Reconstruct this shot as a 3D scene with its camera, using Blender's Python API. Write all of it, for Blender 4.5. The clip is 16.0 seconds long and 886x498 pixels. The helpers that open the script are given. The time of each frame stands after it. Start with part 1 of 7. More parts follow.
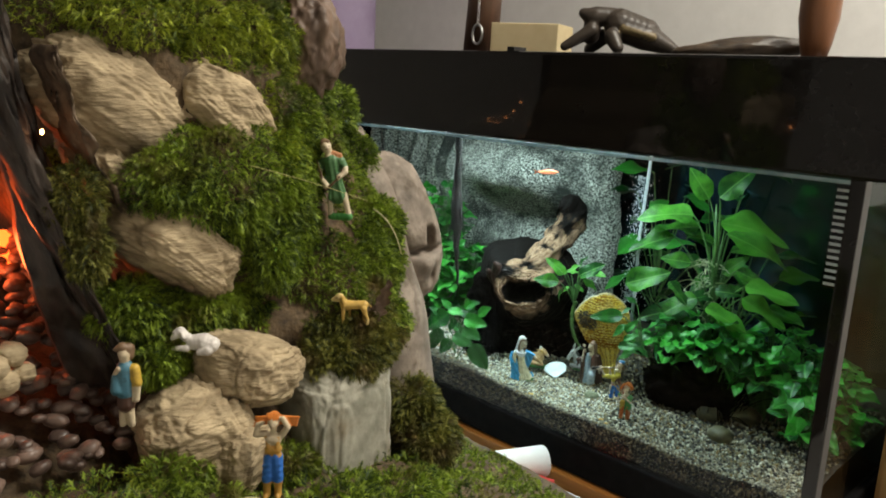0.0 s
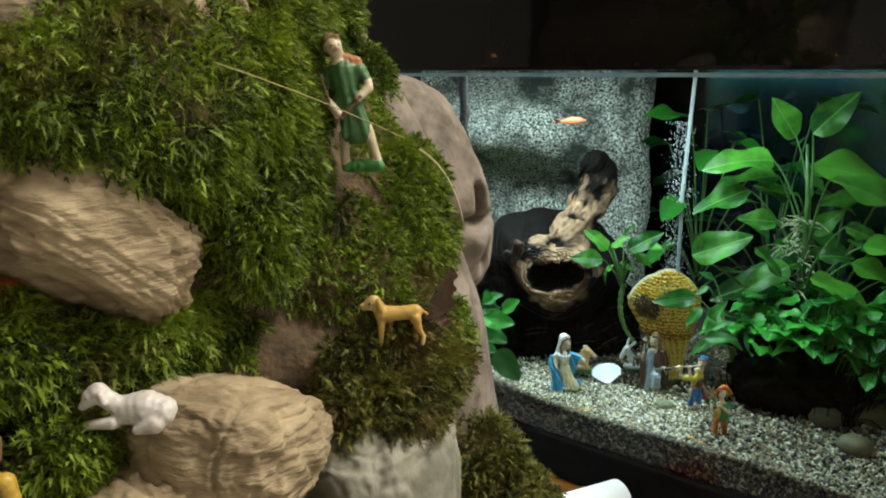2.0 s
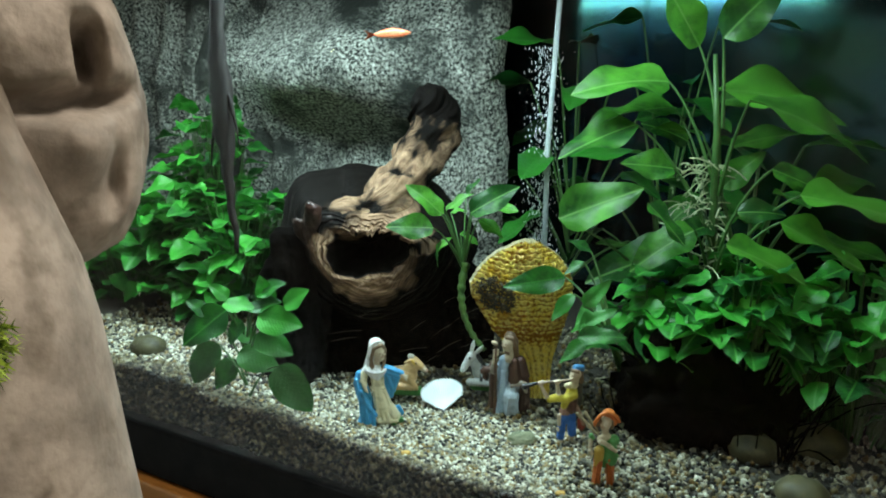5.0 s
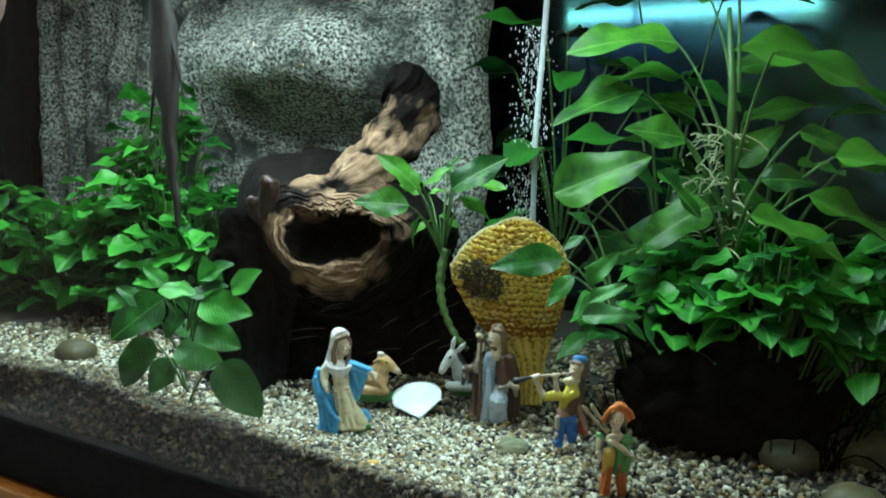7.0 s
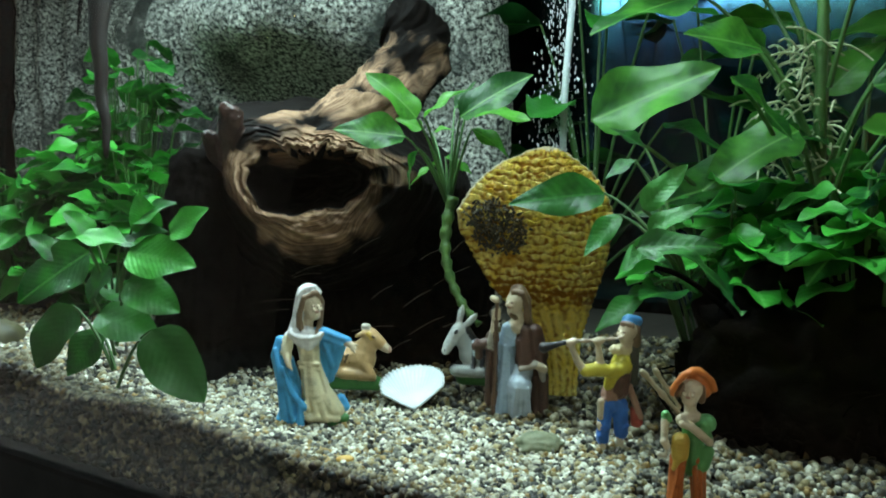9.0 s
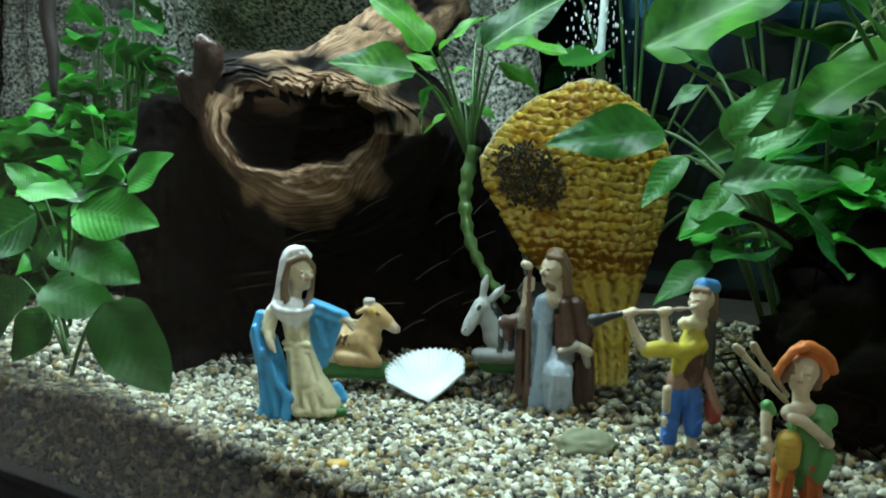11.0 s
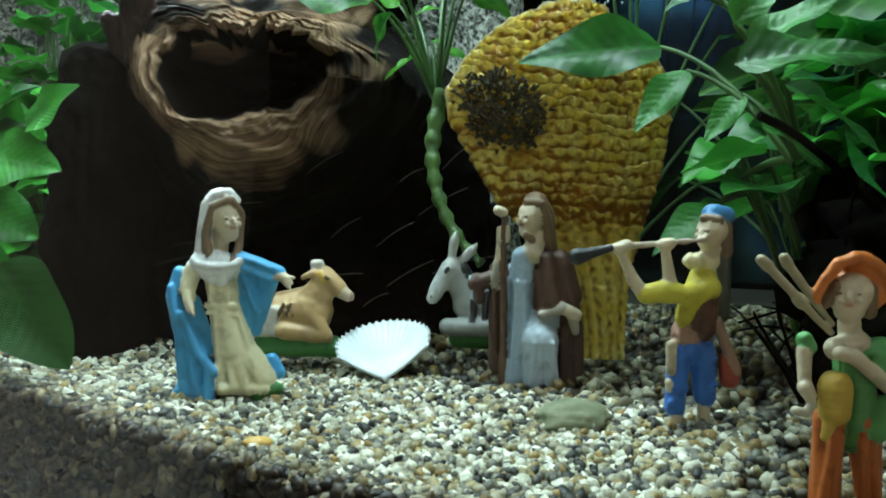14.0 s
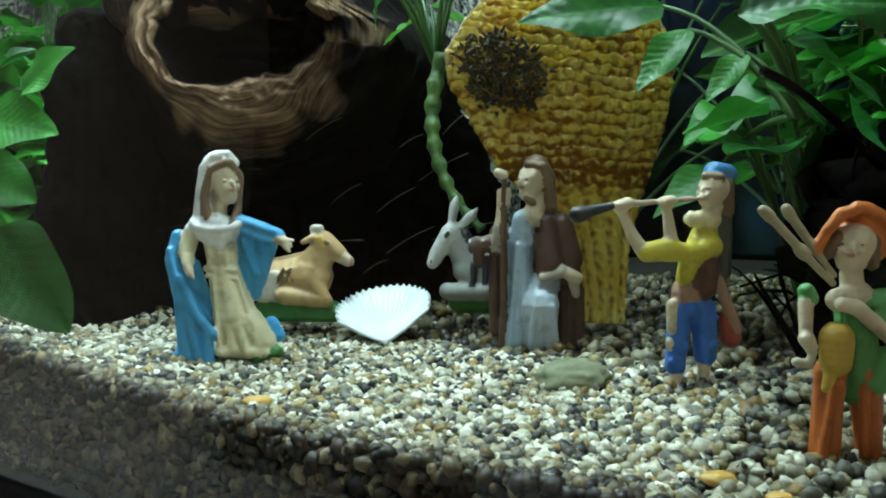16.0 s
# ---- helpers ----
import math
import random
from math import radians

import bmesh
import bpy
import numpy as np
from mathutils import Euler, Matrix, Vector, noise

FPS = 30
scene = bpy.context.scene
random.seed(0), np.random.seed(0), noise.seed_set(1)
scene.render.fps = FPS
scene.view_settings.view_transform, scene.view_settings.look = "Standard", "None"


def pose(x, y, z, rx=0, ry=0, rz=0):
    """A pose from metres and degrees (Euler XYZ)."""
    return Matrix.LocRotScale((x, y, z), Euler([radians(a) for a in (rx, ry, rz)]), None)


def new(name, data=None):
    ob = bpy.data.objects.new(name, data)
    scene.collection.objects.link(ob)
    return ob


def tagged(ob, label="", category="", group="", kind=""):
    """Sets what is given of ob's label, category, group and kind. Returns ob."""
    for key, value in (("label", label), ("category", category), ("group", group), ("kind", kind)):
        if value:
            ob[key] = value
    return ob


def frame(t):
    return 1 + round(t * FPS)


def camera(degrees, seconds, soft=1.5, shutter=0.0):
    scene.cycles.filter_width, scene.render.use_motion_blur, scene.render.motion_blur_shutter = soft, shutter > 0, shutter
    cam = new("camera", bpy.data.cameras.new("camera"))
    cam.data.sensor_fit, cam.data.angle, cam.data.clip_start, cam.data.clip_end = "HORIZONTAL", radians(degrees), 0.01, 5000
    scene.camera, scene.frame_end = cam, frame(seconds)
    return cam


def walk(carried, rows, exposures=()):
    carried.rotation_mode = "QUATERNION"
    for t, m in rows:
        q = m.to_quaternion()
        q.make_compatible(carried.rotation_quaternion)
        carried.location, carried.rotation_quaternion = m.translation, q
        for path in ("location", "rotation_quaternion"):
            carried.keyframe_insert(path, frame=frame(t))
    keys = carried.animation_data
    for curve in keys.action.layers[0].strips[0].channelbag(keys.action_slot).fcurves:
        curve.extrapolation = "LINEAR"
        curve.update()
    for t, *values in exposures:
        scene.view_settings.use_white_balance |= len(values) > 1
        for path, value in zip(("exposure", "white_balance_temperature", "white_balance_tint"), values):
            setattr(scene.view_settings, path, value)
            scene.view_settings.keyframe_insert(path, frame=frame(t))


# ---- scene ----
cam = camera(58.4, 16.0, soft=1.9)
METRES, EYE, TILT, LEAN, TURN = 1.05, 1.24, -12.0, -3.0, 45.4
ROWS = [
    (0.0, 0.0, 0.0, 0.0, 0.0, 0.0, -0.0),
    (0.5, -0.0282, 0.0599, -0.0082, -1.68, -0.85, 0.87),
    (1.0, -0.0578, 0.1262, -0.0079, -3.73, -1.2, 2.96),
    (1.5, -0.0796, 0.2131, -0.0122, -4.41, -1.03, 3.57),
    (2.0, -0.0918, 0.2861, -0.0127, -5.4, -0.67, 4.06),
    (2.5, -0.0703, 0.3426, -0.0216, -7.38, -0.83, 5.48),
    (3.0, -0.0271, 0.4334, -0.0371, -9.5, -1.26, 5.29),
    (3.5, 0.0051, 0.4841, -0.0495, -10.6, -1.9, 5.1),
    (4.0, 0.0197, 0.5019, -0.0486, -11.26, -2.02, 5.95),
    (4.5, 0.0259, 0.5282, -0.0445, -12.2, -1.62, 5.97),
    (5.0, 0.0311, 0.5619, -0.0555, -13.67, -0.84, 4.98),
    (7.5, 0.053, 0.6711, -0.1216, -16.08, 4.1, 4.93),
    (8.0, 0.0655, 0.7046, -0.1359, -15.85, 5.05, 5.67),
    (8.5, 0.0786, 0.7381, -0.1517, -14.84, 6.27, 5.03),
    (9.0, 0.083, 0.7642, -0.1585, -14.06, 7.16, 4.0),
    (9.5, 0.0874, 0.7883, -0.1578, -13.08, 7.18, 3.98),
    (10.0, 0.0925, 0.8062, -0.162, -12.96, 6.66, 4.13),
    (12.5, 0.1152, 0.8723, -0.1734, -11.99, 9.08, 3.86),
    (13.0, 0.1215, 0.8799, -0.1782, -12.07, 9.49, 4.27),
    (13.5, 0.1225, 0.8816, -0.1804, -12.23, 9.58, 4.76),
    (14.0, 0.1246, 0.8864, -0.1899, -12.38, 9.67, 4.73),
    (14.5, 0.1261, 0.8895, -0.1937, -12.35, 9.51, 5.17),
    (15.0, 0.1252, 0.8915, -0.194, -12.41, 8.97, 4.88),
    (15.5, 0.1248, 0.892, -0.1951, -12.3, 8.53, 5.0),
    (16.0, 0.125, 0.8884, -0.1951, -12.27, 8.24, 4.87),
]
walk(cam, [(t, pose(0, 0, EYE, TILT, LEAN, TURN) @ pose(METRES * x, METRES * y, METRES * z, 90 + pitch, roll, yaw)) for t, x, y, z, yaw, pitch, roll in ROWS],
     [(0.0, 0.0), (16.0, 0.0)])

# ---- light ----
world = bpy.data.worlds.new("world")
scene.world = world
world.use_nodes = True
world.node_tree.nodes["Background"].inputs[0].default_value = (0.75, 0.85, 1.0, 1)
world.node_tree.nodes["Background"].inputs[1].default_value = 0.05


def area_lamp(name, m, sx, sy, power, color):
    la = bpy.data.lights.new(name, "AREA")
    la.shape, la.size, la.size_y, la.energy, la.color = "RECTANGLE", sx, sy, power, color
    ob = new(name, la)
    ob.matrix_world = m
    return ob


# the tube lamp under the aquarium hood and the room's ceiling lamp
area_lamp("tank_lamp", pose(-0.815, 0.940, 1.195), 0.61, 0.07, 4.05, (0.74, 1.0, 1.04))
area_lamp("room_lamp", pose(0.18, 1.00, 2.44), 0.6, 0.6, 41.0, (1.0, 0.93, 0.80))

# ---- materials ----


def node(nt, kind, **inputs):
    n = nt.nodes.new(kind)
    for k, v in inputs.items():
        n.inputs[k.replace("_", " ")].default_value = v
    return n


def mat(name, c1, c2=None, rough=0.6, scale=60.0, bump=0.0, bscale=None, metal=0.0, stain=None, stain_scale=8.0, stain_cut=0.55,
        by="", through_light=0.0, coat=0.0, stretch=(1, 1, 1), spec=0.5, emit=0.0, lo=0.32, hi=0.68, pits=None):
    """A surface with fine grain between two colours, coarse stains and a bump."""
    m = bpy.data.materials.new(name)
    m.use_nodes = True
    nt = m.node_tree
    L = nt.links.new
    b = nt.nodes["Principled BSDF"]
    b.inputs["Roughness"].default_value, b.inputs["Metallic"].default_value = rough, metal
    b.inputs["Coat Weight"].default_value, b.inputs["Specular IOR Level"].default_value = coat, spec
    c2 = c2 or c1
    tc = nt.nodes.new("ShaderNodeTexCoord")
    mp = nt.nodes.new("ShaderNodeMapping")
    mp.inputs["Scale"].default_value = stretch
    L(tc.outputs["Object"], mp.inputs["Vector"])
    n1 = node(nt, "ShaderNodeTexNoise", Scale=scale, Detail=6.0, Roughness=0.62)
    L(mp.outputs[0], n1.inputs["Vector"])
    r1 = nt.nodes.new("ShaderNodeValToRGB")
    r1.color_ramp.elements[0].position, r1.color_ramp.elements[1].position = lo, hi
    r1.color_ramp.elements[0].color, r1.color_ramp.elements[1].color = (*c1, 1), (*c2, 1)
    if by:
        src = nt.nodes.new("ShaderNodeNewGeometry" if by == "island" else "ShaderNodeObjectInfo")
        add = nt.nodes.new("ShaderNodeMath")
        add.operation = "MULTIPLY_ADD"
        add.inputs[1].default_value = 0.45
        L(src.outputs["Random Per Island" if by == "island" else "Random"], add.inputs[0])
        sub = nt.nodes.new("ShaderNodeMath")
        sub.operation = "ADD"
        sub.inputs[1].default_value = -0.22
        L(n1.outputs["Fac"], sub.inputs[0])
        L(sub.outputs[0], add.inputs[2])
        L(add.outputs[0], r1.inputs["Fac"])
    else:
        L(n1.outputs["Fac"], r1.inputs["Fac"])
    col = r1.outputs["Color"]
    if stain:
        n2 = node(nt, "ShaderNodeTexNoise", Scale=stain_scale, Detail=4.0, Roughness=0.6)
        L(tc.outputs["Object"], n2.inputs["Vector"])
        r2 = nt.nodes.new("ShaderNodeValToRGB")
        r2.color_ramp.elements[0].position, r2.color_ramp.elements[1].position = stain_cut - 0.06, stain_cut + 0.1
        r2.color_ramp.elements[0].color, r2.color_ramp.elements[1].color = (0, 0, 0, 1), (1, 1, 1, 1)
        L(n2.outputs["Fac"], r2.inputs["Fac"])
        mx = nt.nodes.new("ShaderNodeMix")
        mx.data_type = "RGBA"
        L(r2.outputs["Color"], mx.inputs["Factor"])
        L(col, mx.inputs["A"])
        mx.inputs["B"].default_value = (*stain, 1)
        col = mx.outputs["Result"]
    if pits:
        at = nt.nodes.new("ShaderNodeAttribute")
        at.attribute_name = "pit"
        mp2 = nt.nodes.new("ShaderNodeMapRange")
        mp2.inputs["From Min"].default_value, mp2.inputs["From Max"].default_value = 0.35, 0.95
        L(at.outputs["Fac"], mp2.inputs["Value"])
        mx2 = nt.nodes.new("ShaderNodeMix")
        mx2.data_type = "RGBA"
        L(mp2.outputs[0], mx2.inputs["Factor"])
        L(col, mx2.inputs["A"])
        mx2.inputs["B"].default_value = (*pits, 1)
        col = mx2.outputs["Result"]
    L(col, b.inputs["Base Color"])
    if emit:
        L(col, b.inputs["Emission Color"])
        b.inputs["Emission Strength"].default_value = emit
    if bump:
        n3 = node(nt, "ShaderNodeTexNoise", Scale=bscale or scale, Detail=5.0)
        L(mp.outputs[0], n3.inputs["Vector"])
        bp = node(nt, "ShaderNodeBump", Strength=bump, Distance=0.003)
        L(n3.outputs["Fac"], bp.inputs["Height"])
        L(bp.outputs["Normal"], b.inputs["Normal"])
    if through_light:
        tr = nt.nodes.new("ShaderNodeBsdfTranslucent")
        L(col, tr.inputs["Color"])
        ms = nt.nodes.new("ShaderNodeMixShader")
        ms.inputs[0].default_value = through_light
        out = nt.nodes["Material Output"]
        L(b.outputs[0], ms.inputs[1])
        L(tr.outputs[0], ms.inputs[2])
        L(ms.outputs[0], out.inputs["Surface"])
    return m


def glow(name, color, strength):
    m = bpy.data.materials.new(name)
    m.use_nodes = True
    b = m.node_tree.nodes["Principled BSDF"]
    b.inputs["Base Color"].default_value = (*color, 1)
    b.inputs["Emission Color"].default_value = (*color, 1)
    b.inputs["Emission Strength"].default_value = strength
    return m


def clear_glass(name):
    m = bpy.data.materials.new(name)
    m.use_nodes = True
    nt = m.node_tree
    tr, gl = nt.nodes.new("ShaderNodeBsdfTransparent"), nt.nodes.new("ShaderNodeBsdfGlossy")
    tr.inputs[0].default_value = (0.97, 0.99, 0.98, 1)
    gl.inputs["Roughness"].default_value = 0.01
    fr = node(nt, "ShaderNodeFresnel", IOR=1.27)
    ms = nt.nodes.new("ShaderNodeMixShader")
    nt.links.new(fr.outputs[0], ms.inputs[0])
    nt.links.new(tr.outputs[0], ms.inputs[1])
    nt.links.new(gl.outputs[0], ms.inputs[2])
    nt.links.new(ms.outputs[0], nt.nodes["Material Output"].inputs["Surface"])
    return m


M_GLASS = clear_glass("aquarium_glass")
M_CLEAR = bpy.data.materials.new("aquarium_glass_inner")
M_CLEAR.use_nodes = True
M_CLEAR.node_tree.links.new(M_CLEAR.node_tree.nodes.new("ShaderNodeBsdfTransparent").outputs[0], M_CLEAR.node_tree.nodes["Material Output"].inputs["Surface"])
M_BLACK = mat("black_plastic", (0.006, 0.006, 0.006), (0.010, 0.009, 0.009), rough=0.05, scale=30, bump=0.004, spec=0.3)
M_MATT = mat("matt_black_plastic", (0.006, 0.006, 0.006), (0.011, 0.010, 0.010), rough=0.6, scale=60, bump=0.02, spec=0.02)
M_ORANGE = mat("varnished_pine", (0.42, 0.17, 0.035), (0.52, 0.23, 0.05), rough=0.4, scale=20, stretch=(1, 12, 12), bump=0.05)
M_WALL = mat("painted_wall", (0.76, 0.75, 0.73), (0.82, 0.81, 0.79), rough=0.85, scale=25, bump=0.08, bscale=120)
M_CEIL = mat("ceiling_paint", (0.7, 0.69, 0.67), (0.74, 0.73, 0.71), rough=0.9, scale=20)
M_FLOOR = mat("floor_tile", (0.20, 0.14, 0.09), (0.27, 0.19, 0.12), rough=0.5, scale=14, bump=0.05)
M_GRAVEL = mat("gravel_bed", (0.010, 0.009, 0.006), (0.045, 0.038, 0.027), rough=0.8, scale=300, bump=0.6, stain=(0.06, 0.05, 0.035))
M_STONE = mat("pale_stone", (0.20, 0.150, 0.085), (0.54, 0.430, 0.270), rough=0.85, scale=24, bump=1.0, bscale=80, stain=(0.12, 0.09, 0.05), stain_scale=14, stain_cut=0.64, stretch=(1, 0.8, 3.4))
M_STONE2 = mat("grey_stone", (0.20, 0.20, 0.155), (0.38, 0.365, 0.30), rough=0.85, scale=45, bump=0.4, bscale=90, stain=(0.22, 0.18, 0.12), stain_scale=14, stain_cut=0.58)
M_SMOOTH = mat("weathered_root", (0.135, 0.112, 0.090), (0.34, 0.285, 0.235), rough=0.7, scale=34, bump=0.5, bscale=95, stain=(0.11, 0.085, 0.06), stain_scale=30, stain_cut=0.57)
M_SOIL = mat("soil_and_peat", (0.035, 0.024, 0.014), (0.14, 0.095, 0.05), rough=0.95, scale=90, bump=0.8, bscale=200)
M_MOSS = mat("moss", (0.020, 0.046, 0.005), (0.281, 0.395, 0.031), rough=0.65, scale=30, by="island", through_light=0.3, stain=(0.17, 0.13, 0.035), stain_scale=16, stain_cut=0.64)
M_MOSS_LIGHT = mat("bright_moss", (0.06, 0.10, 0.007), (0.39, 0.46, 0.038), rough=0.65, scale=30, by="island", through_light=0.3, stain=(0.05, 0.075, 0.012), stain_scale=14, stain_cut=0.56)
M_MOSS_OLIVE = mat("olive_moss", (0.030, 0.043, 0.007), (0.245, 0.245, 0.042), rough=0.7, scale=30, by="island", through_light=0.3, stain=(0.13, 0.085, 0.03), stain_scale=20, stain_cut=0.56)
M_BARK = mat("dark_bark", (0.008, 0.006, 0.005), (0.065, 0.047, 0.036), rough=0.38, scale=55, bump=1.0, bscale=70, stretch=(1, 1, 0.25))
M_LOGDARK = mat("black_driftwood", (0.0008, 0.0006, 0.0005), (0.0024, 0.0016, 0.0011), rough=0.9, scale=60, bump=0.6, bscale=110, spec=0.03)
M_ROCKBG = mat("moulded_rock_wall", (0.006, 0.008, 0.006), (0.74, 0.76, 0.66), rough=0.85, scale=290, bump=1.0, bscale=200, stain=(0.016, 0.020, 0.015), stain_scale=11, stain_cut=0.52, lo=0.41, hi=0.70)


def leaf_mat(name, c1, c2, vein, thru, gap):
    """A glossy leaf: tone by leaf, pale midrib and slanting side veins with the blade puckered between them."""
    m = mat(name, c1, c2, rough=0.42, scale=45, by="object", through_light=thru, spec=0.4)
    nt = m.node_tree
    L = nt.links.new
    b = nt.nodes["Principled BSDF"]
    old = b.inputs["Base Color"].links[0].from_socket

    def sums(op, a, v):
        n = nt.nodes.new("ShaderNodeMath")
        n.operation = op
        for k, s in enumerate((a, v)):
            if isinstance(s, (int, float)):
                n.inputs[k].default_value = s
            elif s is not None:
                L(s, n.inputs[k])
        return n.outputs[0]
    tc, sp = nt.nodes.new("ShaderNodeTexCoord"), nt.nodes.new("ShaderNodeSeparateXYZ")
    L(tc.outputs["Object"], sp.inputs[0])
    wob = node(nt, "ShaderNodeTexNoise", Scale=160.0, Detail=2.0)
    L(tc.outputs["Object"], wob.inputs["Vector"])
    ay = sums("ABSOLUTE", sp.outputs["Y"], None)
    s = sums("SUBTRACT", sp.outputs["X"], sums("MULTIPLY", ay, 0.9))
    s = sums("ADD", sums("MULTIPLY", s, 2 * math.pi / gap), sums("MULTIPLY", wob.outputs["Fac"], 2.2))
    wave = sums("SINE", s, None)
    side = sums("MULTIPLY", sums("POWER", sums("MAXIMUM", wave, 0.0), 8.0), 0.07)
    mid = nt.nodes.new("ShaderNodeMapRange")
    mid.inputs["From Min"].default_value, mid.inputs["From Max"].default_value, mid.inputs["To Max"].default_value = 0.0011, 0.0003, 0.7
    L(ay, mid.inputs["Value"])
    mask = sums("MAXIMUM", side, mid.outputs[0])
    mx = nt.nodes.new("ShaderNodeMix")
    mx.data_type = "RGBA"
    L(mask, mx.inputs["Factor"])
    L(old, mx.inputs["A"])
    mx.inputs["B"].default_value = (*vein, 1)
    for n in nt.nodes:
        if n.bl_idname in ("ShaderNodeBsdfPrincipled", "ShaderNodeBsdfTranslucent"):
            L(mx.outputs["Result"], n.inputs["Base Color" if n.bl_idname == "ShaderNodeBsdfPrincipled" else "Color"])
    bp = node(nt, "ShaderNodeBump", Strength=0.45, Distance=0.0010)
    L(sums("SUBTRACT", sums("ADD", wob.outputs["Fac"], 0.0), sums("MULTIPLY", wave, 0.10)), bp.inputs["Height"])
    L(bp.outputs["Normal"], b.inputs["Normal"])
    return m


M_LEAF = leaf_mat("anubias_leaf", (0.005, 0.075, 0.010), (0.045, 0.33, 0.030), (0.11, 0.40, 0.08), 0.22, 0.0045)
# two darker copies of the leaf, with the shade on dim leaves in the colour
M_DIMLEAF = leaf_mat("dimmed_green_leaf", (0.005, 0.055, 0.008), (0.030, 0.21, 0.022), (0.045, 0.24, 0.035), 0.24, 0.0060)
M_SHADELEAF = leaf_mat("shaded_leaf", (0.004, 0.030, 0.006), (0.020, 0.10, 0.016), (0.035, 0.13, 0.03), 0.36, 0.0060)
M_LEAF2 = leaf_mat("sword_plant_leaf", (0.008, 0.075, 0.010), (0.085, 0.33, 0.03), (0.16, 0.40, 0.09), 0.40, 0.0060)
M_STEM = mat("plant_stem", (0.014, 0.065, 0.010), (0.06, 0.16, 0.03), rough=0.5, scale=50)

# ---- mesh helpers ----


def mesh_of(bm, name, material, smooth=True):
    me = bpy.data.meshes.new(name)
    bm.to_mesh(me)
    bm.free()
    for m in (material if isinstance(material, (list, tuple)) else [material]):
        me.materials.append(m)
    if smooth:
        me.shade_smooth()
    return me


def part(name, bm, material, parent, label="", smooth=True):
    ob = new(name, mesh_of(bm, name, material, smooth))
    ob.parent = parent
    if label:
        tagged(ob, label)
    return ob


def thing(name, bm, material, label, category, group="", kind="", smooth=True, m=None):
    ob = new(name, mesh_of(bm, name, material, smooth))
    if m is not None:
        ob.matrix_world = m
    return tagged(ob, label, category, group, kind)


def holder(name, m, label, category, group="", kind=""):
    ob = new(name)
    ob.empty_display_size = 0.02
    ob.matrix_world = m
    return tagged(ob, label, category, group, kind)


def box(bm, x0, x1, y0, y1, z0, z1, bevel=0.0, seg=2):
    b2 = bmesh.new()
    bmesh.ops.create_cube(b2, size=1, matrix=Matrix.Translation(((x0 + x1) / 2, (y0 + y1) / 2, (z0 + z1) / 2)) @ Matrix.Diagonal((x1 - x0, y1 - y0, z1 - z0, 1)))
    if bevel:
        bmesh.ops.bevel(b2, geom=b2.edges[:], offset=bevel, segments=seg, affect="EDGES", profile=0.6)
    join(bm, b2)
    return bm


def join(bm, other, index=0):
    me = bpy.data.meshes.new("tmp")
    other.to_mesh(me)
    other.free()
    n = len(bm.faces)
    bm.from_mesh(me)
    bm.faces.ensure_lookup_table()
    if index:
        for f in bm.faces[n:]:
            f.material_index = index
    bpy.data.meshes.remove(me)


def tube(bm, pts, radii, seg=10, cap=True):
    """A swept tube along points, with a radius at each."""
    pts = [Vector(p) for p in pts]
    rings = []
    side = None
    for i, p in enumerate(pts):
        d = (pts[min(i + 1, len(pts) - 1)] - pts[max(i - 1, 0)]).normalized()
        if side is None:
            side = d.cross(Vector((0.3, 0.2, 1)) if abs(d.z) < 0.9 else Vector((1, 0.1, 0))).normalized()
        side = (side - d * side.dot(d)).normalized()
        up = d.cross(side)
        r = radii[i] if isinstance(radii, (list, tuple)) else radii
        rings.append([bm.verts.new(p + r * (math.cos(a) * side + math.sin(a) * up)) for a in [2 * math.pi * k / seg for k in range(seg)]])
    for a, b in zip(rings, rings[1:]):
        for k in range(seg):
            bm.faces.new((a[k], a[(k + 1) % seg], b[(k + 1) % seg], b[k]))
    if cap:
        bm.faces.new(rings[0][::-1])
        bm.faces.new(rings[-1])
    return bm


def bend(p0, p1, p2, n=8):
    """Points along a quadratic curve."""
    p0, p1, p2 = Vector(p0), Vector(p1), Vector(p2)
    return [(1 - t) ** 2 * p0 + 2 * t * (1 - t) * p1 + t * t * p2 for t in [k / n for k in range(n + 1)]]


def rough_ball(centre, radii, turn=(0, 0, 0), sub=4, amp=0.12, freq=2.2, seed=0, flat=0.0, strata=0.0, boxy=1.0, crack=0.0):
    """A boulder: a ball pushed in and out by layered noise, with some flat facets."""
    bm = bmesh.new()
    bmesh.ops.create_icosphere(bm, subdivisions=sub, radius=1)
    off = Vector((seed * 7.3, seed * 3.1, seed * 5.7))
    rot = Euler([radians(a) for a in turn]).to_matrix()
    for v in bm.verts:
        d = v.co.normalized()
        k = 1 + amp * noise.fractal(d * freq + off, 0.9, 2.1, 5) + 0.12 * amp * noise.noise(d * freq * 5 + off)
        if flat:
            c = noise.cell(d * 1.7 + off)
            k -= flat * 0.5 * abs(c)
        if crack:
            for q in (1.3, 2.6):
                k -= crack / q * max(0.0, 1 - 16 * abs(noise.noise(d * q + off * 0.7)))
            k += 0.12 * crack * noise.fractal(d * 9 + off, 0.9, 2.1, 4)
        if boxy != 1.0:
            d = Vector([math.copysign(abs(a) ** boxy, a) for a in d])
        if strata:
            s = d.z * 9 + 1.6 * noise.noise(d * 2.0 + off)
            k += strata * (abs((s % 1.0) - 0.5) - 0.25) + 0.25 * strata * noise.noise(Vector((d.x * 3, d.y * 3, d.z * 14)) + off)
        v.co = rot @ Vector((d.x * radii[0] * k, d.y * radii[1] * k, d.z * radii[2] * k)) + Vector(centre)
    return bm


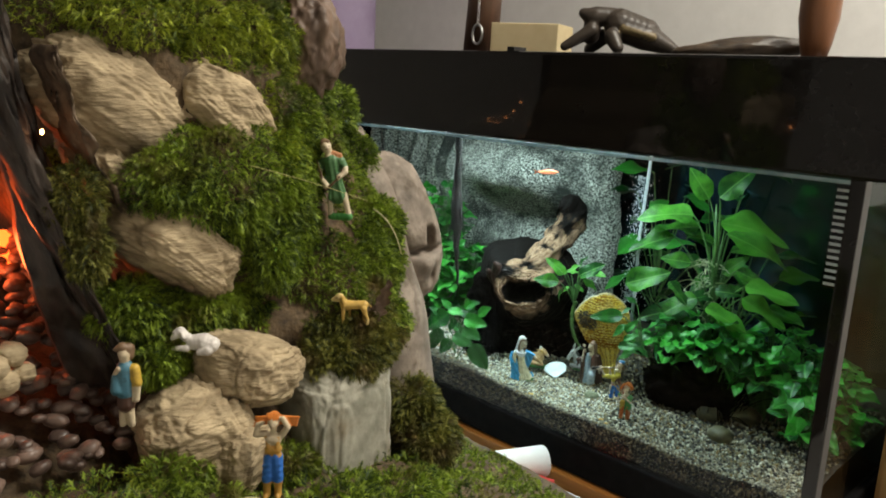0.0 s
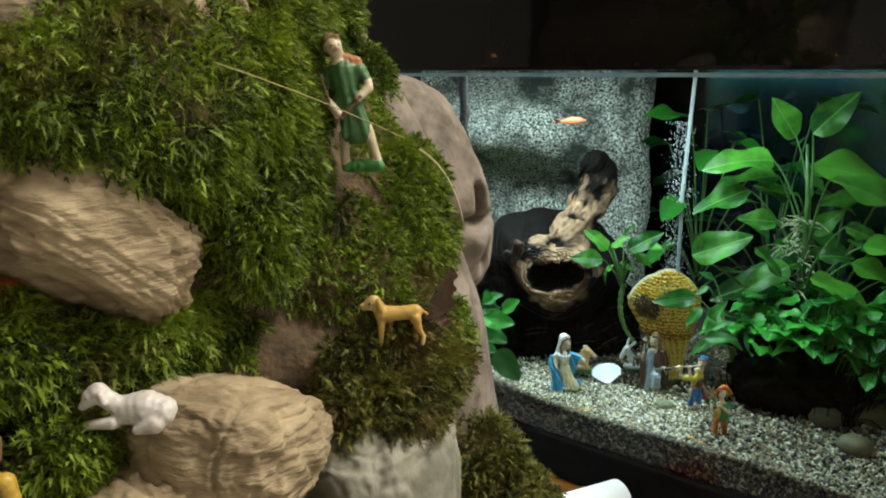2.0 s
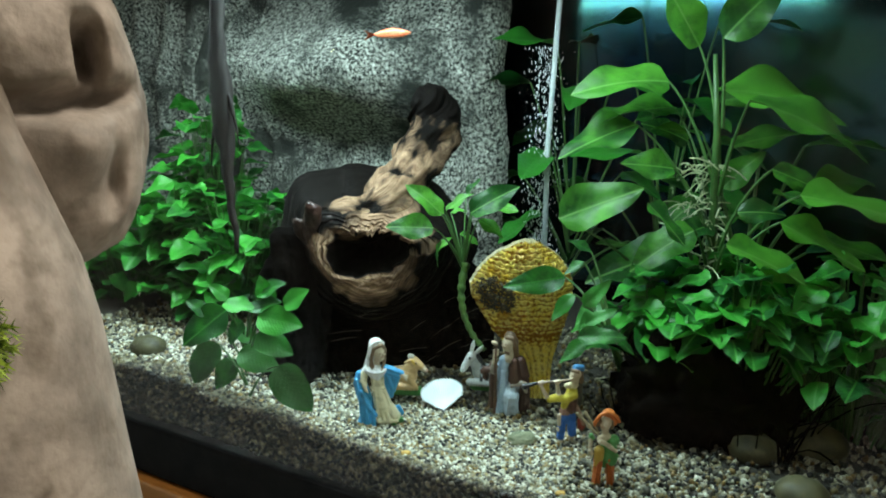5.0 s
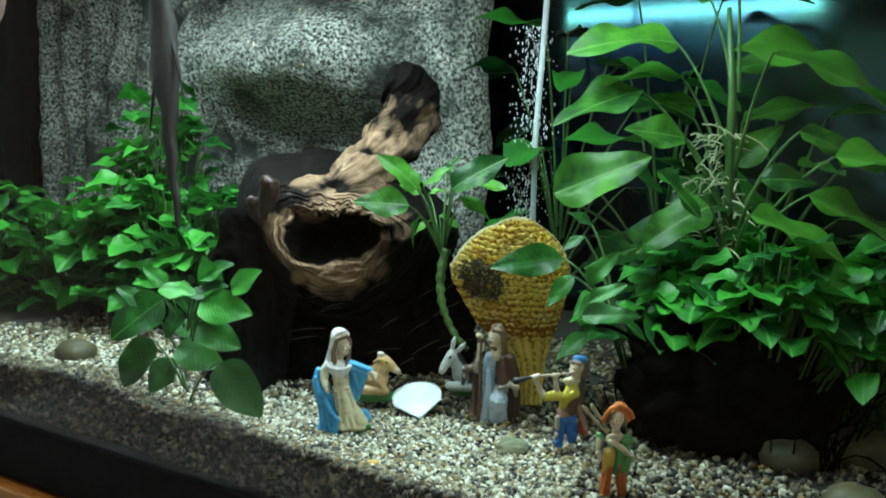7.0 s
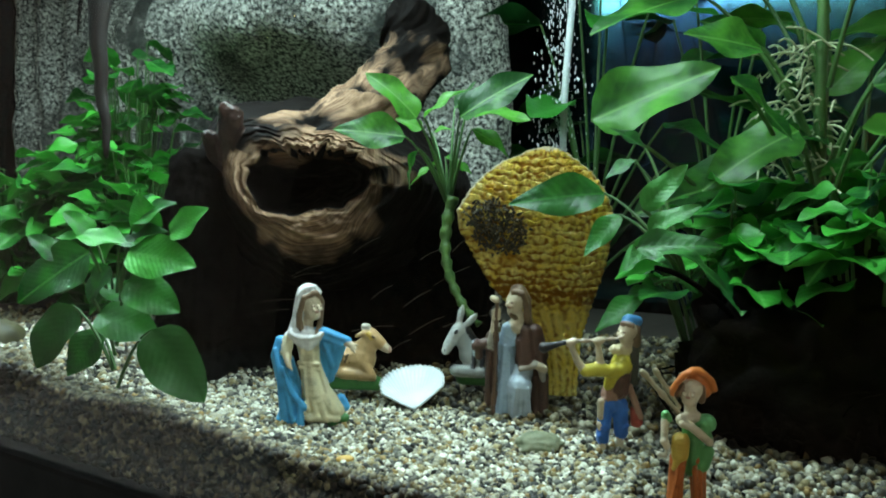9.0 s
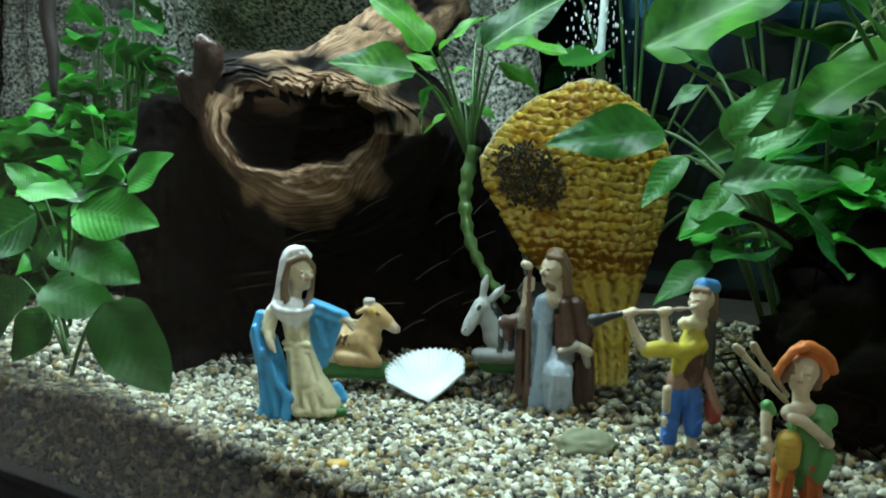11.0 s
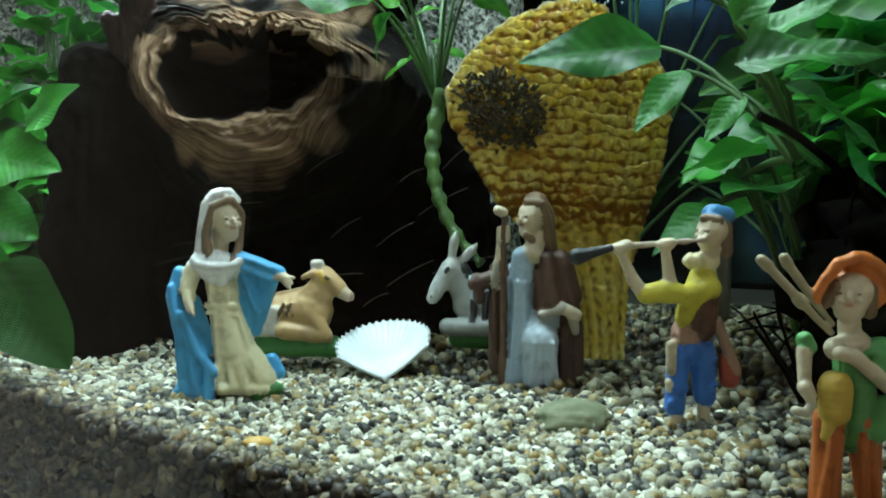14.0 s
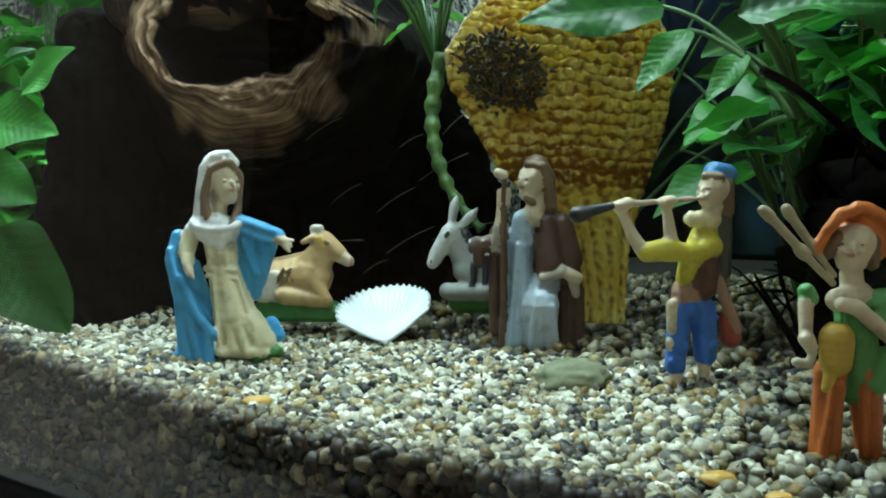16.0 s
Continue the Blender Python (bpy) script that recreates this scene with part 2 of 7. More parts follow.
def arrays(name, verts, faces, materials, indices=None, smooth=False):
    me = bpy.data.meshes.new(name)
    me.from_pydata(verts, [], faces)
    for m in materials:
        me.materials.append(m)
    if indices is not None:
        me.polygons.foreach_set("material_index", indices)
    if smooth:
        me.shade_smooth()
    return me


# ---- the room ----
GLASS_Y, BED, TRIM, HOOD, RIGHT, LEFT, BACK = 0.85, 0.805, 1.165, 1.284, -0.26, -1.46, 1.33


def slab(name, x0, x1, y0, y1, z0, z1, material, bevel=0.0, label="", category=""):
    return thing(name, box(bmesh.new(), x0, x1, y0, y1, z0, z1, bevel), material, label or name.replace("_", " "), category or name.split("_")[0], kind="structure", smooth=False)


slab("floor", -2.6, 1.6, -1.6, 2.0, -0.1, 0.0, M_FLOOR, label="brown tiled room floor", category="floor")
slab("ceiling", -2.6, 1.6, -1.6, 2.0, 2.5, 2.6, M_CEIL, label="plain white ceiling", category="ceiling")
slab("wall_north", -2.6, 1.6, 1.75, 1.9, 0.0, 2.5, M_WALL, label="pale grey painted wall behind the aquarium", category="wall")
slab("wall_south", -2.6, 1.6, -1.6, -1.45, 0.0, 2.5, M_WALL, label="pale grey painted wall", category="wall")
slab("wall_west", -2.6, -2.45, -1.45, 1.75, 0.0, 2.5, M_WALL, label="pale grey painted wall", category="wall")
slab("wall_east", 1.45, 1.6, -1.45, 1.75, 0.0, 2.5, M_WALL, label="pale grey painted wall", category="wall")

# ---- the aquarium and its stand ----
slab("stand", LEFT, RIGHT + 0.0, GLASS_Y + 0.012, BACK, 0.0, 0.694, M_BLACK, label="black aquarium stand cabinet", category="stand")
slab("stand_board", LEFT, RIGHT + 0.006, GLASS_Y - 0.014, BACK, 0.696, 0.722, M_ORANGE, 0.003, label="varnished orange pine board on the stand", category="board")

tank = holder("aquarium", pose(0, 0, 0), "large glass aquarium with a black hood, planted and lit", "aquarium")
part("base_frame", box(bmesh.new(), LEFT, RIGHT + 0.004, GLASS_Y - 0.006, GLASS_Y + 0.012, 0.724, 0.770, 0.003), M_MATT, tank, "black plastic base frame", smooth=False)
part("base_frame", box(bmesh.new(), RIGHT - 0.008, RIGHT + 0.004, GLASS_Y + 0.014, BACK, 0.724, 0.770, 0.003), M_MATT, tank, "black plastic base frame", smooth=False)
part("base_plate", box(bmesh.new(), LEFT, RIGHT - 0.010, GLASS_Y + 0.014, BACK, 0.724, 0.762), M_BLACK, tank, smooth=False)


def glass_pane(x0, x1, y0, y1, z0, z1, out, label):
    """A pane whose outer face carries the reflection."""
    bm = box(bmesh.new(), x0, x1, y0, y1, z0, z1)
    bm.normal_update()
    for f in bm.faces:
        f.material_index = 0 if f.normal.dot(Vector(out)) > 0.9 else 1
    return part("pane", bm, [M_GLASS, M_CLEAR], tank, label, smooth=False)


pane = glass_pane(LEFT, RIGHT - 0.012, GLASS_Y - 0.004, GLASS_Y, 0.772, 1.170, (0, -1, 0), "clear front glass pane")
pane.visible_shadow = False
pane = glass_pane(RIGHT - 0.004, RIGHT - 0.001, GLASS_Y + 0.018, BACK, 0.772, 1.170, (1, 0, 0), "clear side glass pane")
pane.visible_shadow = False
part("corner_post", box(bmesh.new(), RIGHT - 0.012, RIGHT + 0.003, GLASS_Y - 0.005, GLASS_Y + 0.016, 0.772, 1.166, 0.002), M_BLACK, tank, "black corner sealing strip", smooth=False)
part("water_line", box(bmesh.new(), LEFT, RIGHT - 0.014, GLASS_Y + 0.002, GLASS_Y + 0.005, 1.159, 1.163), mat("wet_rim", (0.25, 0.38, 0.45), (0.45, 0.55, 0.6), rough=0.2, scale=90), tank, "pale water line on the glass", smooth=False)
hood = bmesh.new()
box(hood, LEFT, RIGHT + 0.07, GLASS_Y - 0.010, GLASS_Y + 0.008, TRIM, HOOD, 0.004)
box(hood, RIGHT + 0.05, RIGHT + 0.07, GLASS_Y + 0.010, BACK, TRIM, HOOD, 0.004)
box(hood, LEFT, RIGHT + 0.048, GLASS_Y + 0.010, BACK, HOOD - 0.02, HOOD - 0.001)
part("hood", hood, M_BLACK, tank, "glossy black plastic hood", smooth=False)
part("lamp_tube", tube(bmesh.new(), [(-1.35, 1.02, 1.215), (-0.3, 1.02, 1.215)], 0.013, 12), glow("fluorescent_tube", (0.85, 1.0, 0.9), 0.6), tank, "white lamp tube under the hood")
part("clip", box(bmesh.new(), -0.735, -0.722, GLASS_Y - 0.006, GLASS_Y + 0.02, HOOD, HOOD + 0.006, 0.001), M_BLACK, tank, smooth=False)

# the back of the tank: a dark blue-green mirroring glass
M_BACK = mat("dark_back_glass", (0.034, 0.120, 0.075), (0.028, 0.075, 0.150), rough=0.12, scale=4, metal=1.0)
part("back_pane", box(bmesh.new(), LEFT, RIGHT - 0.012, BACK - 0.012, BACK, 0.764, 1.26), M_BACK, tank, "dark blue-green back panel", smooth=False)
part("left_pane", box(bmesh.new(), LEFT, LEFT + 0.008, GLASS_Y + 0.014, BACK - 0.014, 0.764, 1.26), M_BACK, tank, smooth=False)


def backdrop_rock():
    """The moulded rock wall: a sheet with a bulge above and a hollow below, ending in an upright edge."""
    x0, x1, z0, z1, nx, nz = -1.44, -0.768, 0.77, 1.24, 100, 70
    verts, faces = [], []
    for j in range(nz + 1):
        z = z0 + (z1 - z0) * j / nz
        for i in range(nx + 1):
            x = x0 + (x1 - x0) * i / nx
            y = 1.185
            y -= 0.085 * math.exp(-((x + 0.98) / 0.17) ** 2 - ((z - 1.075) / 0.06) ** 2)
            y += 0.20 * max(0.0, z - 1.085) * math.exp(-((x + 1.0) / 0.22) ** 2)
            y += 0.050 * math.exp(-((x + 0.93) / 0.13) ** 2 - ((z - 0.98) / 0.055) ** 2)
            y += 0.012 * noise.fractal(Vector((x * 9, z * 5, 0)), 0.9, 2.0, 4) + 0.004 * noise.noise(Vector((x * 60, z * 60, 2)))
            if x < -1.08:
                y += 0.012 * math.sin(x * 130 + 2 * noise.noise(Vector((x * 8, z * 4, 4))))
            edge = max(0.0, (x + 0.80) / 0.032)
            y += 0.02 * edge ** 3
            verts.append((x, y, z))
    w = nx + 1
    for j in range(nz):
        for i in range(nx):
            a = j * w + i
            faces.append((a, a + 1, a + w + 1, a + w))
    n = len(verts)
    verts += [(x, y + 0.016, z) for x, y, z in verts[:]]
    for j in range(nz):
        a = j * w + nx
        faces.append((a, a + n, a + w + n, a + w))
    for i in range(nx):
        a = nz * w + i
        faces.append((a, a + 1, a + 1 + n, a + n))
    return arrays("rock_wall", verts, faces, [M_ROCKBG], smooth=True)


wall_ob = new("rock_wall", backdrop_rock())
tagged(wall_ob, "grey-green moulded rock wall in the aquarium", "rock wall", kind="structure")

# ---- gravel ----
G_X0, G_X1 = -1.30, RIGHT - 0.016


def bed_height(x, y):
    h = BED - 0.004 + 0.006 * noise.noise(Vector((x * 9, y * 9, 0))) + 0.13 * min(0.06, max(0.0, y - 0.915)) + 0.05 * max(0.0, y - 1.02) + 0.012 * math.exp(-((x + 0.92) / 0.10) ** 2)
    return h + 0.003 * max(0.0, min(1.0, (0.874 - y) / 0.02)) * (0.6 + 0.8 * noise.noise(Vector((x * 12, 3, 0))))


def gravel_bed():
    bm = bmesh.new()
    nx, ny = 110, 50
    rows = [[bm.verts.new((G_X0 + (G_X1 - G_X0) * i / nx, y, bed_height(G_X0 + (G_X1 - G_X0) * i / nx, y) - 0.002)) for i in range(nx + 1)] for y in [0.8585 + 0.42 * (j / ny) ** 1.3 for j in range(ny + 1)]]
    front = [bm.verts.new((v.co.x, 0.8585, 0.764)) for v in rows[0]]
    rows.insert(0, front)
    for a, b in zip(rows, rows[1:]):
        for i in range(nx):
            bm.faces.new((a[i], a[i + 1], b[i + 1], b[i]))
    return bm


thing("gravel_bed", gravel_bed(), M_GRAVEL, "dark fine gravel filling the tank bottom", "gravel", kind="stuff")


def pebble_mat(name, dark, warm=1.05, deep=1.0, tint=(1, 1, 1)):
    m = bpy.data.materials.new(name)
    m.use_nodes = True
    nt = m.node_tree
    b = nt.nodes["Principled BSDF"]
    b.inputs["Roughness"].default_value = 0.55
    g = nt.nodes.new("ShaderNodeNewGeometry")
    r = nt.nodes.new("ShaderNodeValToRGB")
    r.color_ramp.interpolation = "CONSTANT"
    tones = [(0.0, (0.09, 0.09, 0.08)), (0.14, (0.24, 0.24, 0.22)), (0.28, (0.45, 0.44, 0.38)), (0.46, (0.66, 0.67, 0.63)), (0.66, (0.40, 0.36, 0.24)), (0.80, (0.40, 0.31, 0.15)), (0.87, (0.05, 0.05, 0.045)), (0.93, (0.80, 0.82, 0.80))]
    tones = [(p, tuple(a * b for a, b in zip(c, tint))) for p, c in tones]
    r.color_ramp.elements[0].color = (*tones[0][1], 1)
    r.color_ramp.elements[1].position, r.color_ramp.elements[1].color = tones[-1][0], (*tones[-1][1], 1)
    for p, c in tones[1:-1]:
        r.color_ramp.elements.new(p).color = (*c, 1)
    nt.links.new(g.outputs["Random Per Island"], r.inputs["Fac"])
    tc = nt.nodes.new("ShaderNodeTexCoord")
    n = node(nt, "ShaderNodeTexNoise", Scale=500.0, Detail=4.0)
    nt.links.new(tc.outputs["Object"], n.inputs["Vector"])
    mx = nt.nodes.new("ShaderNodeMix")
    mx.data_type, mx.blend_type = "RGBA", "MULTIPLY"
    mx.inputs["Factor"].default_value = 0.8
    nt.links.new(r.outputs["Color"], mx.inputs["A"])
    nt.links.new(n.outputs["Fac"], mx.inputs["B"])
    n.inputs["Detail"].default_value = 3
    hs = nt.nodes.new("ShaderNodeHueSaturation")
    hs.inputs["Saturation"].default_value, hs.inputs["Value"].default_value = warm, dark
    gm = node(nt, "ShaderNodeGamma", Gamma=deep)
    nt.links.new(mx.outputs["Result"], gm.inputs["Color"])
    nt.links.new(gm.outputs[0], hs.inputs["Color"])
    nt.links.new(hs.outputs["Color"], b.inputs["Base Color"])
    return m


def pebbles(name, count, place, size, material, label, sub=1, seed=5):
    """Many small worn stones as one mesh."""
    ico = bmesh.new()
    bmesh.ops.create_icosphere(ico, subdivisions=sub, radius=1)
    base = np.array([v.co[:] for v in ico.verts])
    tri = np.array([[v.index for v in f.verts] for f in ico.faces])
    ico.free()
    rng = np.random.default_rng(seed)
    V, F = [], []
    for k in range(count):
        p = place(rng)
        r = size * (0.6 + 0.8 * rng.random() ** 1.5)
        s = r * np.array([1.15, 0.95, 0.80]) * rng.uniform(0.8, 1.2, 3)
        q, _ = np.linalg.qr(rng.normal(size=(3, 3)))
        lump = rng.uniform(*((0.74, 1.16) if sub == 1 else (0.84, 1.12)), (len(base), 1))
        pts = (base * lump * s) @ q.T + p
        F.append(tri + len(base) * k)
        V.append(pts)
    ob = new(name, arrays(name, np.concatenate(V).tolist(), np.concatenate(F).tolist(), [material], smooth=True))
    return tagged(ob, label, "gravel", kind="stuff")


def strip(x0, x1, y0, y1, k=1.0):
    def place(rng):
        x = rng.uniform(x0, x1)
        y = y0 + (y1 - y0) * rng.random() ** k
        return np.array([x, y, bed_height(x, y) + rng.uniform(-0.0014, 0.0012)])
    return place


def front_place(rng):
    x = rng.uniform(-1.05, G_X1 - 0.005)
    return np.array([x, 0.8550 + rng.uniform(0, 0.003), rng.uniform(0.772, bed_height(x, 0.856) + 0.001)])


def near_place(rng):
    x = rng.uniform(-0.80, -0.50)
    return np.array([x, 0.8535 + rng.uniform(0, 0.003), rng.uniform(0.772, bed_height(x, 0.856) + 0.001)])


# lit and shaded copies of one gravel; the darker ones are also browner
M_MID = pebble_mat("half_shaded_pebbles", 1.5, 1.0, 1.45, (1, 0.96, 0.84))
M_PEBBLES, M_SHADY, M_DULL = pebble_mat("pebbles", 2.15, 1.0, 1.45, (1, 0.97, 0.88)), pebble_mat("shaded_pebbles", 0.90, 1.1, 1.5, (1, 0.94, 0.78)), pebble_mat("shaded_brown_pebbles", 1.5, 0.9, 3.0, (1.0, 0.90, 0.72))
GRAVEL = "mixed white, grey and ochre aquarium gravel"
BROWN = "brown gravel pressed against the glass, darkened in colour for shade"
pebbles("gravel", 15500, strip(-0.775, -0.552, 0.862, 0.950), 0.0017, M_PEBBLES, GRAVEL, 1, 5)
pebbles("gravel", 3600, strip(-0.86, -0.42, 0.856, 0.866), 0.0017, M_SHADY, "brownish aquarium gravel with shade in its colour", 1, 11)
pebbles("gravel", 9500, strip(-1.12, G_X1 - 0.005, 0.945, 1.18, 1.3), 0.0024, M_SHADY, "brownish aquarium gravel with shade in its colour", 1, 6)
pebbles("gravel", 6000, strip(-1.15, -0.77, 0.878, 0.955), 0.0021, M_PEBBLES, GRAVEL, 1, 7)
pebbles("gravel", 3200, strip(-1.15, -0.77, 0.857, 0.882), 0.0020, M_SHADY, "brownish aquarium gravel with shade in its colour", 1, 12)
pebbles("gravel", 6000, strip(-0.558, G_X1 - 0.005, 0.857, 0.955), 0.0019, M_MID, GRAVEL, 1, 8)
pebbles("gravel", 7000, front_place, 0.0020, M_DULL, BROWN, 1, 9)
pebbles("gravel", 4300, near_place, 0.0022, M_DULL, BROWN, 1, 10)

# ---- the moss-covered rockery ----


def lerp_table(z, table):
    for (a, va), (b, vb) in zip(table, table[1:]):
        if z <= b:
            f = max(0.0, (z - a) / (b - a))
            f = f * f * (3 - 2 * f)
            return va + (vb - va) * f
    return table[-1][1]


DEPTH = [(0.70, 0.26), (0.88, 0.245), (0.94, 0.220), (1.00, 0.205), (1.04, 0.190), (1.10, 0.200), (1.20, 0.195), (1.30, 0.175), (1.44, 0.10)]
Y_LOW = [(0.70, 0.20), (0.90, 0.24), (0.96, 0.275), (1.05, 0.255), (1.12, 0.225), (1.19, 0.195), (1.26, 0.175), (1.44, 0.18)]
Y_HIGH = [(0.70, 0.60), (0.90, 0.575), (0.96, 0.56), (1.05, 0.565), (1.12, 0.565), (1.19, 0.535), (1.25, 0.50), (1.44, 0.47)]


def mound_x(y, z):
    """How far the rockery's flank stands out at (y, z)."""
    lo, hi = lerp_table(z, Y_LOW), lerp_table(z, Y_HIGH)
    v = (2 * y - lo - hi) / (hi - lo)
    x = -0.80 + lerp_table(z, DEPTH) * max(0.0, 1 - abs(v) ** 3.2) ** 0.5
    x += 0.060 * math.exp(-((y - 0.475) / 0.060) ** 2 - ((z - 1.015) / 0.050) ** 2)
    x += 0.026 * math.exp(-((y - 0.525) / 0.035) ** 2 - ((z - 1.10) / 0.06) ** 2)
    x += 0.018 * math.exp(-((y - 0.34) / 0.075) ** 2 - ((z - 1.14) / 0.05) ** 2)
    x -= 0.020 * math.exp(-((y - 0.47) / 0.02) ** 2 - ((z - 1.16) / 0.04) ** 2)
    x += 0.014 * noise.fractal(Vector((y * 14, z * 14, 1.5)), 0.9, 2.0, 4)
    return x


def flank():
    nz, ny = 110, 90
    verts, faces = [], []
    for j in range(nz + 1):
        z = 0.716 + 0.71 * j / nz
        lo, hi = lerp_table(z, Y_LOW), lerp_table(z, Y_HIGH)
        for i in range(ny + 1):
            s = i / ny
            y = lo + (hi - lo) * (0.5 - 0.5 * math.cos(math.pi * s))
            verts.append((mound_x(y, z), y, z))
    w = ny + 1
    for j in range(nz):
        for i in range(ny):
            a = j * w + i
            faces.append((a, a + 1, a + w + 1, a + w))
    n = len(verts)
    verts += [(-0.92 - 0.1 * (x + 0.8), y, z) for x, y, z in verts[:]]
    for j in range(nz):
        for i in range(ny):
            a = n + j * w + i
            faces.append((a + 1, a, a + w, a + w + 1))
        a, b = j * w, j * w + ny
        faces.append((a, a + w, a + w + n, a + n))
        faces.append((b + w, b, b + n, b + w + n))
    for i in range(ny):
        a = nz * w + i
        faces.append((a, a + 1, a + 1 + n, a + n))
    return arrays("rockery", verts, faces, [M_SOIL], smooth=True)


tagged(new("rockery", flank()), "tall peat and soil rockery overgrown with moss", "rockery")


def ground_z(x, y):
    """The mossy foot of the rockery, falling towards the aquarium."""
    return 0.885 - 0.30 * max(0.0, y - 0.42) - 0.25 * max(0.0, x + 0.47) + 0.010 * noise.fractal(Vector((x * 16, y * 16, 7)), 0.9, 2.0, 3)


def ground_sheet():
    bm = bmesh.new()
    n = 46
    g = [[bm.verts.new((-0.84 + 0.44 * i / n, 0.02 + 0.66 * j / n, ground_z(-0.84 + 0.44 * i / n, 0.02 + 0.66 * j / n))) for i in range(n + 1)] for j in range(n + 1)]
    for a, b in zip(g, g[1:]):
        for i in range(n):
            bm.faces.new((a[i], a[i + 1], b[i + 1], b[i]))
    ret = bmesh.ops.extrude_face_region(bm, geom=bm.faces[:])
    for v in ret["geom"]:
        if isinstance(v, bmesh.types.BMVert):
            v.co.z = 0.716
    return bm


thing("mossy_foot", ground_sheet(), M_SOIL, "peat foot of the rockery under moss", "ground", kind="structure")
slab("table_top", -1.2, -0.05, -0.35, 0.818, 0.690, 0.714, mat("white_cloth", (0.62, 0.60, 0.57), (0.72, 0.70, 0.67), rough=0.9, scale=60, bump=0.1), 0.004, label="white cloth covered display table", category="table")


def sprigs(name, count, sample, length, material, label, curl=1.0, seed=1):
    """Feathery moss: every sprig is a bent stalk with pairs of leaflets, joined into one mesh."""
    rng = np.random.default_rng(seed)
    got = [g for g in (sample(rng) for _ in range(count)) if g is not None]
    p, n = np.array([g[0] for g in got]), np.array([tuple(g[1]) for g in got])
    k = len(p)

    def unit(a):
        return a / np.linalg.norm(a, axis=1, keepdims=True)
    d = unit(n + rng.normal(size=(k, 3)) * curl * 0.95 + np.array([0, 0, -0.15]))
    side = unit(np.cross(d, rng.normal(size=(k, 3))))
    up = np.cross(side, d)
    ln = 0.9 * length * rng.uniform(0.45, 1.35, (k, 1))
    w = ln * 0.075
    mid, tip = p + d * ln * 0.55, p + d * ln + np.array([0, 0, -0.2]) * ln
    V = [p - side * w * 0.4, p + side * w * 0.4, mid + side * w, tip, mid - side * w]
    F = [(0, 1, 2, 4), (4, 2, 3)]
    for s in (-1, 1):
        for at in (0.2, 0.45, 0.7):
            root = p + d * ln * at + np.array([0, 0, -0.2]) * ln * at * at
            end = root + (side * s * 0.8 + d * 0.7 + up * rng.uniform(-0.4, 0.5, (k, 1))) * ln * (0.50 - 0.30 * at)
            b = len(V)
            V += [root - d * w * 0.6, root + d * w * 0.6, end]
            F.append((b, b + 1, b + 2))
    m = len(V)
    verts = np.stack(V, 1).reshape(-1, 3)
    faces = [tuple(q + i * m for q in f) for i in range(k) for f in F]
    ob = new(name, arrays(name, verts.tolist(), faces, [material]))
    return tagged(ob, label, "moss", kind="stuff")


def patch(*blobs, cut=0.0):
    """A sampler of the rockery's flank inside soft-edged ovals (y, z, half width, half height)."""
    def sample(rng):
        for _ in range(6):
            y0, z0, a, b = blobs[rng.integers(len(blobs))]
            r, t = math.sqrt(rng.random()), rng.random() * 2 * math.pi
            y, z = y0 + a * r * math.cos(t), z0 + b * r * math.sin(t)
            if r > 0.75 + 0.35 * noise.noise(Vector((y * 60, z * 60, 3))):
                continue
            if not lerp_table(z, Y_LOW) + 0.01 < y < lerp_table(z, Y_HIGH) - 0.004:
                continue
            e = 0.004
            x = mound_x(y, z)
            n = Vector((1, -(mound_x(y + e, z) - x) / e, -(mound_x(y, z + e) - x) / e)).normalized()
            return (x - 0.002, y, z), n
        return None
    return sample


def foot(x0, x1, y0, y1):
    def sample(rng):
        x, y = rng.uniform(x0, x1), rng.uniform(y0, y1)
        return (x, y, ground_z(x, y) - 0.002), (0, 0, 1)
    return sample


sprigs("moss", 17000, patch((0.33, 1.145, 0.105, 0.075), (0.38, 1.10, 0.08, 0.055), (0.42, 1.16, 0.05, 0.06)), 0.0085, M_MOSS, "thick green moss cushion on the rockery", seed=1)
sprigs("moss", 17000, patch((0.27, 1.285, 0.11, 0.045), (0.36, 1.30, 0.12, 0.07), (0.41, 1.20, 0.05, 0.06), (0.37, 1.26, 0.10, 0.035), (0.45, 1.28, 0.06, 0.06), (0.30, 1.36, 0.13, 0.07)), 0.0085, M_MOSS_LIGHT, "yellow-green moss covering the rockery top", seed=2)
sprigs("moss", 17000, patch((0.46, 1.19, 0.06, 0.06), (0.50, 1.12, 0.045, 0.08), (0.50, 1.05, 0.06, 0.06), (0.44, 1.06, 0.06, 0.05), (0.53, 1.09, 0.03, 0.05)), 0.0085, M_MOSS, "dark green hanging moss on the rockery flank", seed=3)
sprigs("moss", 9000, patch((0.46, 1.00, 0.07, 0.035), (0.47, 0.985, 0.055, 0.025)), 0.011, M_MOSS_OLIVE, "olive moss tuft on a rock ledge", seed=4)
sprigs("moss", 9000, patch((0.30, 1.03, 0.065, 0.035), (0.34, 1.035, 0.06, 0.03), (0.28, 1.00, 0.04, 0.03)), 0.011, M_MOSS, "dark green grassy moss around the lying sheep", seed=5)
sprigs("moss", 20000, foot(-0.62, -0.40, 0.14, 0.66), 0.010, M_MOSS, "dark green moss carpet at the rockery foot", seed=6)
sprigs("moss", 2000, patch((0.235, 1.14, 0.025, 0.05)), 0.009, M_MOSS, "thin moss on dark bark", seed=7)



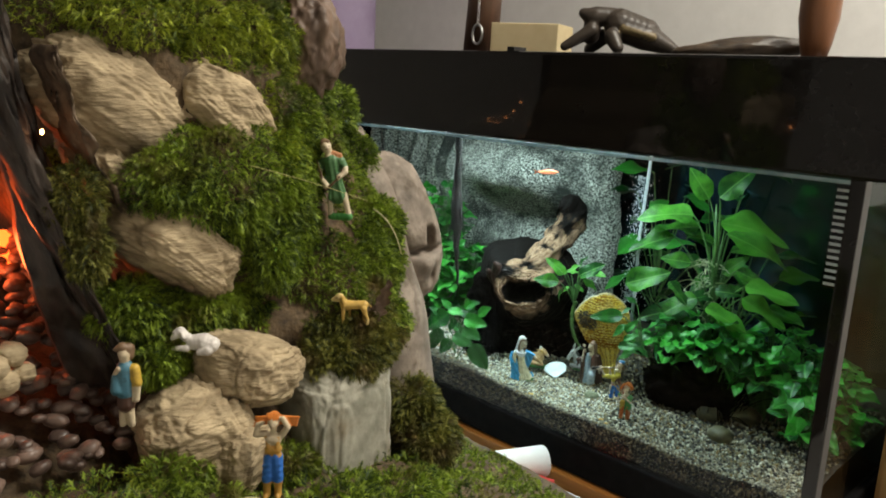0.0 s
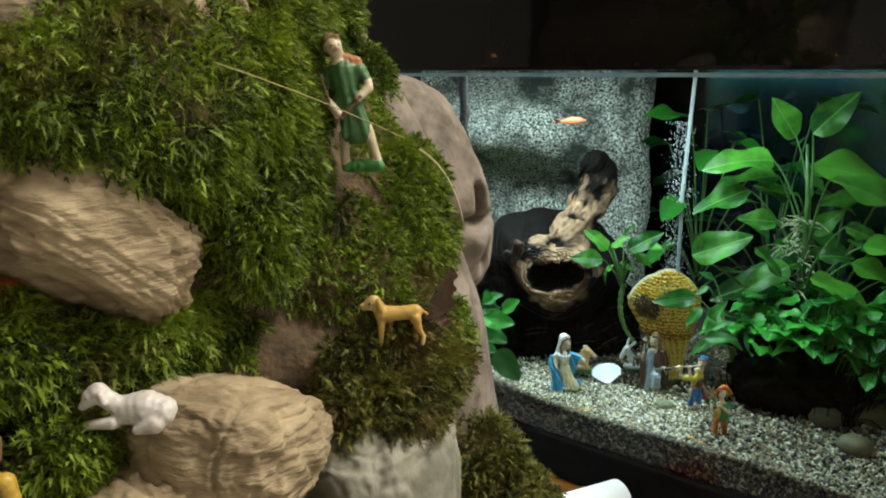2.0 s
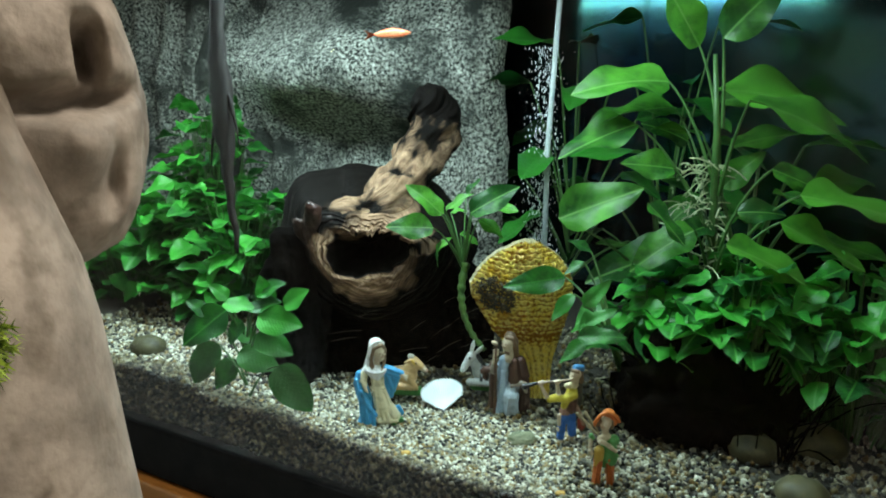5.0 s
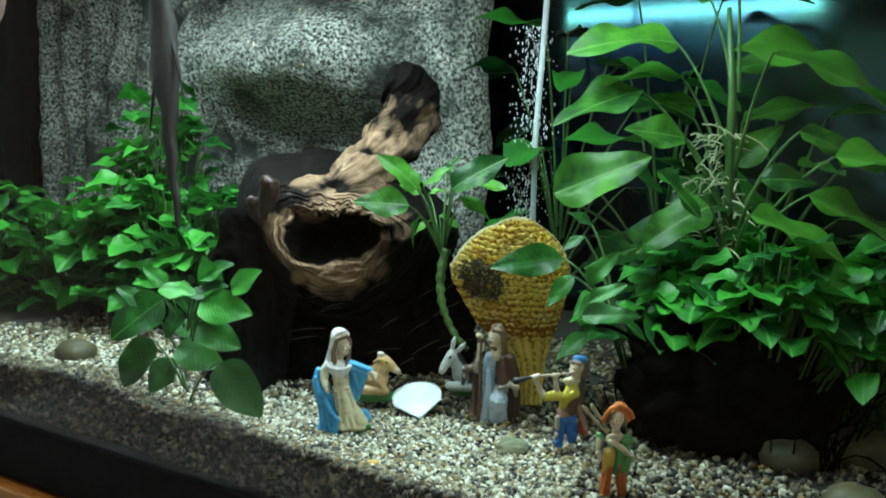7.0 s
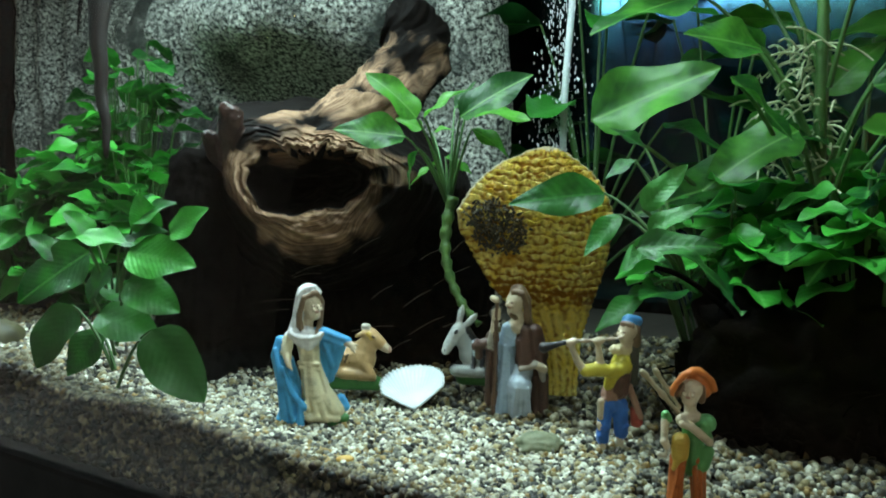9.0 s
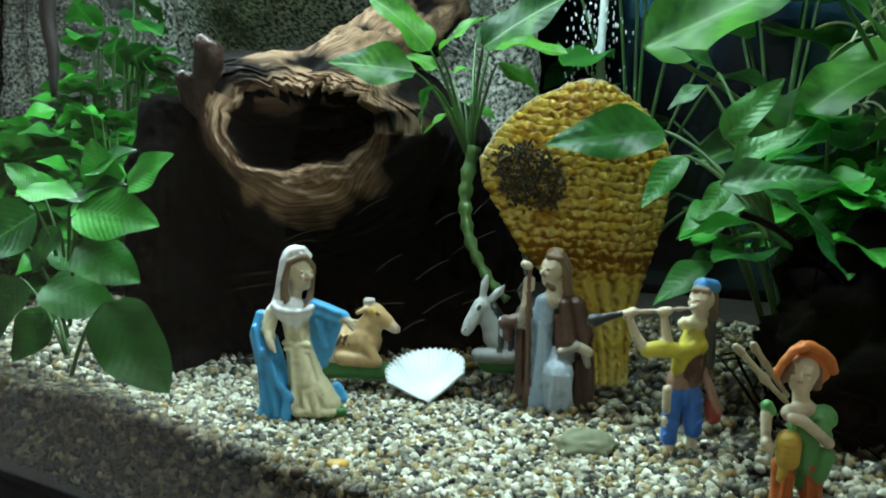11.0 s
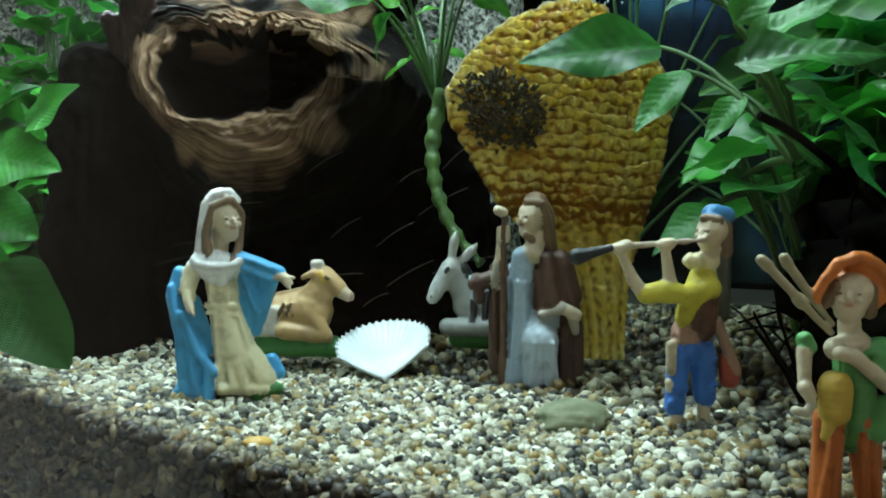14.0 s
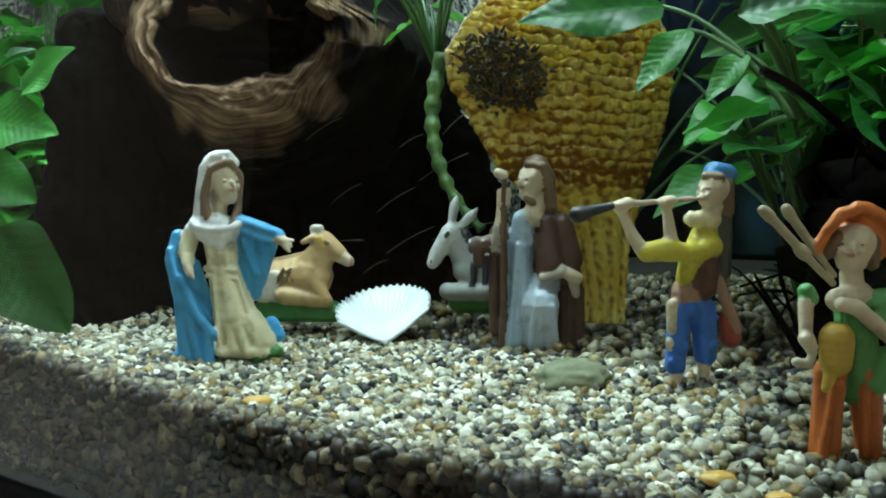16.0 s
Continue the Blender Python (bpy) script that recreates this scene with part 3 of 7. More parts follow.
def clump(*lumps):
    """A sampler of the upper and outer side of rounded tufts (centre, radii)."""
    def sample(rng):
        (cx, cy, cz), (rx, ry, rz) = lumps[rng.integers(len(lumps))]
        d = rng.normal(size=3)
        d /= np.linalg.norm(d)
        d = np.array([abs(d[0]) if rng.random() < 0.7 else d[0], d[1], d[2]])
        k = 1 + 0.25 * noise.noise(Vector(d * 2.5) + Vector((cy * 40, cz * 40, 0)))
        return (cx + rx * d[0] * k, cy + ry * d[1] * k, cz + rz * d[2] * k), d
    return sample


sprigs("moss", 13000, clump(((-0.600, 0.500, 1.045), (0.024, 0.034, 0.040)), ((-0.585, 0.495, 1.000), (0.028, 0.036, 0.028)), ((-0.617, 0.518, 1.085), (0.022, 0.030, 0.034)), ((-0.662, 0.525, 1.145), (0.022, 0.024, 0.032))), 0.0095, M_MOSS, "shaggy dark green moss fringe hanging over the root", seed=11)
sprigs("moss", 5000, clump(((-0.560, 0.528, 0.905), (0.030, 0.026, 0.032)), ((-0.540, 0.535, 0.880), (0.030, 0.030, 0.024))), 0.012, M_MOSS_OLIVE, "brownish moss clump at the root", seed=12)
sprigs("moss", 8000, clump(((-0.567, 0.445, 0.981), (0.032, 0.045, 0.020)), ((-0.578, 0.472, 0.990), (0.034, 0.040, 0.020))), 0.012, M_MOSS_OLIVE, "shaggy olive moss tuft on a rock ledge", seed=13)
sprigs("moss", 7000, clump(((-0.600, 0.330, 1.150), (0.030, 0.055, 0.045)), ((-0.615, 0.395, 1.112), (0.030, 0.046, 0.048)), ((-0.605, 0.290, 1.150), (0.026, 0.035, 0.030))), 0.009, M_MOSS, "thick green moss cushion on the rockery", seed=14)
sprigs("moss", 4500, clump(((-0.635, 0.300, 1.275), (0.030, 0.070, 0.026)), ((-0.640, 0.380, 1.270), (0.030, 0.050, 0.035))), 0.010, M_MOSS_LIGHT, "yellow-green moss cushion hanging over a stone", seed=15)
sprigs("moss", 6000, clump(((-0.625, 0.265, 1.045), (0.024, 0.030, 0.022)), ((-0.606, 0.282, 0.998), (0.020, 0.020, 0.016)), ((-0.618, 0.335, 1.035), (0.022, 0.040, 0.020)), ((-0.622, 0.295, 1.035), (0.020, 0.040, 0.018))), 0.011, M_MOSS, "dark green grassy moss round the lying sheep", seed=21)
sprigs("moss", 5500, clump(((-0.678, 0.515, 1.165), (0.022, 0.026, 0.026)), ((-0.674, 0.495, 1.200), (0.026, 0.034, 0.030)), ((-0.660, 0.450, 1.225), (0.026, 0.036, 0.030))), 0.009, M_MOSS, "dark green moss hump at the rockery crest", seed=22)
sprigs("moss", 4500, clump(((-0.606, 0.300, 1.142), (0.024, 0.036, 0.016)), ((-0.602, 0.350, 1.118), (0.024, 0.028, 0.024)), ((-0.598, 0.385, 1.080), (0.024, 0.022, 0.030))), 0.0095, M_MOSS, "green moss hanging over a cream stone", seed=23)
sprigs("moss", 2600, clump(((-0.606, 0.220, 1.140), (0.012, 0.018, 0.024)), ((-0.604, 0.226, 1.100), (0.010, 0.014, 0.022))), 0.009, M_MOSS_OLIVE, "straggly moss tuft on dark bark", seed=24)
sprigs("moss", 9000, clump(((-0.520, 0.195, 0.922), (0.050, 0.060, 0.024)), ((-0.510, 0.260, 0.898), (0.045, 0.045, 0.022)), ((-0.505, 0.380, 0.874), (0.045, 0.050, 0.022)), ((-0.500, 0.450, 0.862), (0.045, 0.055, 0.022))), 0.012, M_MOSS, "deep tangled moss bank at the rockery foot", seed=25)
for y, z in ((0.195, 0.914), (0.260, 0.890), (0.380, 0.866), (0.450, 0.856)):
    thing("peat_bank", rough_ball((-0.515, y, z), (0.045, 0.056, 0.024), (0, 0, 0), 4, 0.2, 2.2, y * 90), M_SOIL, "dark peat bank under moss", "ground", kind="structure")
sprigs("moss", 3200, clump(((-0.545, 0.262, 0.925), (0.022, 0.030, 0.020)), ((-0.548, 0.300, 0.905), (0.020, 0.030, 0.016)), ((-0.545, 0.370, 0.900), (0.018, 0.026, 0.016))), 0.011, M_MOSS, "dark moss creeping up a boulder", seed=26)
# stones set into the rockery
ROCKS = "stones of the rockery"
thing("rock", rough_ball((-0.650, 0.268, 1.205), (0.054, 0.076, 0.046), (-34, 0, -6), 6, 0.11, 1.4, 1, 0.10, 0.05, 0.80, 0.05), M_STONE, "pale layered limestone boulder half under moss", "rock", ROCKS)
thing("rock", rough_ball((-0.632, 0.356, 1.200), (0.046, 0.060, 0.032), (-42, 6, 10), 6, 0.09, 1.6, 2, 0.10, 0.035, 0.85, 0.02), M_STONE, "pale limestone boulder under moss", "rock", ROCKS)
thing("rock", rough_ball((-0.652, 0.266, 1.145), (0.050, 0.024, 0.066), (30, 0, -8), 6, 0.12, 1.8, 12, 0.12, 0.04, 0.8, 0.03), M_STONE, "narrow pale limestone strip beside dark bark", "rock", ROCKS)
thing("rock", rough_ball((-0.634, 0.306, 1.092), (0.054, 0.064, 0.036), (-38, 0, 4), 6, 0.12, 1.5, 3, 0.12, 0.06, 0.74, 0.07), M_STONE, "pale cream layered stone under hanging moss", "rock", ROCKS)
thing("rock", rough_ball((-0.572, 0.344, 0.990), (0.046, 0.043, 0.031), (-14, 0, 12), 6, 0.09, 1.7, 4, 0.10, 0.0, 0.76, 0.07), M_STONE, "smooth rounded cream boulder", "rock", ROCKS)
thing("rock", rough_ball((-0.572, 0.296, 0.945), (0.044, 0.046, 0.042), (24, 0, -10), 6, 0.10, 1.8, 5, 0.12, 0.0, 0.74, 0.09), M_STONE, "large cracked cream boulder", "rock", ROCKS)
thing("rock", rough_ball((-0.545, 0.318, 0.925), (0.026, 0.030, 0.034), (0, 10, 20), 6, 0.16, 1.8, 15, 0.14, 0.0, 0.75, 0.045), M_STONE, "pale broken stone in front of a boulder", "rock", ROCKS)
thing("rock", rough_ball((-0.582, 0.438, 0.912), (0.054, 0.056, 0.074), (0, 0, 8), 6, 0.08, 1.4, 6, 0.08, 0.0, 0.52, 0.04), M_STONE2, "upright pale grey stone slab", "rock", ROCKS)
for k, (y, z, r) in enumerate(((0.160, 1.018, 0.013), (0.176, 1.024, 0.011), (0.168, 1.004, 0.012), (0.184, 1.008, 0.009), (0.152, 1.000, 0.011))):
    thing("rock", rough_ball((-0.625 - 0.004 * (k % 2), y, z - 0.004), (r, r, r * 0.85), (0, 0, 30 * k), 4, 0.14, 1.8, 90 + k, 0.1, 0.0, 0.85), M_STONE, "small pale round stone beside the cave", "rock", "pale stones beside the cave")


def root_trunk():
    """The smooth pale root that closes the rockery's end."""
    bm = bmesh.new()
    tube(bm, bend((-0.632, 0.548, 0.78), (-0.583, 0.562, 0.98), (-0.694, 0.522, 1.17), 20), [0.052 - 0.0008 * k for k in range(21)], 40)
    for v in bm.verts:
        q = v.co.copy()
        v.co += Vector((0.007 * noise.noise(q * 14), 0.007 * noise.noise(q * 14 + Vector((5, 0, 0))), 0))
    return bm


def knob_stone():
    """A pale root knob with an upright hollow, a fold and a small snag."""
    bm = rough_ball((-0.655, 0.590, 1.078), (0.042, 0.042, 0.086), (13, -14, 0), 6, 0.05, 1.5, 9)
    way = Vector((0.90, -0.40, 0.1))
    for v in bm.verts:
        q = v.co
        k = 0.030 * math.exp(-((q.y - 0.598) / 0.005) ** 4 - ((q.z - 1.072) / 0.010) ** 4)
        k += 0.028 * math.exp(-((q.y - 0.592) / 0.020) ** 2 - ((q.z - 1.056 - 0.1 * (q.y - 0.59)) / 0.004) ** 2)
        k -= 0.007 * math.exp(-((q.y - 0.592) / 0.012) ** 2 - ((q.z - 1.040) / 0.010) ** 2)
        k += 0.010 * math.exp(-((q.y - 0.604) / 0.004) ** 2 - ((q.z - 1.028) / 0.010) ** 2)
        if q.x > -0.655:
            v.co = q - way * k
    return bm


thing("root", root_trunk(), M_SMOOTH, "smooth pale weathered root with a curved side", "root")
thing("root", knob_stone(), M_SMOOTH, "smooth pale weathered root knob with dark hollows", "root")

# ---- dark bark, glowing cave and pebbles ----


def bark_sheet(y_top, y_low, x, wid, seed, z_top=1.33, z_low=0.99):
    bm = bmesh.new()
    n, w = 70, 16
    rows = []
    for i in range(n + 1):
        f = i / n
        z = z_top + (z_low - z_top) * f
        c = y_top + (y_low - y_top) * f ** 1.5
        ww = wid * (0.8 + 0.4 * math.sin(f * 4 + seed))
        rows.append([bm.verts.new((x + 0.025 * math.cos((k / w - 0.5) * 3.0) - 0.02 * f + 0.011 * noise.fractal(Vector((f * 9, k * 0.45, seed)), 0.8, 2.0, 4), c + ww * (k / w - 0.5) + 0.004 * noise.noise(Vector((f * 9, k * 0.5, seed + 4))), z)) for k in range(w + 1)])
    for a, b in zip(rows, rows[1:]):
        for k in range(w):
            bm.faces.new((a[k], b[k], b[k + 1], a[k + 1]))
    ret = bmesh.ops.extrude_face_region(bm, geom=bm.faces[:])
    for v in ret["geom"]:
        if isinstance(v, bmesh.types.BMVert):
            v.co.x -= 0.010
    bmesh.ops.recalc_face_normals(bm, faces=bm.faces[:])
    return bm


BARKS = "bark pieces of the cave"
thing("bark", bark_sheet(0.150, 0.262, -0.612, 0.026, 1), M_BARK, "dark glossy curved piece of bark", "bark", BARKS)
thing("bark", bark_sheet(0.175, 0.270, -0.640, 0.060, 4, 1.30, 0.97), M_BARK, "dark rough piece of bark", "bark", BARKS)
thing("bark", bark_sheet(0.205, 0.290, -0.612, 0.009, 7, 1.25, 1.08), mat("pale_bark_edge", (0.05, 0.035, 0.022), (0.20, 0.14, 0.09), rough=0.7, scale=60, bump=0.5), "pale brown bark edge", "bark", BARKS)

cave = bmesh.new()
box(cave, -1.02, -1.00, 0.05, 0.40, 0.86, 1.36)
thing("cave_back", cave, M_SOIL, "dark earth back of the cave", "rock", kind="structure", smooth=False)
M_FIRE = glow("red_lamp_glass", (1.0, 0.10, 0.012), 5.0)
for y, x, z, r in ((0.228, -0.82, 1.062, 0.014), (0.200, -0.80, 1.055, 0.016), (0.190, -0.80, 1.100, 0.022)):
    thing("ember", rough_ball((x, y, z), (r, r, r * 1.2), sub=3, amp=0.25, seed=r * 900), M_FIRE, "glowing orange-red ember lamp in the cave", "lamp", "embers")
fire = bpy.data.lights.new("fire_lamp", "POINT")
fire.energy, fire.color, fire.shadow_soft_size = 0.4, (1.0, 0.16, 0.04), 0.02
new("fire_lamp", fire).location = (-0.77, 0.185, 1.06)

M_PEB = mat("river_pebble", (0.07, 0.045, 0.036), (0.20, 0.135, 0.105), rough=0.4, scale=50, by="object", bump=0.2)
peb_meshes = [mesh_of(rough_ball((0, 0, 0), (0.013, 0.010, 0.0075), sub=3, amp=0.10, seed=20 + k), "pebble", M_PEB) for k in range(4)]
rng = random.Random(8)
for k in range(230):
    f = rng.random()
    x = -0.60 - 0.22 * f
    y = 0.13 + 0.13 * rng.random() + 0.02 * f
    ob = new("pebble", peb_meshes[k % 4])
    ob.matrix_world = pose(x, y, 0.925 + 0.32 * f * 0.35 + 0.012 * rng.random() + 0.03 * f, rng.uniform(-25, 25), rng.uniform(-25, 25), rng.uniform(0, 360)) @ Matrix.Scale(rng.uniform(0.45, 0.85), 4)
    tagged(ob, "smooth brown river pebble in the cave", "pebble", "pebbles of the cave")
thing("cave_floor", rough_ball((-0.74, 0.17, 0.90), (0.18, 0.13, 0.055), (0, 12, 0), 4, 0.1, 2, 31), M_SOIL, "dark soil slope of the cave floor", "ground", kind="structure")

# ---- figurines: each one plain mesh ----
PAINT = {}


def paint(name, c, rough=0.45):
    if name not in PAINT:
        PAINT[name] = mat("paint_" + name, tuple(a * 0.86 for a in c), c, rough=rough, scale=140, bump=0.12, bscale=260, stain=tuple(a * 0.62 for a in c), stain_scale=150, stain_cut=0.58)
    return PAINT[name]


ball = bmesh.new()
bmesh.ops.create_icosphere(ball, subdivisions=2, radius=1)
BALL_V = np.array([v.co[:] for v in ball.verts])
BALL_F = np.array([[v.index for v in f.verts] for f in ball.faces])
ball.free()


class Clay:
    """A small figure put together from rounded cones, fused into one skin and then painted by zone. Sizes in centimetres."""

    def __init__(self):
        self.cones = []

    def cone(self, colour, a, ra, b=None, rb=None, squash=1.0):
        b = a if b is None else b
        self.cones.append((colour, Vector(a) * 0.01, ra * 0.01, Vector(b) * 0.01, (ra if rb is None else rb) * 0.01, squash))
        return self

    def make(self, name, colours, m, label, category, group="", voxel=0.0007, folds=0.0):
        V, F = [], []
        for colour, a, ra, b, rb, squash in self.cones:
            n = max(1, int((b - a).length / (0.35 * max(ra, rb))))
            for k in range(n + 1):
                f = k / n
                r = ra + (rb - ra) * f
                F.append(BALL_F + len(BALL_V) * len(V))
                V.append(BALL_V * np.array([r, r * squash, r]) + np.array(a.lerp(b, f)))
        tmp = new("tmp", arrays("tmp", np.concatenate(V).tolist(), np.concatenate(F).tolist(), []))
        rm = tmp.modifiers.new("r", "REMESH")
        rm.mode, rm.voxel_size = "VOXEL", voxel
        sm = tmp.modifiers.new("s", "SMOOTH")
        sm.iterations, sm.factor = 2, 0.5
        me = bpy.data.meshes.new_from_object(tmp.evaluated_get(bpy.context.evaluated_depsgraph_get()))
        bpy.data.objects.remove(tmp)
        me.name = name
        names = list(colours)
        me.materials.clear()
        for c in names:
            me.materials.append(paint(c, colours[c]))
        nv = len(me.vertices)
        co = np.zeros(nv * 3)
        me.vertices.foreach_get("co", co)
        co = co.reshape(-1, 3)
        best, idx = np.full(nv, 1e9), np.zeros(nv, int)
        for colour, a, ra, b, rb, squash in self.cones:
            A, B = np.array(a), np.array(b)
            d = B - A
            f = np.clip(((co - A) @ d) / max(d @ d, 1e-12), 0, 1)
            q = co - A - f[:, None] * d
            q[:, 1] /= squash
            dist = np.linalg.norm(q, axis=1) - (ra + (rb - ra) * f)
            hit = dist < best
            best[hit], idx[hit] = dist[hit], names.index(colour)
        loops = np.zeros(len(me.polygons), int)
        first = np.zeros(len(me.loops), np.int32)
        me.loops.foreach_get("vertex_index", first)
        start = np.zeros(len(me.polygons), np.int32)
        me.polygons.foreach_get("loop_start", start)
        loops = idx[first[start]]
        me.polygons.foreach_set("material_index", loops.astype(np.int32))
        if folds:
            nrm = np.zeros(nv * 3)
            me.vertices.foreach_get("normal", nrm)
            nrm = nrm.reshape(-1, 3)
            ang = np.arctan2(co[:, 1], co[:, 0])
            cloth = ~np.isin(idx, [names.index(c) for c in names if c.startswith("skin") or c.startswith("hair")])
            wave = np.sin(ang * 9 + co[:, 2] * 160) * folds * 0.01 * cloth
            me.vertices.foreach_set("co", (co + nrm * wave[:, None]).ravel())
        me.shade_smooth()
        ob = new(name, me)
        ob.matrix_world = m
        return tagged(ob, label, category, group)


SKIN, CREAM, BLUE, WHITE = (0.58, 0.40, 0.27), (0.76, 0.68, 0.43), (0.06, 0.36, 0.68), (0.80, 0.80, 0.78)
NATIVITY, SHEPHERDS = "nativity figurines", "shepherd figurines"
FACE = 32.4

FACE_COLS = {"skin_eye": (0.20, 0.12, 0.085), "skin_lip": (0.48, 0.24, 0.18)}


def features(c, x, y, z, s, turn):
    """Brows, eyes, nose and mouth of a head of radius s, turned by so many degrees to its own left."""
    def spot(colour, a, up, r):
        b = radians(turn + a)
        c.cone(colour, (x + s * 0.98 * math.sin(b), y - s * 0.98 * math.cos(b), z + up * s), r * s)
    for a in (-27, 27):
        spot("skin_eye", a - 5, 0.14, 0.055)
        spot("skin_eye", a + 5, 0.14, 0.055)
        spot("skin", a, -0.22, 0.16)
    b = radians(turn)
    c.cone("skin", (x + s * math.sin(b), y - s * math.cos(b), z + 0.1 * s), 0.12 * s, (x + 1.1 * s * math.sin(b), y - 1.1 * s * math.cos(b), z - 0.12 * s), 0.15 * s)
    spot("skin_lip", -7, -0.42, 0.10)
    spot("skin_lip", 7, -0.42, 0.10)


c = Clay()
# skirt from the waist to the bent knees, with long folds
c.cone("cream", (0.20, 0.0, 2.9), 0.55, (0.55, -0.05, 1.5), 0.72)
c.cone("cream", (0.55, -0.05, 1.5), 0.72, (0.95, -0.05, 0.65), 0.66)
c.cone("cream", (0.95, -0.15, 1.30), 0.55, (1.45, -0.20, 0.70), 0.48)
for x0, x1, y1 in ((-0.05, 0.25, -0.72), (0.20, 0.62, -0.82), (0.48, 1.00, -0.80), (0.72, 1.42, -0.62)):
    c.cone("cream", (x0, -0.44, 2.75), 0.07, (x1, y1 + 0.10, 0.50), 0.13)
c.cone("cream", (0.30, -0.66, 0.42), 0.22, (1.60, -0.45, 0.38), 0.22)
# bodice and girdle
c.cone("cream", (0.18, 0.0, 3.0), 0.50, (0.02, 0.0, 4.2), 0.60)
c.cone("cream", (-0.30, -0.36, 3.05), 0.12, (0.62, -0.42, 3.00), 0.13)
c.cone("cream", (-0.28, -0.42, 2.80), 0.08, (0.66, -0.46, 2.74), 0.08)
for x in (-0.22, 0.08, 0.36):
    c.cone("cream", (x, -0.44, 3.20), 0.07, (x * 0.8 - 0.02, -0.46, 3.95), 0.08)
# white shawl in crescents over the shoulders
c.cone("white", (-0.80, 0.0, 4.25), 0.34, (0.55, 0.0, 4.35), 0.34)
for r, z in ((0.72, 4.55), (0.60, 4.30), (0.46, 4.06)):
    pts = [(0.02 + 1.05 * r * math.sin(q), -0.12 - 0.52 * math.cos(q) * r - 0.18, z - 0.35 * math.cos(q) * r) for q in (-1.5, -0.9, -0.3, 0.3, 0.9, 1.5)]
    for p, q in zip(pts, pts[1:]):
        c.cone("white", p, 0.12, q, 0.12)
c.cone("white", (0.02, -0.26, 4.45), 0.40, (0.15, -0.36, 3.90), 0.30)
c.cone("white", (-0.60, -0.15, 4.45), 0.34, (0.0, -0.30, 4.2), 0.36)
# neck, head, hair
c.cone("skin", (0.0, -0.05, 4.6), 0.27, (0.08, -0.08, 5.3), 0.25)
c.cone("skin", (0.16, -0.10, 5.98), 0.50, (0.30, -0.18, 5.42), 0.35)
features(c, 0.20, -0.12, 5.78, 0.52, 48)
for p, q in (((0.35, -0.44, 6.44), (-0.10, -0.48, 6.22)), ((-0.10, -0.48, 6.22), (-0.30, -0.42, 5.60)), ((-0.30, -0.42, 5.60), (-0.36, -0.40, 4.85)), ((0.45, -0.34, 6.44), (0.68, -0.05, 6.05)), ((0.68, 0.0, 5.95), (0.62, 0.0, 5.0)), ((0.62, 0.0, 5.0), (0.50, -0.28, 4.40)), ((-0.34, -0.40, 5.3), (-0.22, -0.46, 4.7))):
    c.cone("hair", p, 0.14, q, 0.13)
# veil close round the head, falling to the back
c.cone("white", (-0.04, 0.20, 6.30), 0.58, (-0.20, 0.28, 5.5), 0.48)
c.cone("white", (-0.20, 0.28, 5.5), 0.50, (-0.50, 0.20, 4.5), 0.48)
for p, q in (((0.30, -0.20, 6.72), (-0.10, -0.28, 6.62)), ((-0.10, -0.28, 6.62), (-0.42, -0.30, 6.25)), ((-0.42, -0.30, 6.25), (-0.52, -0.26, 5.6)), ((-0.52, -0.26, 5.6), (-0.60, -0.22, 4.85)), ((0.30, -0.20, 6.72), (0.52, 0.05, 6.45))):
    c.cone("white", p, 0.15, q, 0.16)
# sleeve and lowered hand
c.cone("cream", (-0.85, -0.10, 4.15), 0.30, (-0.95, -0.30, 3.55), 0.28)
c.cone("cream", (-0.95, -0.30, 3.55), 0.25, (-0.85, -0.48, 3.30), 0.22)
c.cone("skin", (-0.85, -0.60, 3.20), 0.17, (-0.72, -0.72, 2.95), 0.15)
c.cone("skin", (-0.70, -0.74, 2.95), 0.09, (-0.58, -0.80, 2.78), 0.07)
# blue cloak: from the lowered arm in a sweep to the ground
for p, q, r0, r1 in (((-1.30, 0.0, 4.05), (-1.45, -0.05, 3.3), 0.26, 0.30), ((-1.45, -0.05, 3.3), (-1.15, -0.20, 2.4), 0.30, 0.34), ((-1.15, -0.20, 2.4), (-0.62, -0.25, 1.4), 0.36, 0.42), ((-0.62, -0.25, 1.4), (-0.55, -0.20, 0.5), 0.42, 0.46), ((-0.80, -0.20, 0.8), (-1.05, -0.15, 0.15), 0.40, 0.40), ((-1.00, 0.15, 3.0), (-0.50, 0.20, 1.0), 0.40, 0.50)):
    c.cone("blue", p, r0, q, r1)
for p, q in (((-1.05, -0.55, 2.75), (-0.62, -0.62, 1.7)), ((-0.62, -0.62, 1.7), (-0.02, -0.70, 0.95)), ((-0.90, -0.50, 2.0), (-0.50, -0.62, 0.3)), ((-1.25, -0.40, 2.5), (-0.95, -0.55, 0.3)), ((-0.15, -0.72, 1.0), (-0.12, -0.72, 0.15)), ((-1.50, -0.30, 3.6), (-1.20, -0.48, 2.55)), ((-1.20, -0.45, 0.25), (-0.10, -0.62, 0.10))):
    c.cone("blue", p, 0.15, q, 0.19)
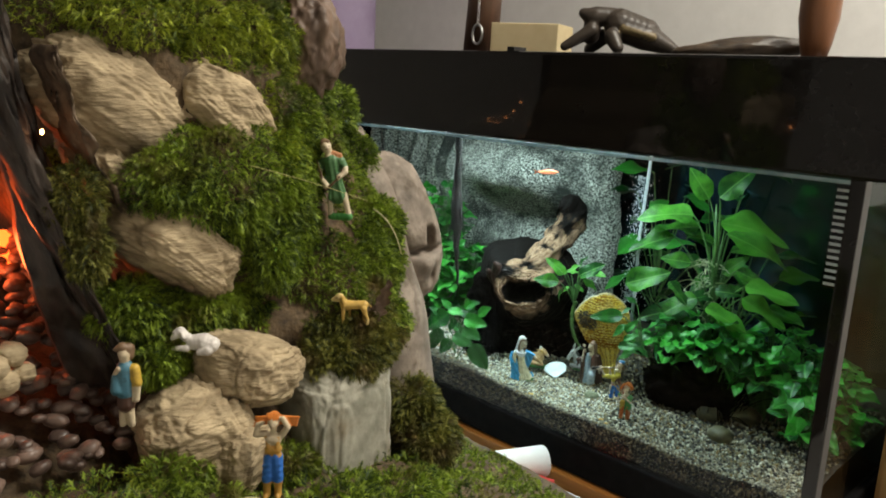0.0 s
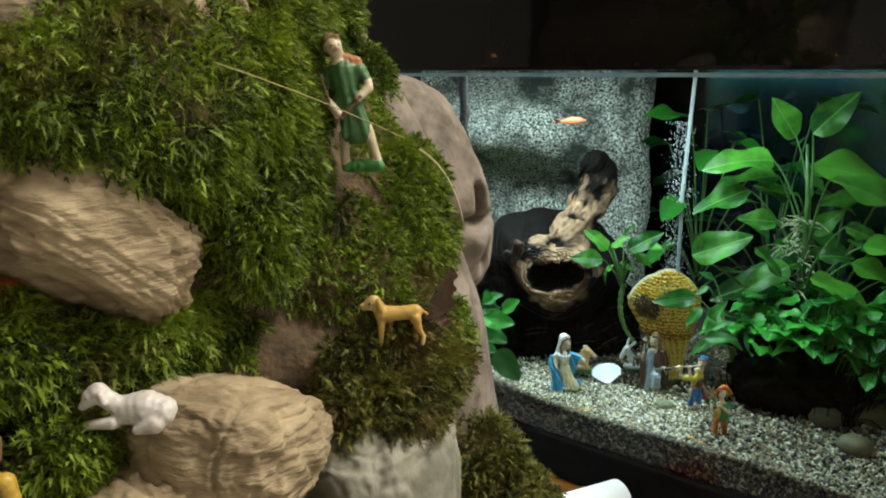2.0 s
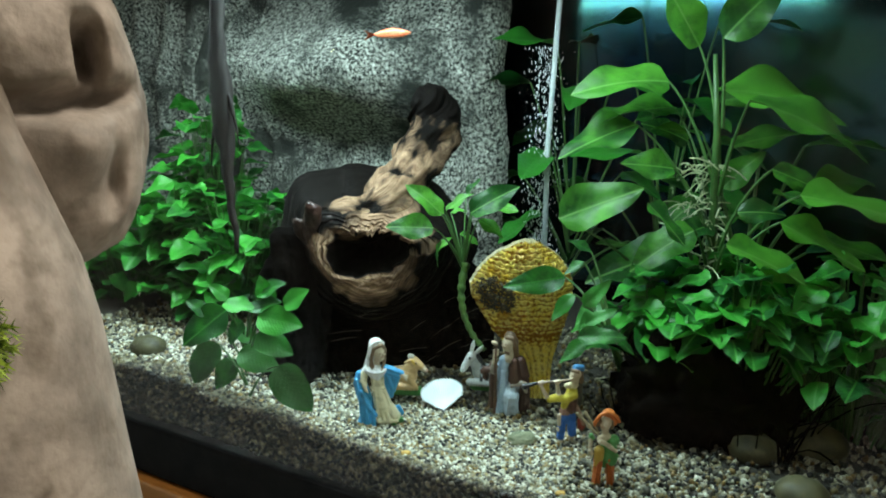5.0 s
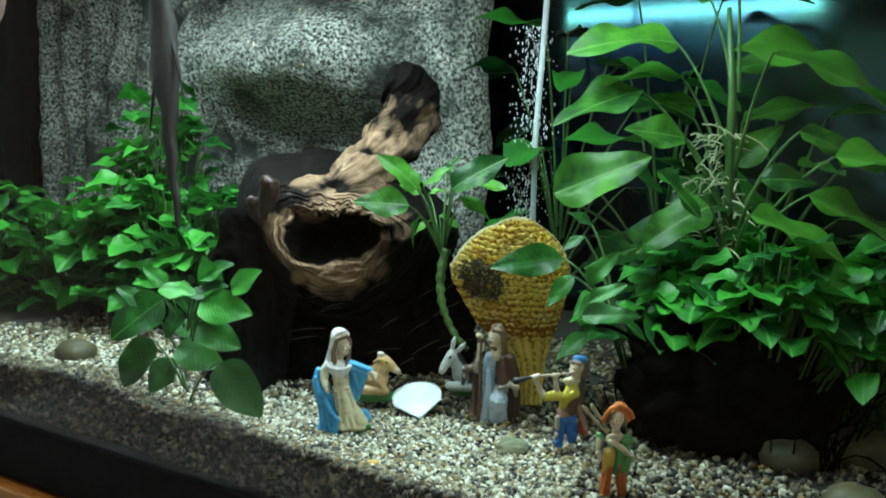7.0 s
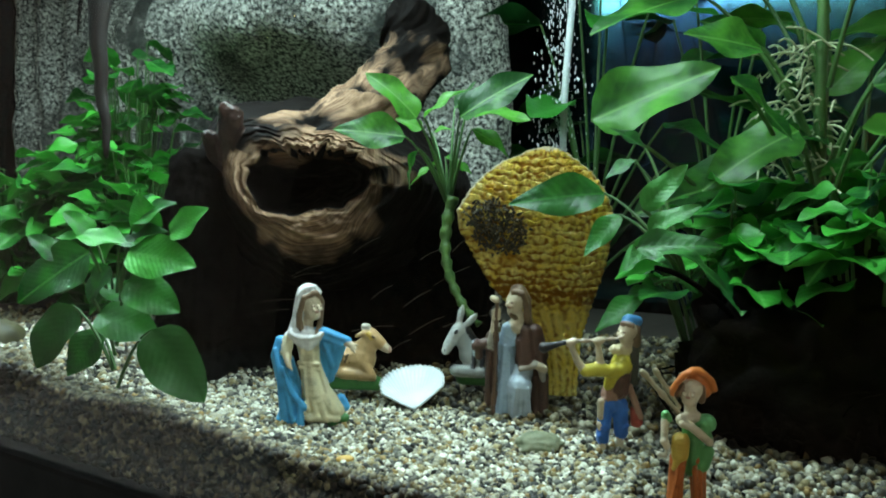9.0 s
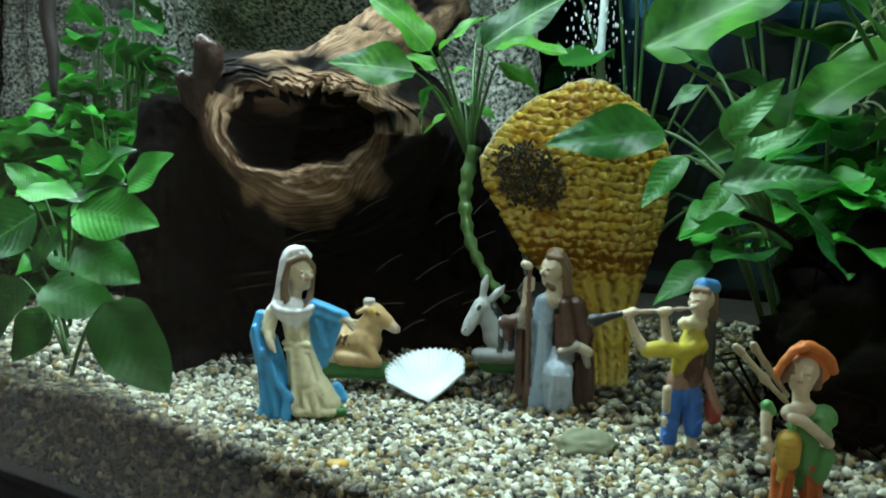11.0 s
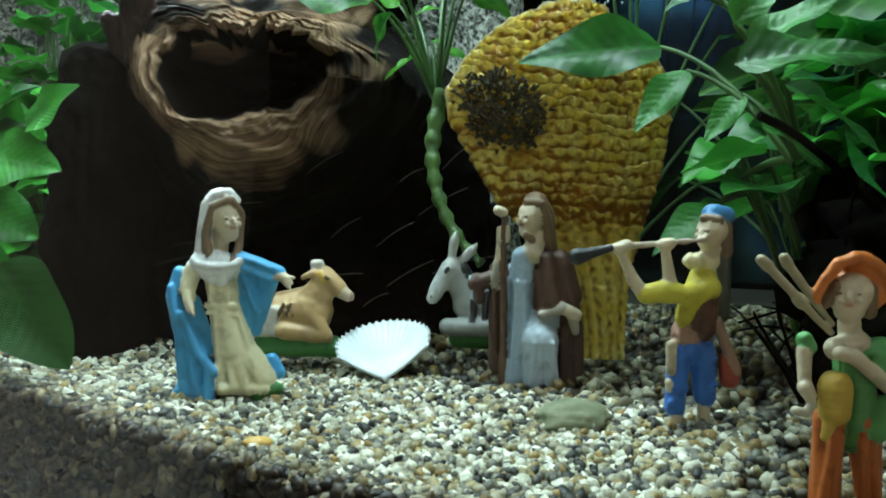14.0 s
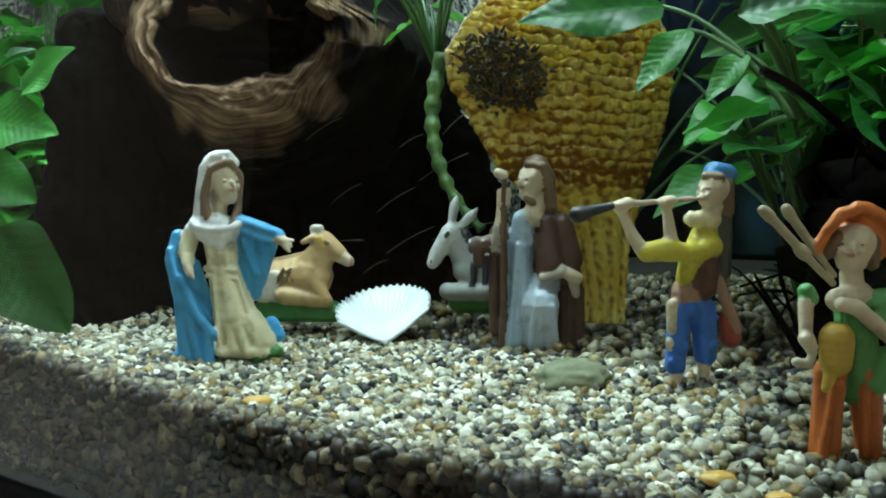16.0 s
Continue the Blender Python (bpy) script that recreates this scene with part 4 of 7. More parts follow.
# blue cloak over the stretched arm
for p, q, r0, r1 in (((0.60, 0.05, 4.50), (1.25, -0.05, 4.30), 0.32, 0.32), ((1.25, -0.05, 4.30), (1.95, -0.12, 4.12), 0.32, 0.24), ((1.70, 0.0, 3.95), (1.25, 0.12, 2.6), 0.26, 0.28), ((0.95, 0.05, 4.1), (0.95, 0.20, 2.5), 0.34, 0.34), ((1.35, 0.05, 3.9), (1.15, 0.15, 2.2), 0.26, 0.24)):
    c.cone("blue", p, r0, q, r1)
for p, q in (((0.75, -0.30, 4.62), (1.80, -0.32, 4.25)), ((0.85, -0.28, 4.25), (1.70, -0.30, 3.95)), ((0.85, -0.24, 3.95), (1.25, -0.18, 2.9))):
    c.cone("blue", p, 0.11, q, 0.13)
c.cone("skin", (1.95, -0.18, 4.05), 0.19, (2.20, -0.24, 3.92), 0.17)
for k in range(3):
    c.cone("skin", (2.20, -0.22 - 0.06 * k, 3.98 - 0.10 * k), 0.09, (2.48 - 0.05 * k, -0.30 - 0.06 * k, 3.98 - 0.18 * k), 0.06)
c.cone("blue", (1.70, 0.05, 1.25), 0.24, (1.95, 0.0, 0.85), 0.22)
c.cone("moss_green", (1.35, -0.35, 0.25), 0.34, (1.95, -0.25, 0.35), 0.24)
COLS = {**FACE_COLS, "cream": CREAM, "white": WHITE, "blue": BLUE, "skin": (0.62, 0.52, 0.36), "hair": (0.20, 0.125, 0.07), "moss_green": (0.05, 0.22, 0.05)}
c.make("statuette", COLS, pose(-0.712, 0.897, 0.803, 0, 0, FACE), "kneeling woman statuette in white veil and blue cloak", "figurine", NATIVITY, voxel=0.00048, folds=0.012)

c = Clay()
c.cone("ox_brown", (-1.3, 0.2, 0.95), 0.66, (0.2, 0, 1.15), 0.78)
c.cone("ox_brown", (0.2, 0, 1.3), 0.66, (0.65, -0.1, 2.0), 0.46)
c.cone("ox_brown", (0.65, -0.1, 2.25), 0.44, (1.15, -0.2, 1.95), 0.31)
c.cone("ox_muzzle", (1.25, -0.2, 1.85), 0.25, (1.5, -0.24, 1.70), 0.20)
c.cone("ox_pink", (1.60, -0.28, 1.74), 0.12, (1.62, -0.30, 1.62), 0.10)
c.cone("ox_white", (0.38, -0.2, 2.72), 0.18, (0.58, -0.25, 2.76), 0.13)
c.cone("ox_brown", (0.35, -0.35, 2.45), 0.13, (0.05, -0.5, 2.30), 0.10)
c.cone("ox_dark", (0.82, -0.52, 2.30), 0.07, (0.90, -0.53, 2.28), 0.06)
for k in range(5):
    c.cone("ox_dark", (-0.55 + 0.24 * k, -0.66 + 0.03 * k, 1.45), 0.06, (-0.68 + 0.24 * k, -0.74 + 0.03 * k, 1.00 + 0.04 * k), 0.05)
c.cone("ox_patch", (0.62, -0.42, 2.42), 0.13, (0.78, -0.42, 2.20), 0.11)
c.cone("ox_back", (-1.2, 0.1, 1.55), 0.16, (0.3, -0.1, 1.90), 0.16)
c.cone("ox_brown", (-0.5, -0.62, 0.55), 0.32, (0.7, -0.50, 0.42), 0.24)
c.cone("ox_brown", (0.4, -0.45, 1.0), 0.3, (0.85, -0.5, 0.40), 0.22)
for k in range(4):
    c.cone("ox_white", (-1.45 + 0.2 * k, -0.40 - 0.05 * k, 0.45), 0.15, (-1.25 + 0.16 * k, -0.42 - 0.04 * k, 1.25), 0.12)
c.cone("moss_green", (-1.3, 0, 0.0), 0.42, (1.0, -0.1, 0.0), 0.38)
c.make("ox_figurine", {"ox_patch": (0.66, 0.42, 0.08), "ox_back": (0.28, 0.16, 0.06), "ox_brown": (0.50, 0.32, 0.14), "ox_muzzle": (0.62, 0.50, 0.36), "ox_pink": (0.45, 0.26, 0.20), "ox_white": (0.58, 0.53, 0.44), "ox_dark": (0.12, 0.07, 0.03), "moss_green": (0.05, 0.22, 0.05)}, pose(-0.714, 0.940, 0.815, 0, 0, FACE - 4) @ Matrix.Scale(1.12, 4), "small lying brown ox figurine on a green base", "figurine", NATIVITY, voxel=0.0006)

c = Clay()
c.cone("donkey_grey", (1.6, 0.2, 0.75), 0.68, (0.1, 0, 1.05), 0.58)
c.cone("donkey_grey", (0.1, 0, 1.2), 0.52, (-0.45, -0.05, 2.0), 0.36)
c.cone("donkey_pale", (-0.5, -0.10, 2.15), 0.36, (-0.95, -0.20, 1.5), 0.26)
c.cone("donkey_pale", (-0.98, -0.22, 1.40), 0.25, (-1.08, -0.26, 1.22), 0.20)
c.cone("donkey_pale", (-0.50, -0.12, 2.5), 0.13, (-0.42, -0.15, 3.00), 0.17)
c.cone("donkey_pale", (-0.42, -0.15, 3.00), 0.17, (-0.36, -0.15, 3.30), 0.07)
c.cone("donkey_pale", (-0.20, -0.1, 2.4), 0.14, (0.12, -0.12, 2.72), 0.17)
c.cone("donkey_pale", (0.12, -0.12, 2.72), 0.15, (0.30, -0.12, 2.95), 0.06)
c.cone("donkey_dark", (-0.66, -0.46, 2.14), 0.07, (-0.60, -0.46, 2.18), 0.06)
c.cone("donkey_dark", (-1.12, -0.44, 1.32), 0.05)
for k in range(6):
    f = k / 5
    c.cone("donkey_dark", (-0.12 + 0.50 * f, -0.12, 2.30 - 0.75 * f), 0.13, (-0.02 + 0.50 * f, -0.30, 2.12 - 0.75 * f), 0.10)
for x in (0.25, 0.62, 1.05, 1.45):
    c.cone("donkey_dark", (x, -0.48, 1.50 - 0.12 * x), 0.11, (x - 0.06, -0.60, 0.55), 0.10)
c.cone("donkey_grey", (-0.6, -0.3, 0.35), 0.28, (0.6, -0.55, 0.35), 0.28)
c.cone("moss_green", (-0.2, 0, 0.0), 0.40, (1.8, 0, 0.0), 0.45)
c.make("donkey_figurine", {"donkey_grey": (0.40, 0.43, 0.41), "donkey_pale": (0.62, 0.65, 0.62), "donkey_dark": (0.04, 0.045, 0.05), "moss_green": (0.05, 0.22, 0.05)}, pose(-0.664, 0.974, 0.819, 0, 0, FACE) @ Matrix.Scale(1.18, 4), "small lying grey donkey figurine with dark stripes", "figurine", NATIVITY, voxel=0.0006)

c = Clay()
# tunic and bent knee
c.cone("pale_blue", (-0.55, -0.15, 0.45), 0.46, (-0.50, -0.10, 3.6), 0.42)
c.cone("pale_blue", (-0.50, -0.10, 3.6), 0.44, (-0.45, -0.10, 4.4), 0.40)
for x in (-0.85, -0.62, -0.38):
    c.cone("pale_blue", (x, -0.55, 0.40), 0.13, (x * 0.5 - 0.25, -0.50, 3.6), 0.09)
c.cone("pale_white", (0.10, -0.55, 0.60), 0.52, (0.10, -0.62, 1.75), 0.60)
c.cone("pale_white", (0.10, -0.40, 1.9), 0.52, (0.35, 0.0, 2.6), 0.50)
for x in (-0.22, 0.05, 0.34, 0.58):
    c.cone("pale_white", (x, -0.98, 0.45), 0.12, (x * 0.7 + 0.03, -1.12, 1.75), 0.09)
# cloak: over the back, the shoulder and down behind the knee
c.cone("brown", (0.35, 0.12, 3.0), 0.62, (0.30, 0.10, 4.25), 0.56)
c.cone("brown", (0.75, -0.05, 4.25), 0.46, (1.02, -0.15, 3.2), 0.50)
c.cone("brown", (0.30, -0.40, 4.35), 0.28, (0.42, -0.55, 3.0), 0.42)
c.cone("brown", (0.02, -0.45, 3.9), 0.16, (0.15, -0.62, 2.75), 0.20)
c.cone("brown", (0.85, -0.35, 3.9), 0.20, (1.10, -0.42, 2.95), 0.22)
c.cone("brown", (1.10, 0.0, 2.6), 0.44, (1.20, 0.0, 0.45), 0.44)
for x in (0.85, 1.12, 1.40):
    c.cone("brown", (x, -0.38, 2.2), 0.12, (x + 0.03, -0.42, 0.25), 0.16)
c.cone("brown", (-1.20, 0.05, 4.0), 0.34, (-1.20, 0.05, 0.9), 0.34)
for x in (-1.38, -1.10):
    c.cone("brown", (x, -0.28, 4.1), 0.11, (x + 0.05, -0.32, 0.75), 0.13)
c.cone("brown", (-1.45, -0.10, 3.70), 0.30, (-2.00, -0.12, 3.55), 0.26)
c.cone("brown", (-1.95, -0.15, 3.75), 0.17, (-1.85, -0.15, 3.05), 0.20)
c.cone("pale_white", (-2.16, -0.12, 3.75), 0.07, (-2.10, -0.12, 3.10), 0.07)
# chest, neck, head in profile
c.cone("skin", (-0.15, -0.20, 4.55), 0.36, (-0.05, -0.10, 5.1), 0.30)
c.cone("skin", (-0.20, -0.15, 5.80), 0.46, (-0.30, -0.20, 5.30), 0.32)
features(c, -0.22, -0.16, 5.68, 0.46, -52)
c.cone("hair", (-0.40, -0.45, 5.12), 0.13, (-0.22, -0.46, 5.02), 0.13)
c.cone("hair", (-0.05, 0.10, 6.15), 0.44, (0.22, 0.10, 5.75), 0.40)
for p, q in (((-0.35, -0.35, 6.22), (0.10, -0.42, 6.15)), ((0.10, -0.42, 6.15), (0.30, -0.35, 5.6)), ((0.30, -0.30, 5.7), (0.42, -0.20, 4.85)), ((0.45, 0.0, 5.6), (0.52, -0.05, 4.75))):
    c.cone("hair", p, 0.15, q, 0.16)
# raised forearm, staff, and the other hand resting on the knee
c.cone("sleeve", (-1.30, -0.25, 3.6), 0.26, (-1.25, -0.35, 4.2), 0.21)
c.cone("skin", (-1.25, -0.38, 4.2), 0.17, (-1.18, -0.48, 5.0), 0.16)
for k in range(4):
    c.cone("skin", (-1.30, -0.60, 4.95 + 0.13 * k), 0.08, (-0.98, -0.62, 4.98 + 0.13 * k), 0.08)
c.cone("staff", (-1.12, -0.62, 5.75), 0.10, (-1.10, -0.50, 0.35), 0.11)
c.cone("skin", (-1.32, -0.60, 5.92), 0.17, (-1.16, -0.60, 5.85), 0.17)
c.cone("sleeve", (0.10, -0.80, 2.62), 0.15, (0.75, -0.80, 2.85), 0.22)
c.cone("skin", (0.85, -0.80, 2.80), 0.20, (1.20, -0.72, 2.62), 0.22)
c.cone("sleeve", (1.12, -0.72, 2.45), 0.20, (1.20, -0.70, 2.10), 0.15)
c.cone("skin", (-0.05, -0.95, 0.15), 0.22, (0.45, -0.95, 0.15), 0.20)
c.cone("moss_green", (-1.2, -0.1, 0.0), 0.40, (0.9, -0.2, 0.0), 0.42)
c.make("statuette", {**FACE_COLS, "pale_blue": (0.34, 0.45, 0.54), "pale_white": (0.46, 0.55, 0.62), "brown": (0.075, 0.034, 0.022), "skin": (0.52, 0.37, 0.25), "sleeve": (0.38, 0.34, 0.28), "hair": (0.085, 0.045, 0.028), "staff": (0.13, 0.07, 0.04), "moss_green": (0.05, 0.20, 0.05)}, pose(-0.632, 0.967, 0.803, 0, 0, FACE) @ Matrix.Scale(1.06, 4), "kneeling man statuette in brown cloak holding a staff", "figurine", NATIVITY, voxel=0.0005, folds=0.012)

c = Clay()
c.cone("skin", (-0.42, -0.15, 0.1), 0.19, (-0.38, 0, 1.0), 0.18)
c.cone("skin", (-0.45, -0.35, 0.08), 0.14)
c.cone("skin", (0.36, -0.10, 0.15), 0.19, (0.38, 0, 1.2), 0.18)
c.cone("blue_trousers", (-0.40, 0, 0.85), 0.29, (-0.34, 0, 2.4), 0.34)
for x, z in ((-0.52, 1.0), (-0.25, 1.3), (0.55, 1.4), (0.28, 1.75), (0.50, 2.1)):
    c.cone("blue_trousers", (x - 0.08, -0.26, z), 0.08, (x + 0.10, -0.25, z + 0.12), 0.08)
c.cone("blue_trousers", (0.42, 0, 1.15), 0.30, (0.30, 0, 2.4), 0.36)
c.cone("skin", (-0.58, -0.22, 2.55), 0.17, (-0.56, -0.20, 1.9), 0.16)
c.cone("skin", (-0.62, -0.20, 1.55), 0.13, (-0.60, -0.18, 1.40), 0.11)
c.cone("blue_trousers", (-0.05, 0, 2.45), 0.46)
c.cone("worn_strap", (-0.10, 0, 2.85), 0.46, (0.05, 0, 3.1), 0.48)
c.cone("dark_vest", (0.15, 0, 3.1), 0.52, (0.25, 0.02, 3.8), 0.52)
c.cone("yellow", (-0.30, -0.28, 3.3), 0.24, (-0.05, -0.25, 3.9), 0.36)
c.cone("yellow", (0.20, -0.05, 4.0), 0.44, (0.30, 0, 4.35), 0.40)
c.cone("yellow", (0.35, -0.30, 4.12), 0.34, (-0.35, -0.55, 3.95), 0.28)
c.cone("yellow", (-0.35, -0.55, 3.95), 0.26, (-0.80, -0.55, 4.05), 0.34)
c.cone("yellow", (-0.80, -0.55, 4.05), 0.30, (-1.40, -0.55, 3.95), 0.27)
c.cone("skin", (-1.45, -0.55, 3.95), 0.20, (-1.75, -0.55, 4.35), 0.18)
c.cone("skin", (-1.75, -0.55, 4.35), 0.17, (-2.10, -0.58, 5.10), 0.13)
c.cone("skin", (-2.15, -0.65, 5.15), 0.19, (-1.95, -0.65, 5.25), 0.17)
c.cone("skin", (-0.75, -0.55, 4.25), 0.19, (-0.92, -0.62, 5.15), 0.13)
c.cone("skin", (-0.98, -0.68, 5.28), 0.18, (-0.80, -0.68, 5.32), 0.16)
c.cone("pale_pipe", (0.15, -0.52, 5.42), 0.075, (-2.4, -0.66, 5.18), 0.085)
c.cone("black", (-2.35, -0.66, 5.18), 0.09, (-2.9, -0.66, 5.02), 0.15)
c.cone("black", (-2.9, -0.66, 5.02), 0.15, (-3.25, -0.66, 4.92), 0.24)
c.cone("cream", (-0.15, -0.28, 4.85), 0.22, (0.45, -0.10, 4.85), 0.26)
c.cone("skin", (0.40, -0.1, 4.9), 0.26, (0.45, -0.12, 5.2), 0.26)
c.cone("skin", (0.45, -0.18, 5.68), 0.42, (0.35, -0.22, 5.42), 0.32)
features(c, 0.42, -0.18, 5.62, 0.42, -58)
c.cone("hair", (0.72, 0.02, 5.75), 0.36, (0.90, 0.05, 5.1), 0.22)
c.cone("hair", (0.20, -0.30, 6.0), 0.14, (0.55, -0.45, 5.95), 0.14)
c.cone("cap", (0.50, -0.05, 6.10), 0.30, (0.85, 0.0, 6.08), 0.28)
c.cone("dark_cloak", (0.80, 0.12, 4.9), 0.26, (0.85, 0.12, 3.4), 0.26)
c.cone("worn_strap", (0.65, -0.15, 3.2), 0.16, (1.20, -0.12, 1.9), 0.14)
c.cone("red", (0.95, 0.0, 2.2), 0.2, (1.08, 0.0, 1.65), 0.28)
c.make("statuette", {**FACE_COLS, "skin": (0.52, 0.38, 0.27), "blue_trousers": (0.03, 0.16, 0.58), "dark_vest": (0.12, 0.05, 0.035), "yellow": (0.58, 0.50, 0.05), "pale_pipe": (0.50, 0.40, 0.30), "black": (0.025, 0.025, 0.03), "hair": (0.10, 0.08, 0.06), "cap": (0.04, 0.20, 0.42), "cream": (0.55, 0.52, 0.38), "dark_cloak": (0.06, 0.065, 0.05), "worn_strap": (0.36, 0.20, 0.14), "red": (0.34, 0.05, 0.03)}, pose(-0.571, 0.938, 0.8025, 0, 0, FACE) @ Matrix.Scale(1.01, 4), "standing flute player statuette in yellow shirt and blue trousers", "figurine", NATIVITY, voxel=0.0005, folds=0.02)

c = Clay()
c.cone("orange_red", (-0.50, 0, 0.15), 0.32, (-0.36, 0, 2.5), 0.42)
c.cone("orange_red", (0.78, 0, 0.3), 0.34, (0.55, 0, 2.5), 0.46)
for x in (-0.62, -0.30, 0.50, 0.85):
    c.cone("orange_red", (x, -0.30, 0.25), 0.13, (x * 0.7, -0.42, 2.2), 0.11)
c.cone("skin", (-0.62, -0.35, 0.0), 0.2, (-0.50, -0.1, 0.1), 0.2)
c.cone("ochre", (-0.45, -0.45, 2.85), 0.42, (-0.42, -0.45, 3.45), 0.46)
c.cone("ochre", (-0.60, -0.55, 2.55), 0.18, (-0.75, -0.6, 2.2), 0.12)
c.cone("green", (0.45, 0.1, 2.1), 0.52, (0.35, 0.1, 4.1), 0.56)
c.cone("green", (0.75, -0.25, 2.3), 0.36, (0.95, -0.40, 3.0), 0.28)
c.cone("green", (0.30, -0.10, 4.3), 0.36, (0.85, -0.30, 4.35), 0.46)
c.cone("green", (0.55, -0.60, 4.35), 0.17, (0.90, -0.55, 3.75), 0.15)
c.cone("skin", (-0.35, -0.30, 4.45), 0.32, (0.25, -0.20, 4.6), 0.34)
c.cone("green", (-1.10, -0.1, 4.65), 0.24, (-1.02, -0.1, 4.45), 0.26)
c.cone("skin", (-1.14, -0.2, 4.35), 0.21, (-1.18, -0.35, 3.65), 0.18)
c.cone("skin", (-1.20, -0.45, 3.45), 0.22, (-1.10, -0.5, 3.25), 0.18)
c.cone("horn", (-1.05, -0.5, 3.1), 0.12, (-1.15, -0.5, 2.78), 0.14)
c.cone("horn", (-1.15, -0.5, 2.78), 0.13, (-1.45, -0.5, 2.85), 0.16)
c.cone("skin", (0.90, -0.62, 3.5), 0.20, (-0.10, -0.82, 4.30), 0.21)
c.cone("skin", (-0.15, -0.82, 4.32), 0.22, (-0.50, -0.80, 4.40), 0.19)
c.cone("pipes", (-0.65, -0.6, 4.9), 0.11, (-2.25, -0.45, 6.6), 0.12)
c.cone("pipes", (-2.25, -0.45, 6.6), 0.17, (-2.42, -0.45, 6.75), 0.15)
c.cone("pipes", (-0.55, -0.45, 5.1), 0.10, (-1.65, -0.25, 6.65), 0.12)
c.cone("pipes", (-1.65, -0.25, 6.65), 0.16, (-1.74, -0.25, 6.8), 0.14)
c.cone("pipes", (-1.35, -0.52, 5.65), 0.18, (-1.45, -0.52, 5.75), 0.18)
c.cone("skin", (0.10, -0.1, 4.7), 0.30, (0.05, -0.15, 5.1), 0.30)
c.cone("skin", (0.05, -0.25, 5.95), 0.52, (-0.05, -0.32, 5.50), 0.40)
features(c, 0.03, -0.25, 5.85, 0.53, -32)
c.cone("orange_hat", (0.35, 0.2, 6.35), 0.60, (0.65, 0.25, 5.9), 0.56)
rim = [(-0.95, -0.35, 5.75), (-0.78, -0.45, 6.25), (-0.45, -0.52, 6.68), (0.05, -0.50, 6.88), (0.55, -0.42, 6.72), (0.95, -0.30, 6.35), (1.15, -0.15, 5.95)]
for a, b in zip(rim, rim[1:]):
    c.cone("orange_hat", a, 0.16, b, 0.16)
    c.cone("orange_hat", (a[0] * 0.85 + 0.05, a[1] + 0.3, a[2] - 0.05), 0.15, (b[0] * 0.85 + 0.05, b[1] + 0.3, b[2] - 0.05), 0.15)
c.cone("hair", (-0.40, -0.35, 6.10), 0.16, (-0.62, -0.15, 5.6), 0.15)
c.cone("hair", (0.50, -0.35, 6.0), 0.18, (0.60, -0.10, 5.4), 0.2)
c.make("statuette", {**FACE_COLS, "orange_red": (0.50, 0.12, 0.02), "ochre": (0.55, 0.36, 0.05), "green": (0.10, 0.33, 0.10), "skin": (0.62, 0.48, 0.34), "horn": (0.52, 0.48, 0.36), "pipes": (0.34, 0.29, 0.17), "hair": (0.35, 0.20, 0.08), "orange_hat": (0.60, 0.17, 0.03)}, pose(-0.5297, 0.8998, 0.8012, 0, 0, FACE) @ Matrix.Scale(0.78, 4), "standing bagpipe player statuette with orange hat and trousers", "figurine", NATIVITY, voxel=0.0005, folds=0.02)

c = Clay()
c.cone("skin", (-0.50, -0.1, 0.3), 0.22, (-0.45, 0, 1.5), 0.25)
c.cone("skin", (0.98, -0.25, 0.2), 0.20, (0.62, -0.05, 1.7), 0.27)
c.cone("green_tunic", (0.15, 0, 1.65), 0.70, (-0.08, 0, 3.0), 0.58)
for x in (-0.35, -0.05, 0.25, 0.55):
    c.cone("green_tunic", (x, -0.55, 1.5), 0.16, (x * 0.5, -0.50, 2.9), 0.11)
c.cone("green_dark", (-0.65, -0.30, 3.05), 0.14, (0.45, -0.35, 3.2), 0.14)
c.cone("green_tunic", (-0.10, 0, 3.1), 0.58, (-0.20, 0, 4.2), 0.66)
c.cone("green_tunic", (-0.85, 0.0, 4.25), 0.34, (0.55, 0.0, 4.25), 0.34)
c.cone("green_tunic", (-0.95, 0.0, 4.2), 0.30, (-1.08, 0.0, 3.8), 0.27)
c.cone("green_tunic", (0.60, 0.0, 4.2), 0.30, (0.78, -0.05, 3.85), 0.28)
c.cone("skin", (-0.32, -0.1, 4.6), 0.34, (-0.40, -0.08, 5.0), 0.28)
c.cone("skin", (-0.50, -0.15, 5.40), 0.42, (-0.38, -0.22, 5.18), 0.32)
features(c, -0.45, -0.16, 5.38, 0.42, 20)
c.cone("hair", (-0.66, 0.10, 5.65), 0.38, (-0.75, 0.15, 5.2), 0.28)
c.cone("hair", (-0.75, -0.25, 5.65), 0.16, (-0.30, -0.25, 5.78), 0.16)
c.cone("scarf", (-0.10, 0.0, 4.85), 0.26, (0.45, 0.05, 4.65), 0.24)
c.cone("skin", (-1.12, -0.05, 3.7), 0.23, (-1.10, -0.30, 3.2), 0.20)
c.cone("skin", (-1.10, -0.30, 3.2), 0.20, (-0.50, -0.72, 2.45), 0.20)
c.cone("skin", (0.85, -0.1, 3.75), 0.24, (0.90, -0.35, 3.45), 0.23)
c.cone("skin", (0.88, -0.35, 3.45), 0.22, (0.45, -0.68, 3.10), 0.20)
c.cone("wood", (0.55, -0.78, 3.15), 0.09, (-0.62, -0.80, 2.15), 0.10)
c.cone("wood", (-1.30, -0.25, 4.5), 0.07, (-0.62, -0.75, 2.2), 0.08)
c.cone("moss_green", (-0.5, -0.1, 0.05), 0.26, (1.0, -0.3, 0.0), 0.30)
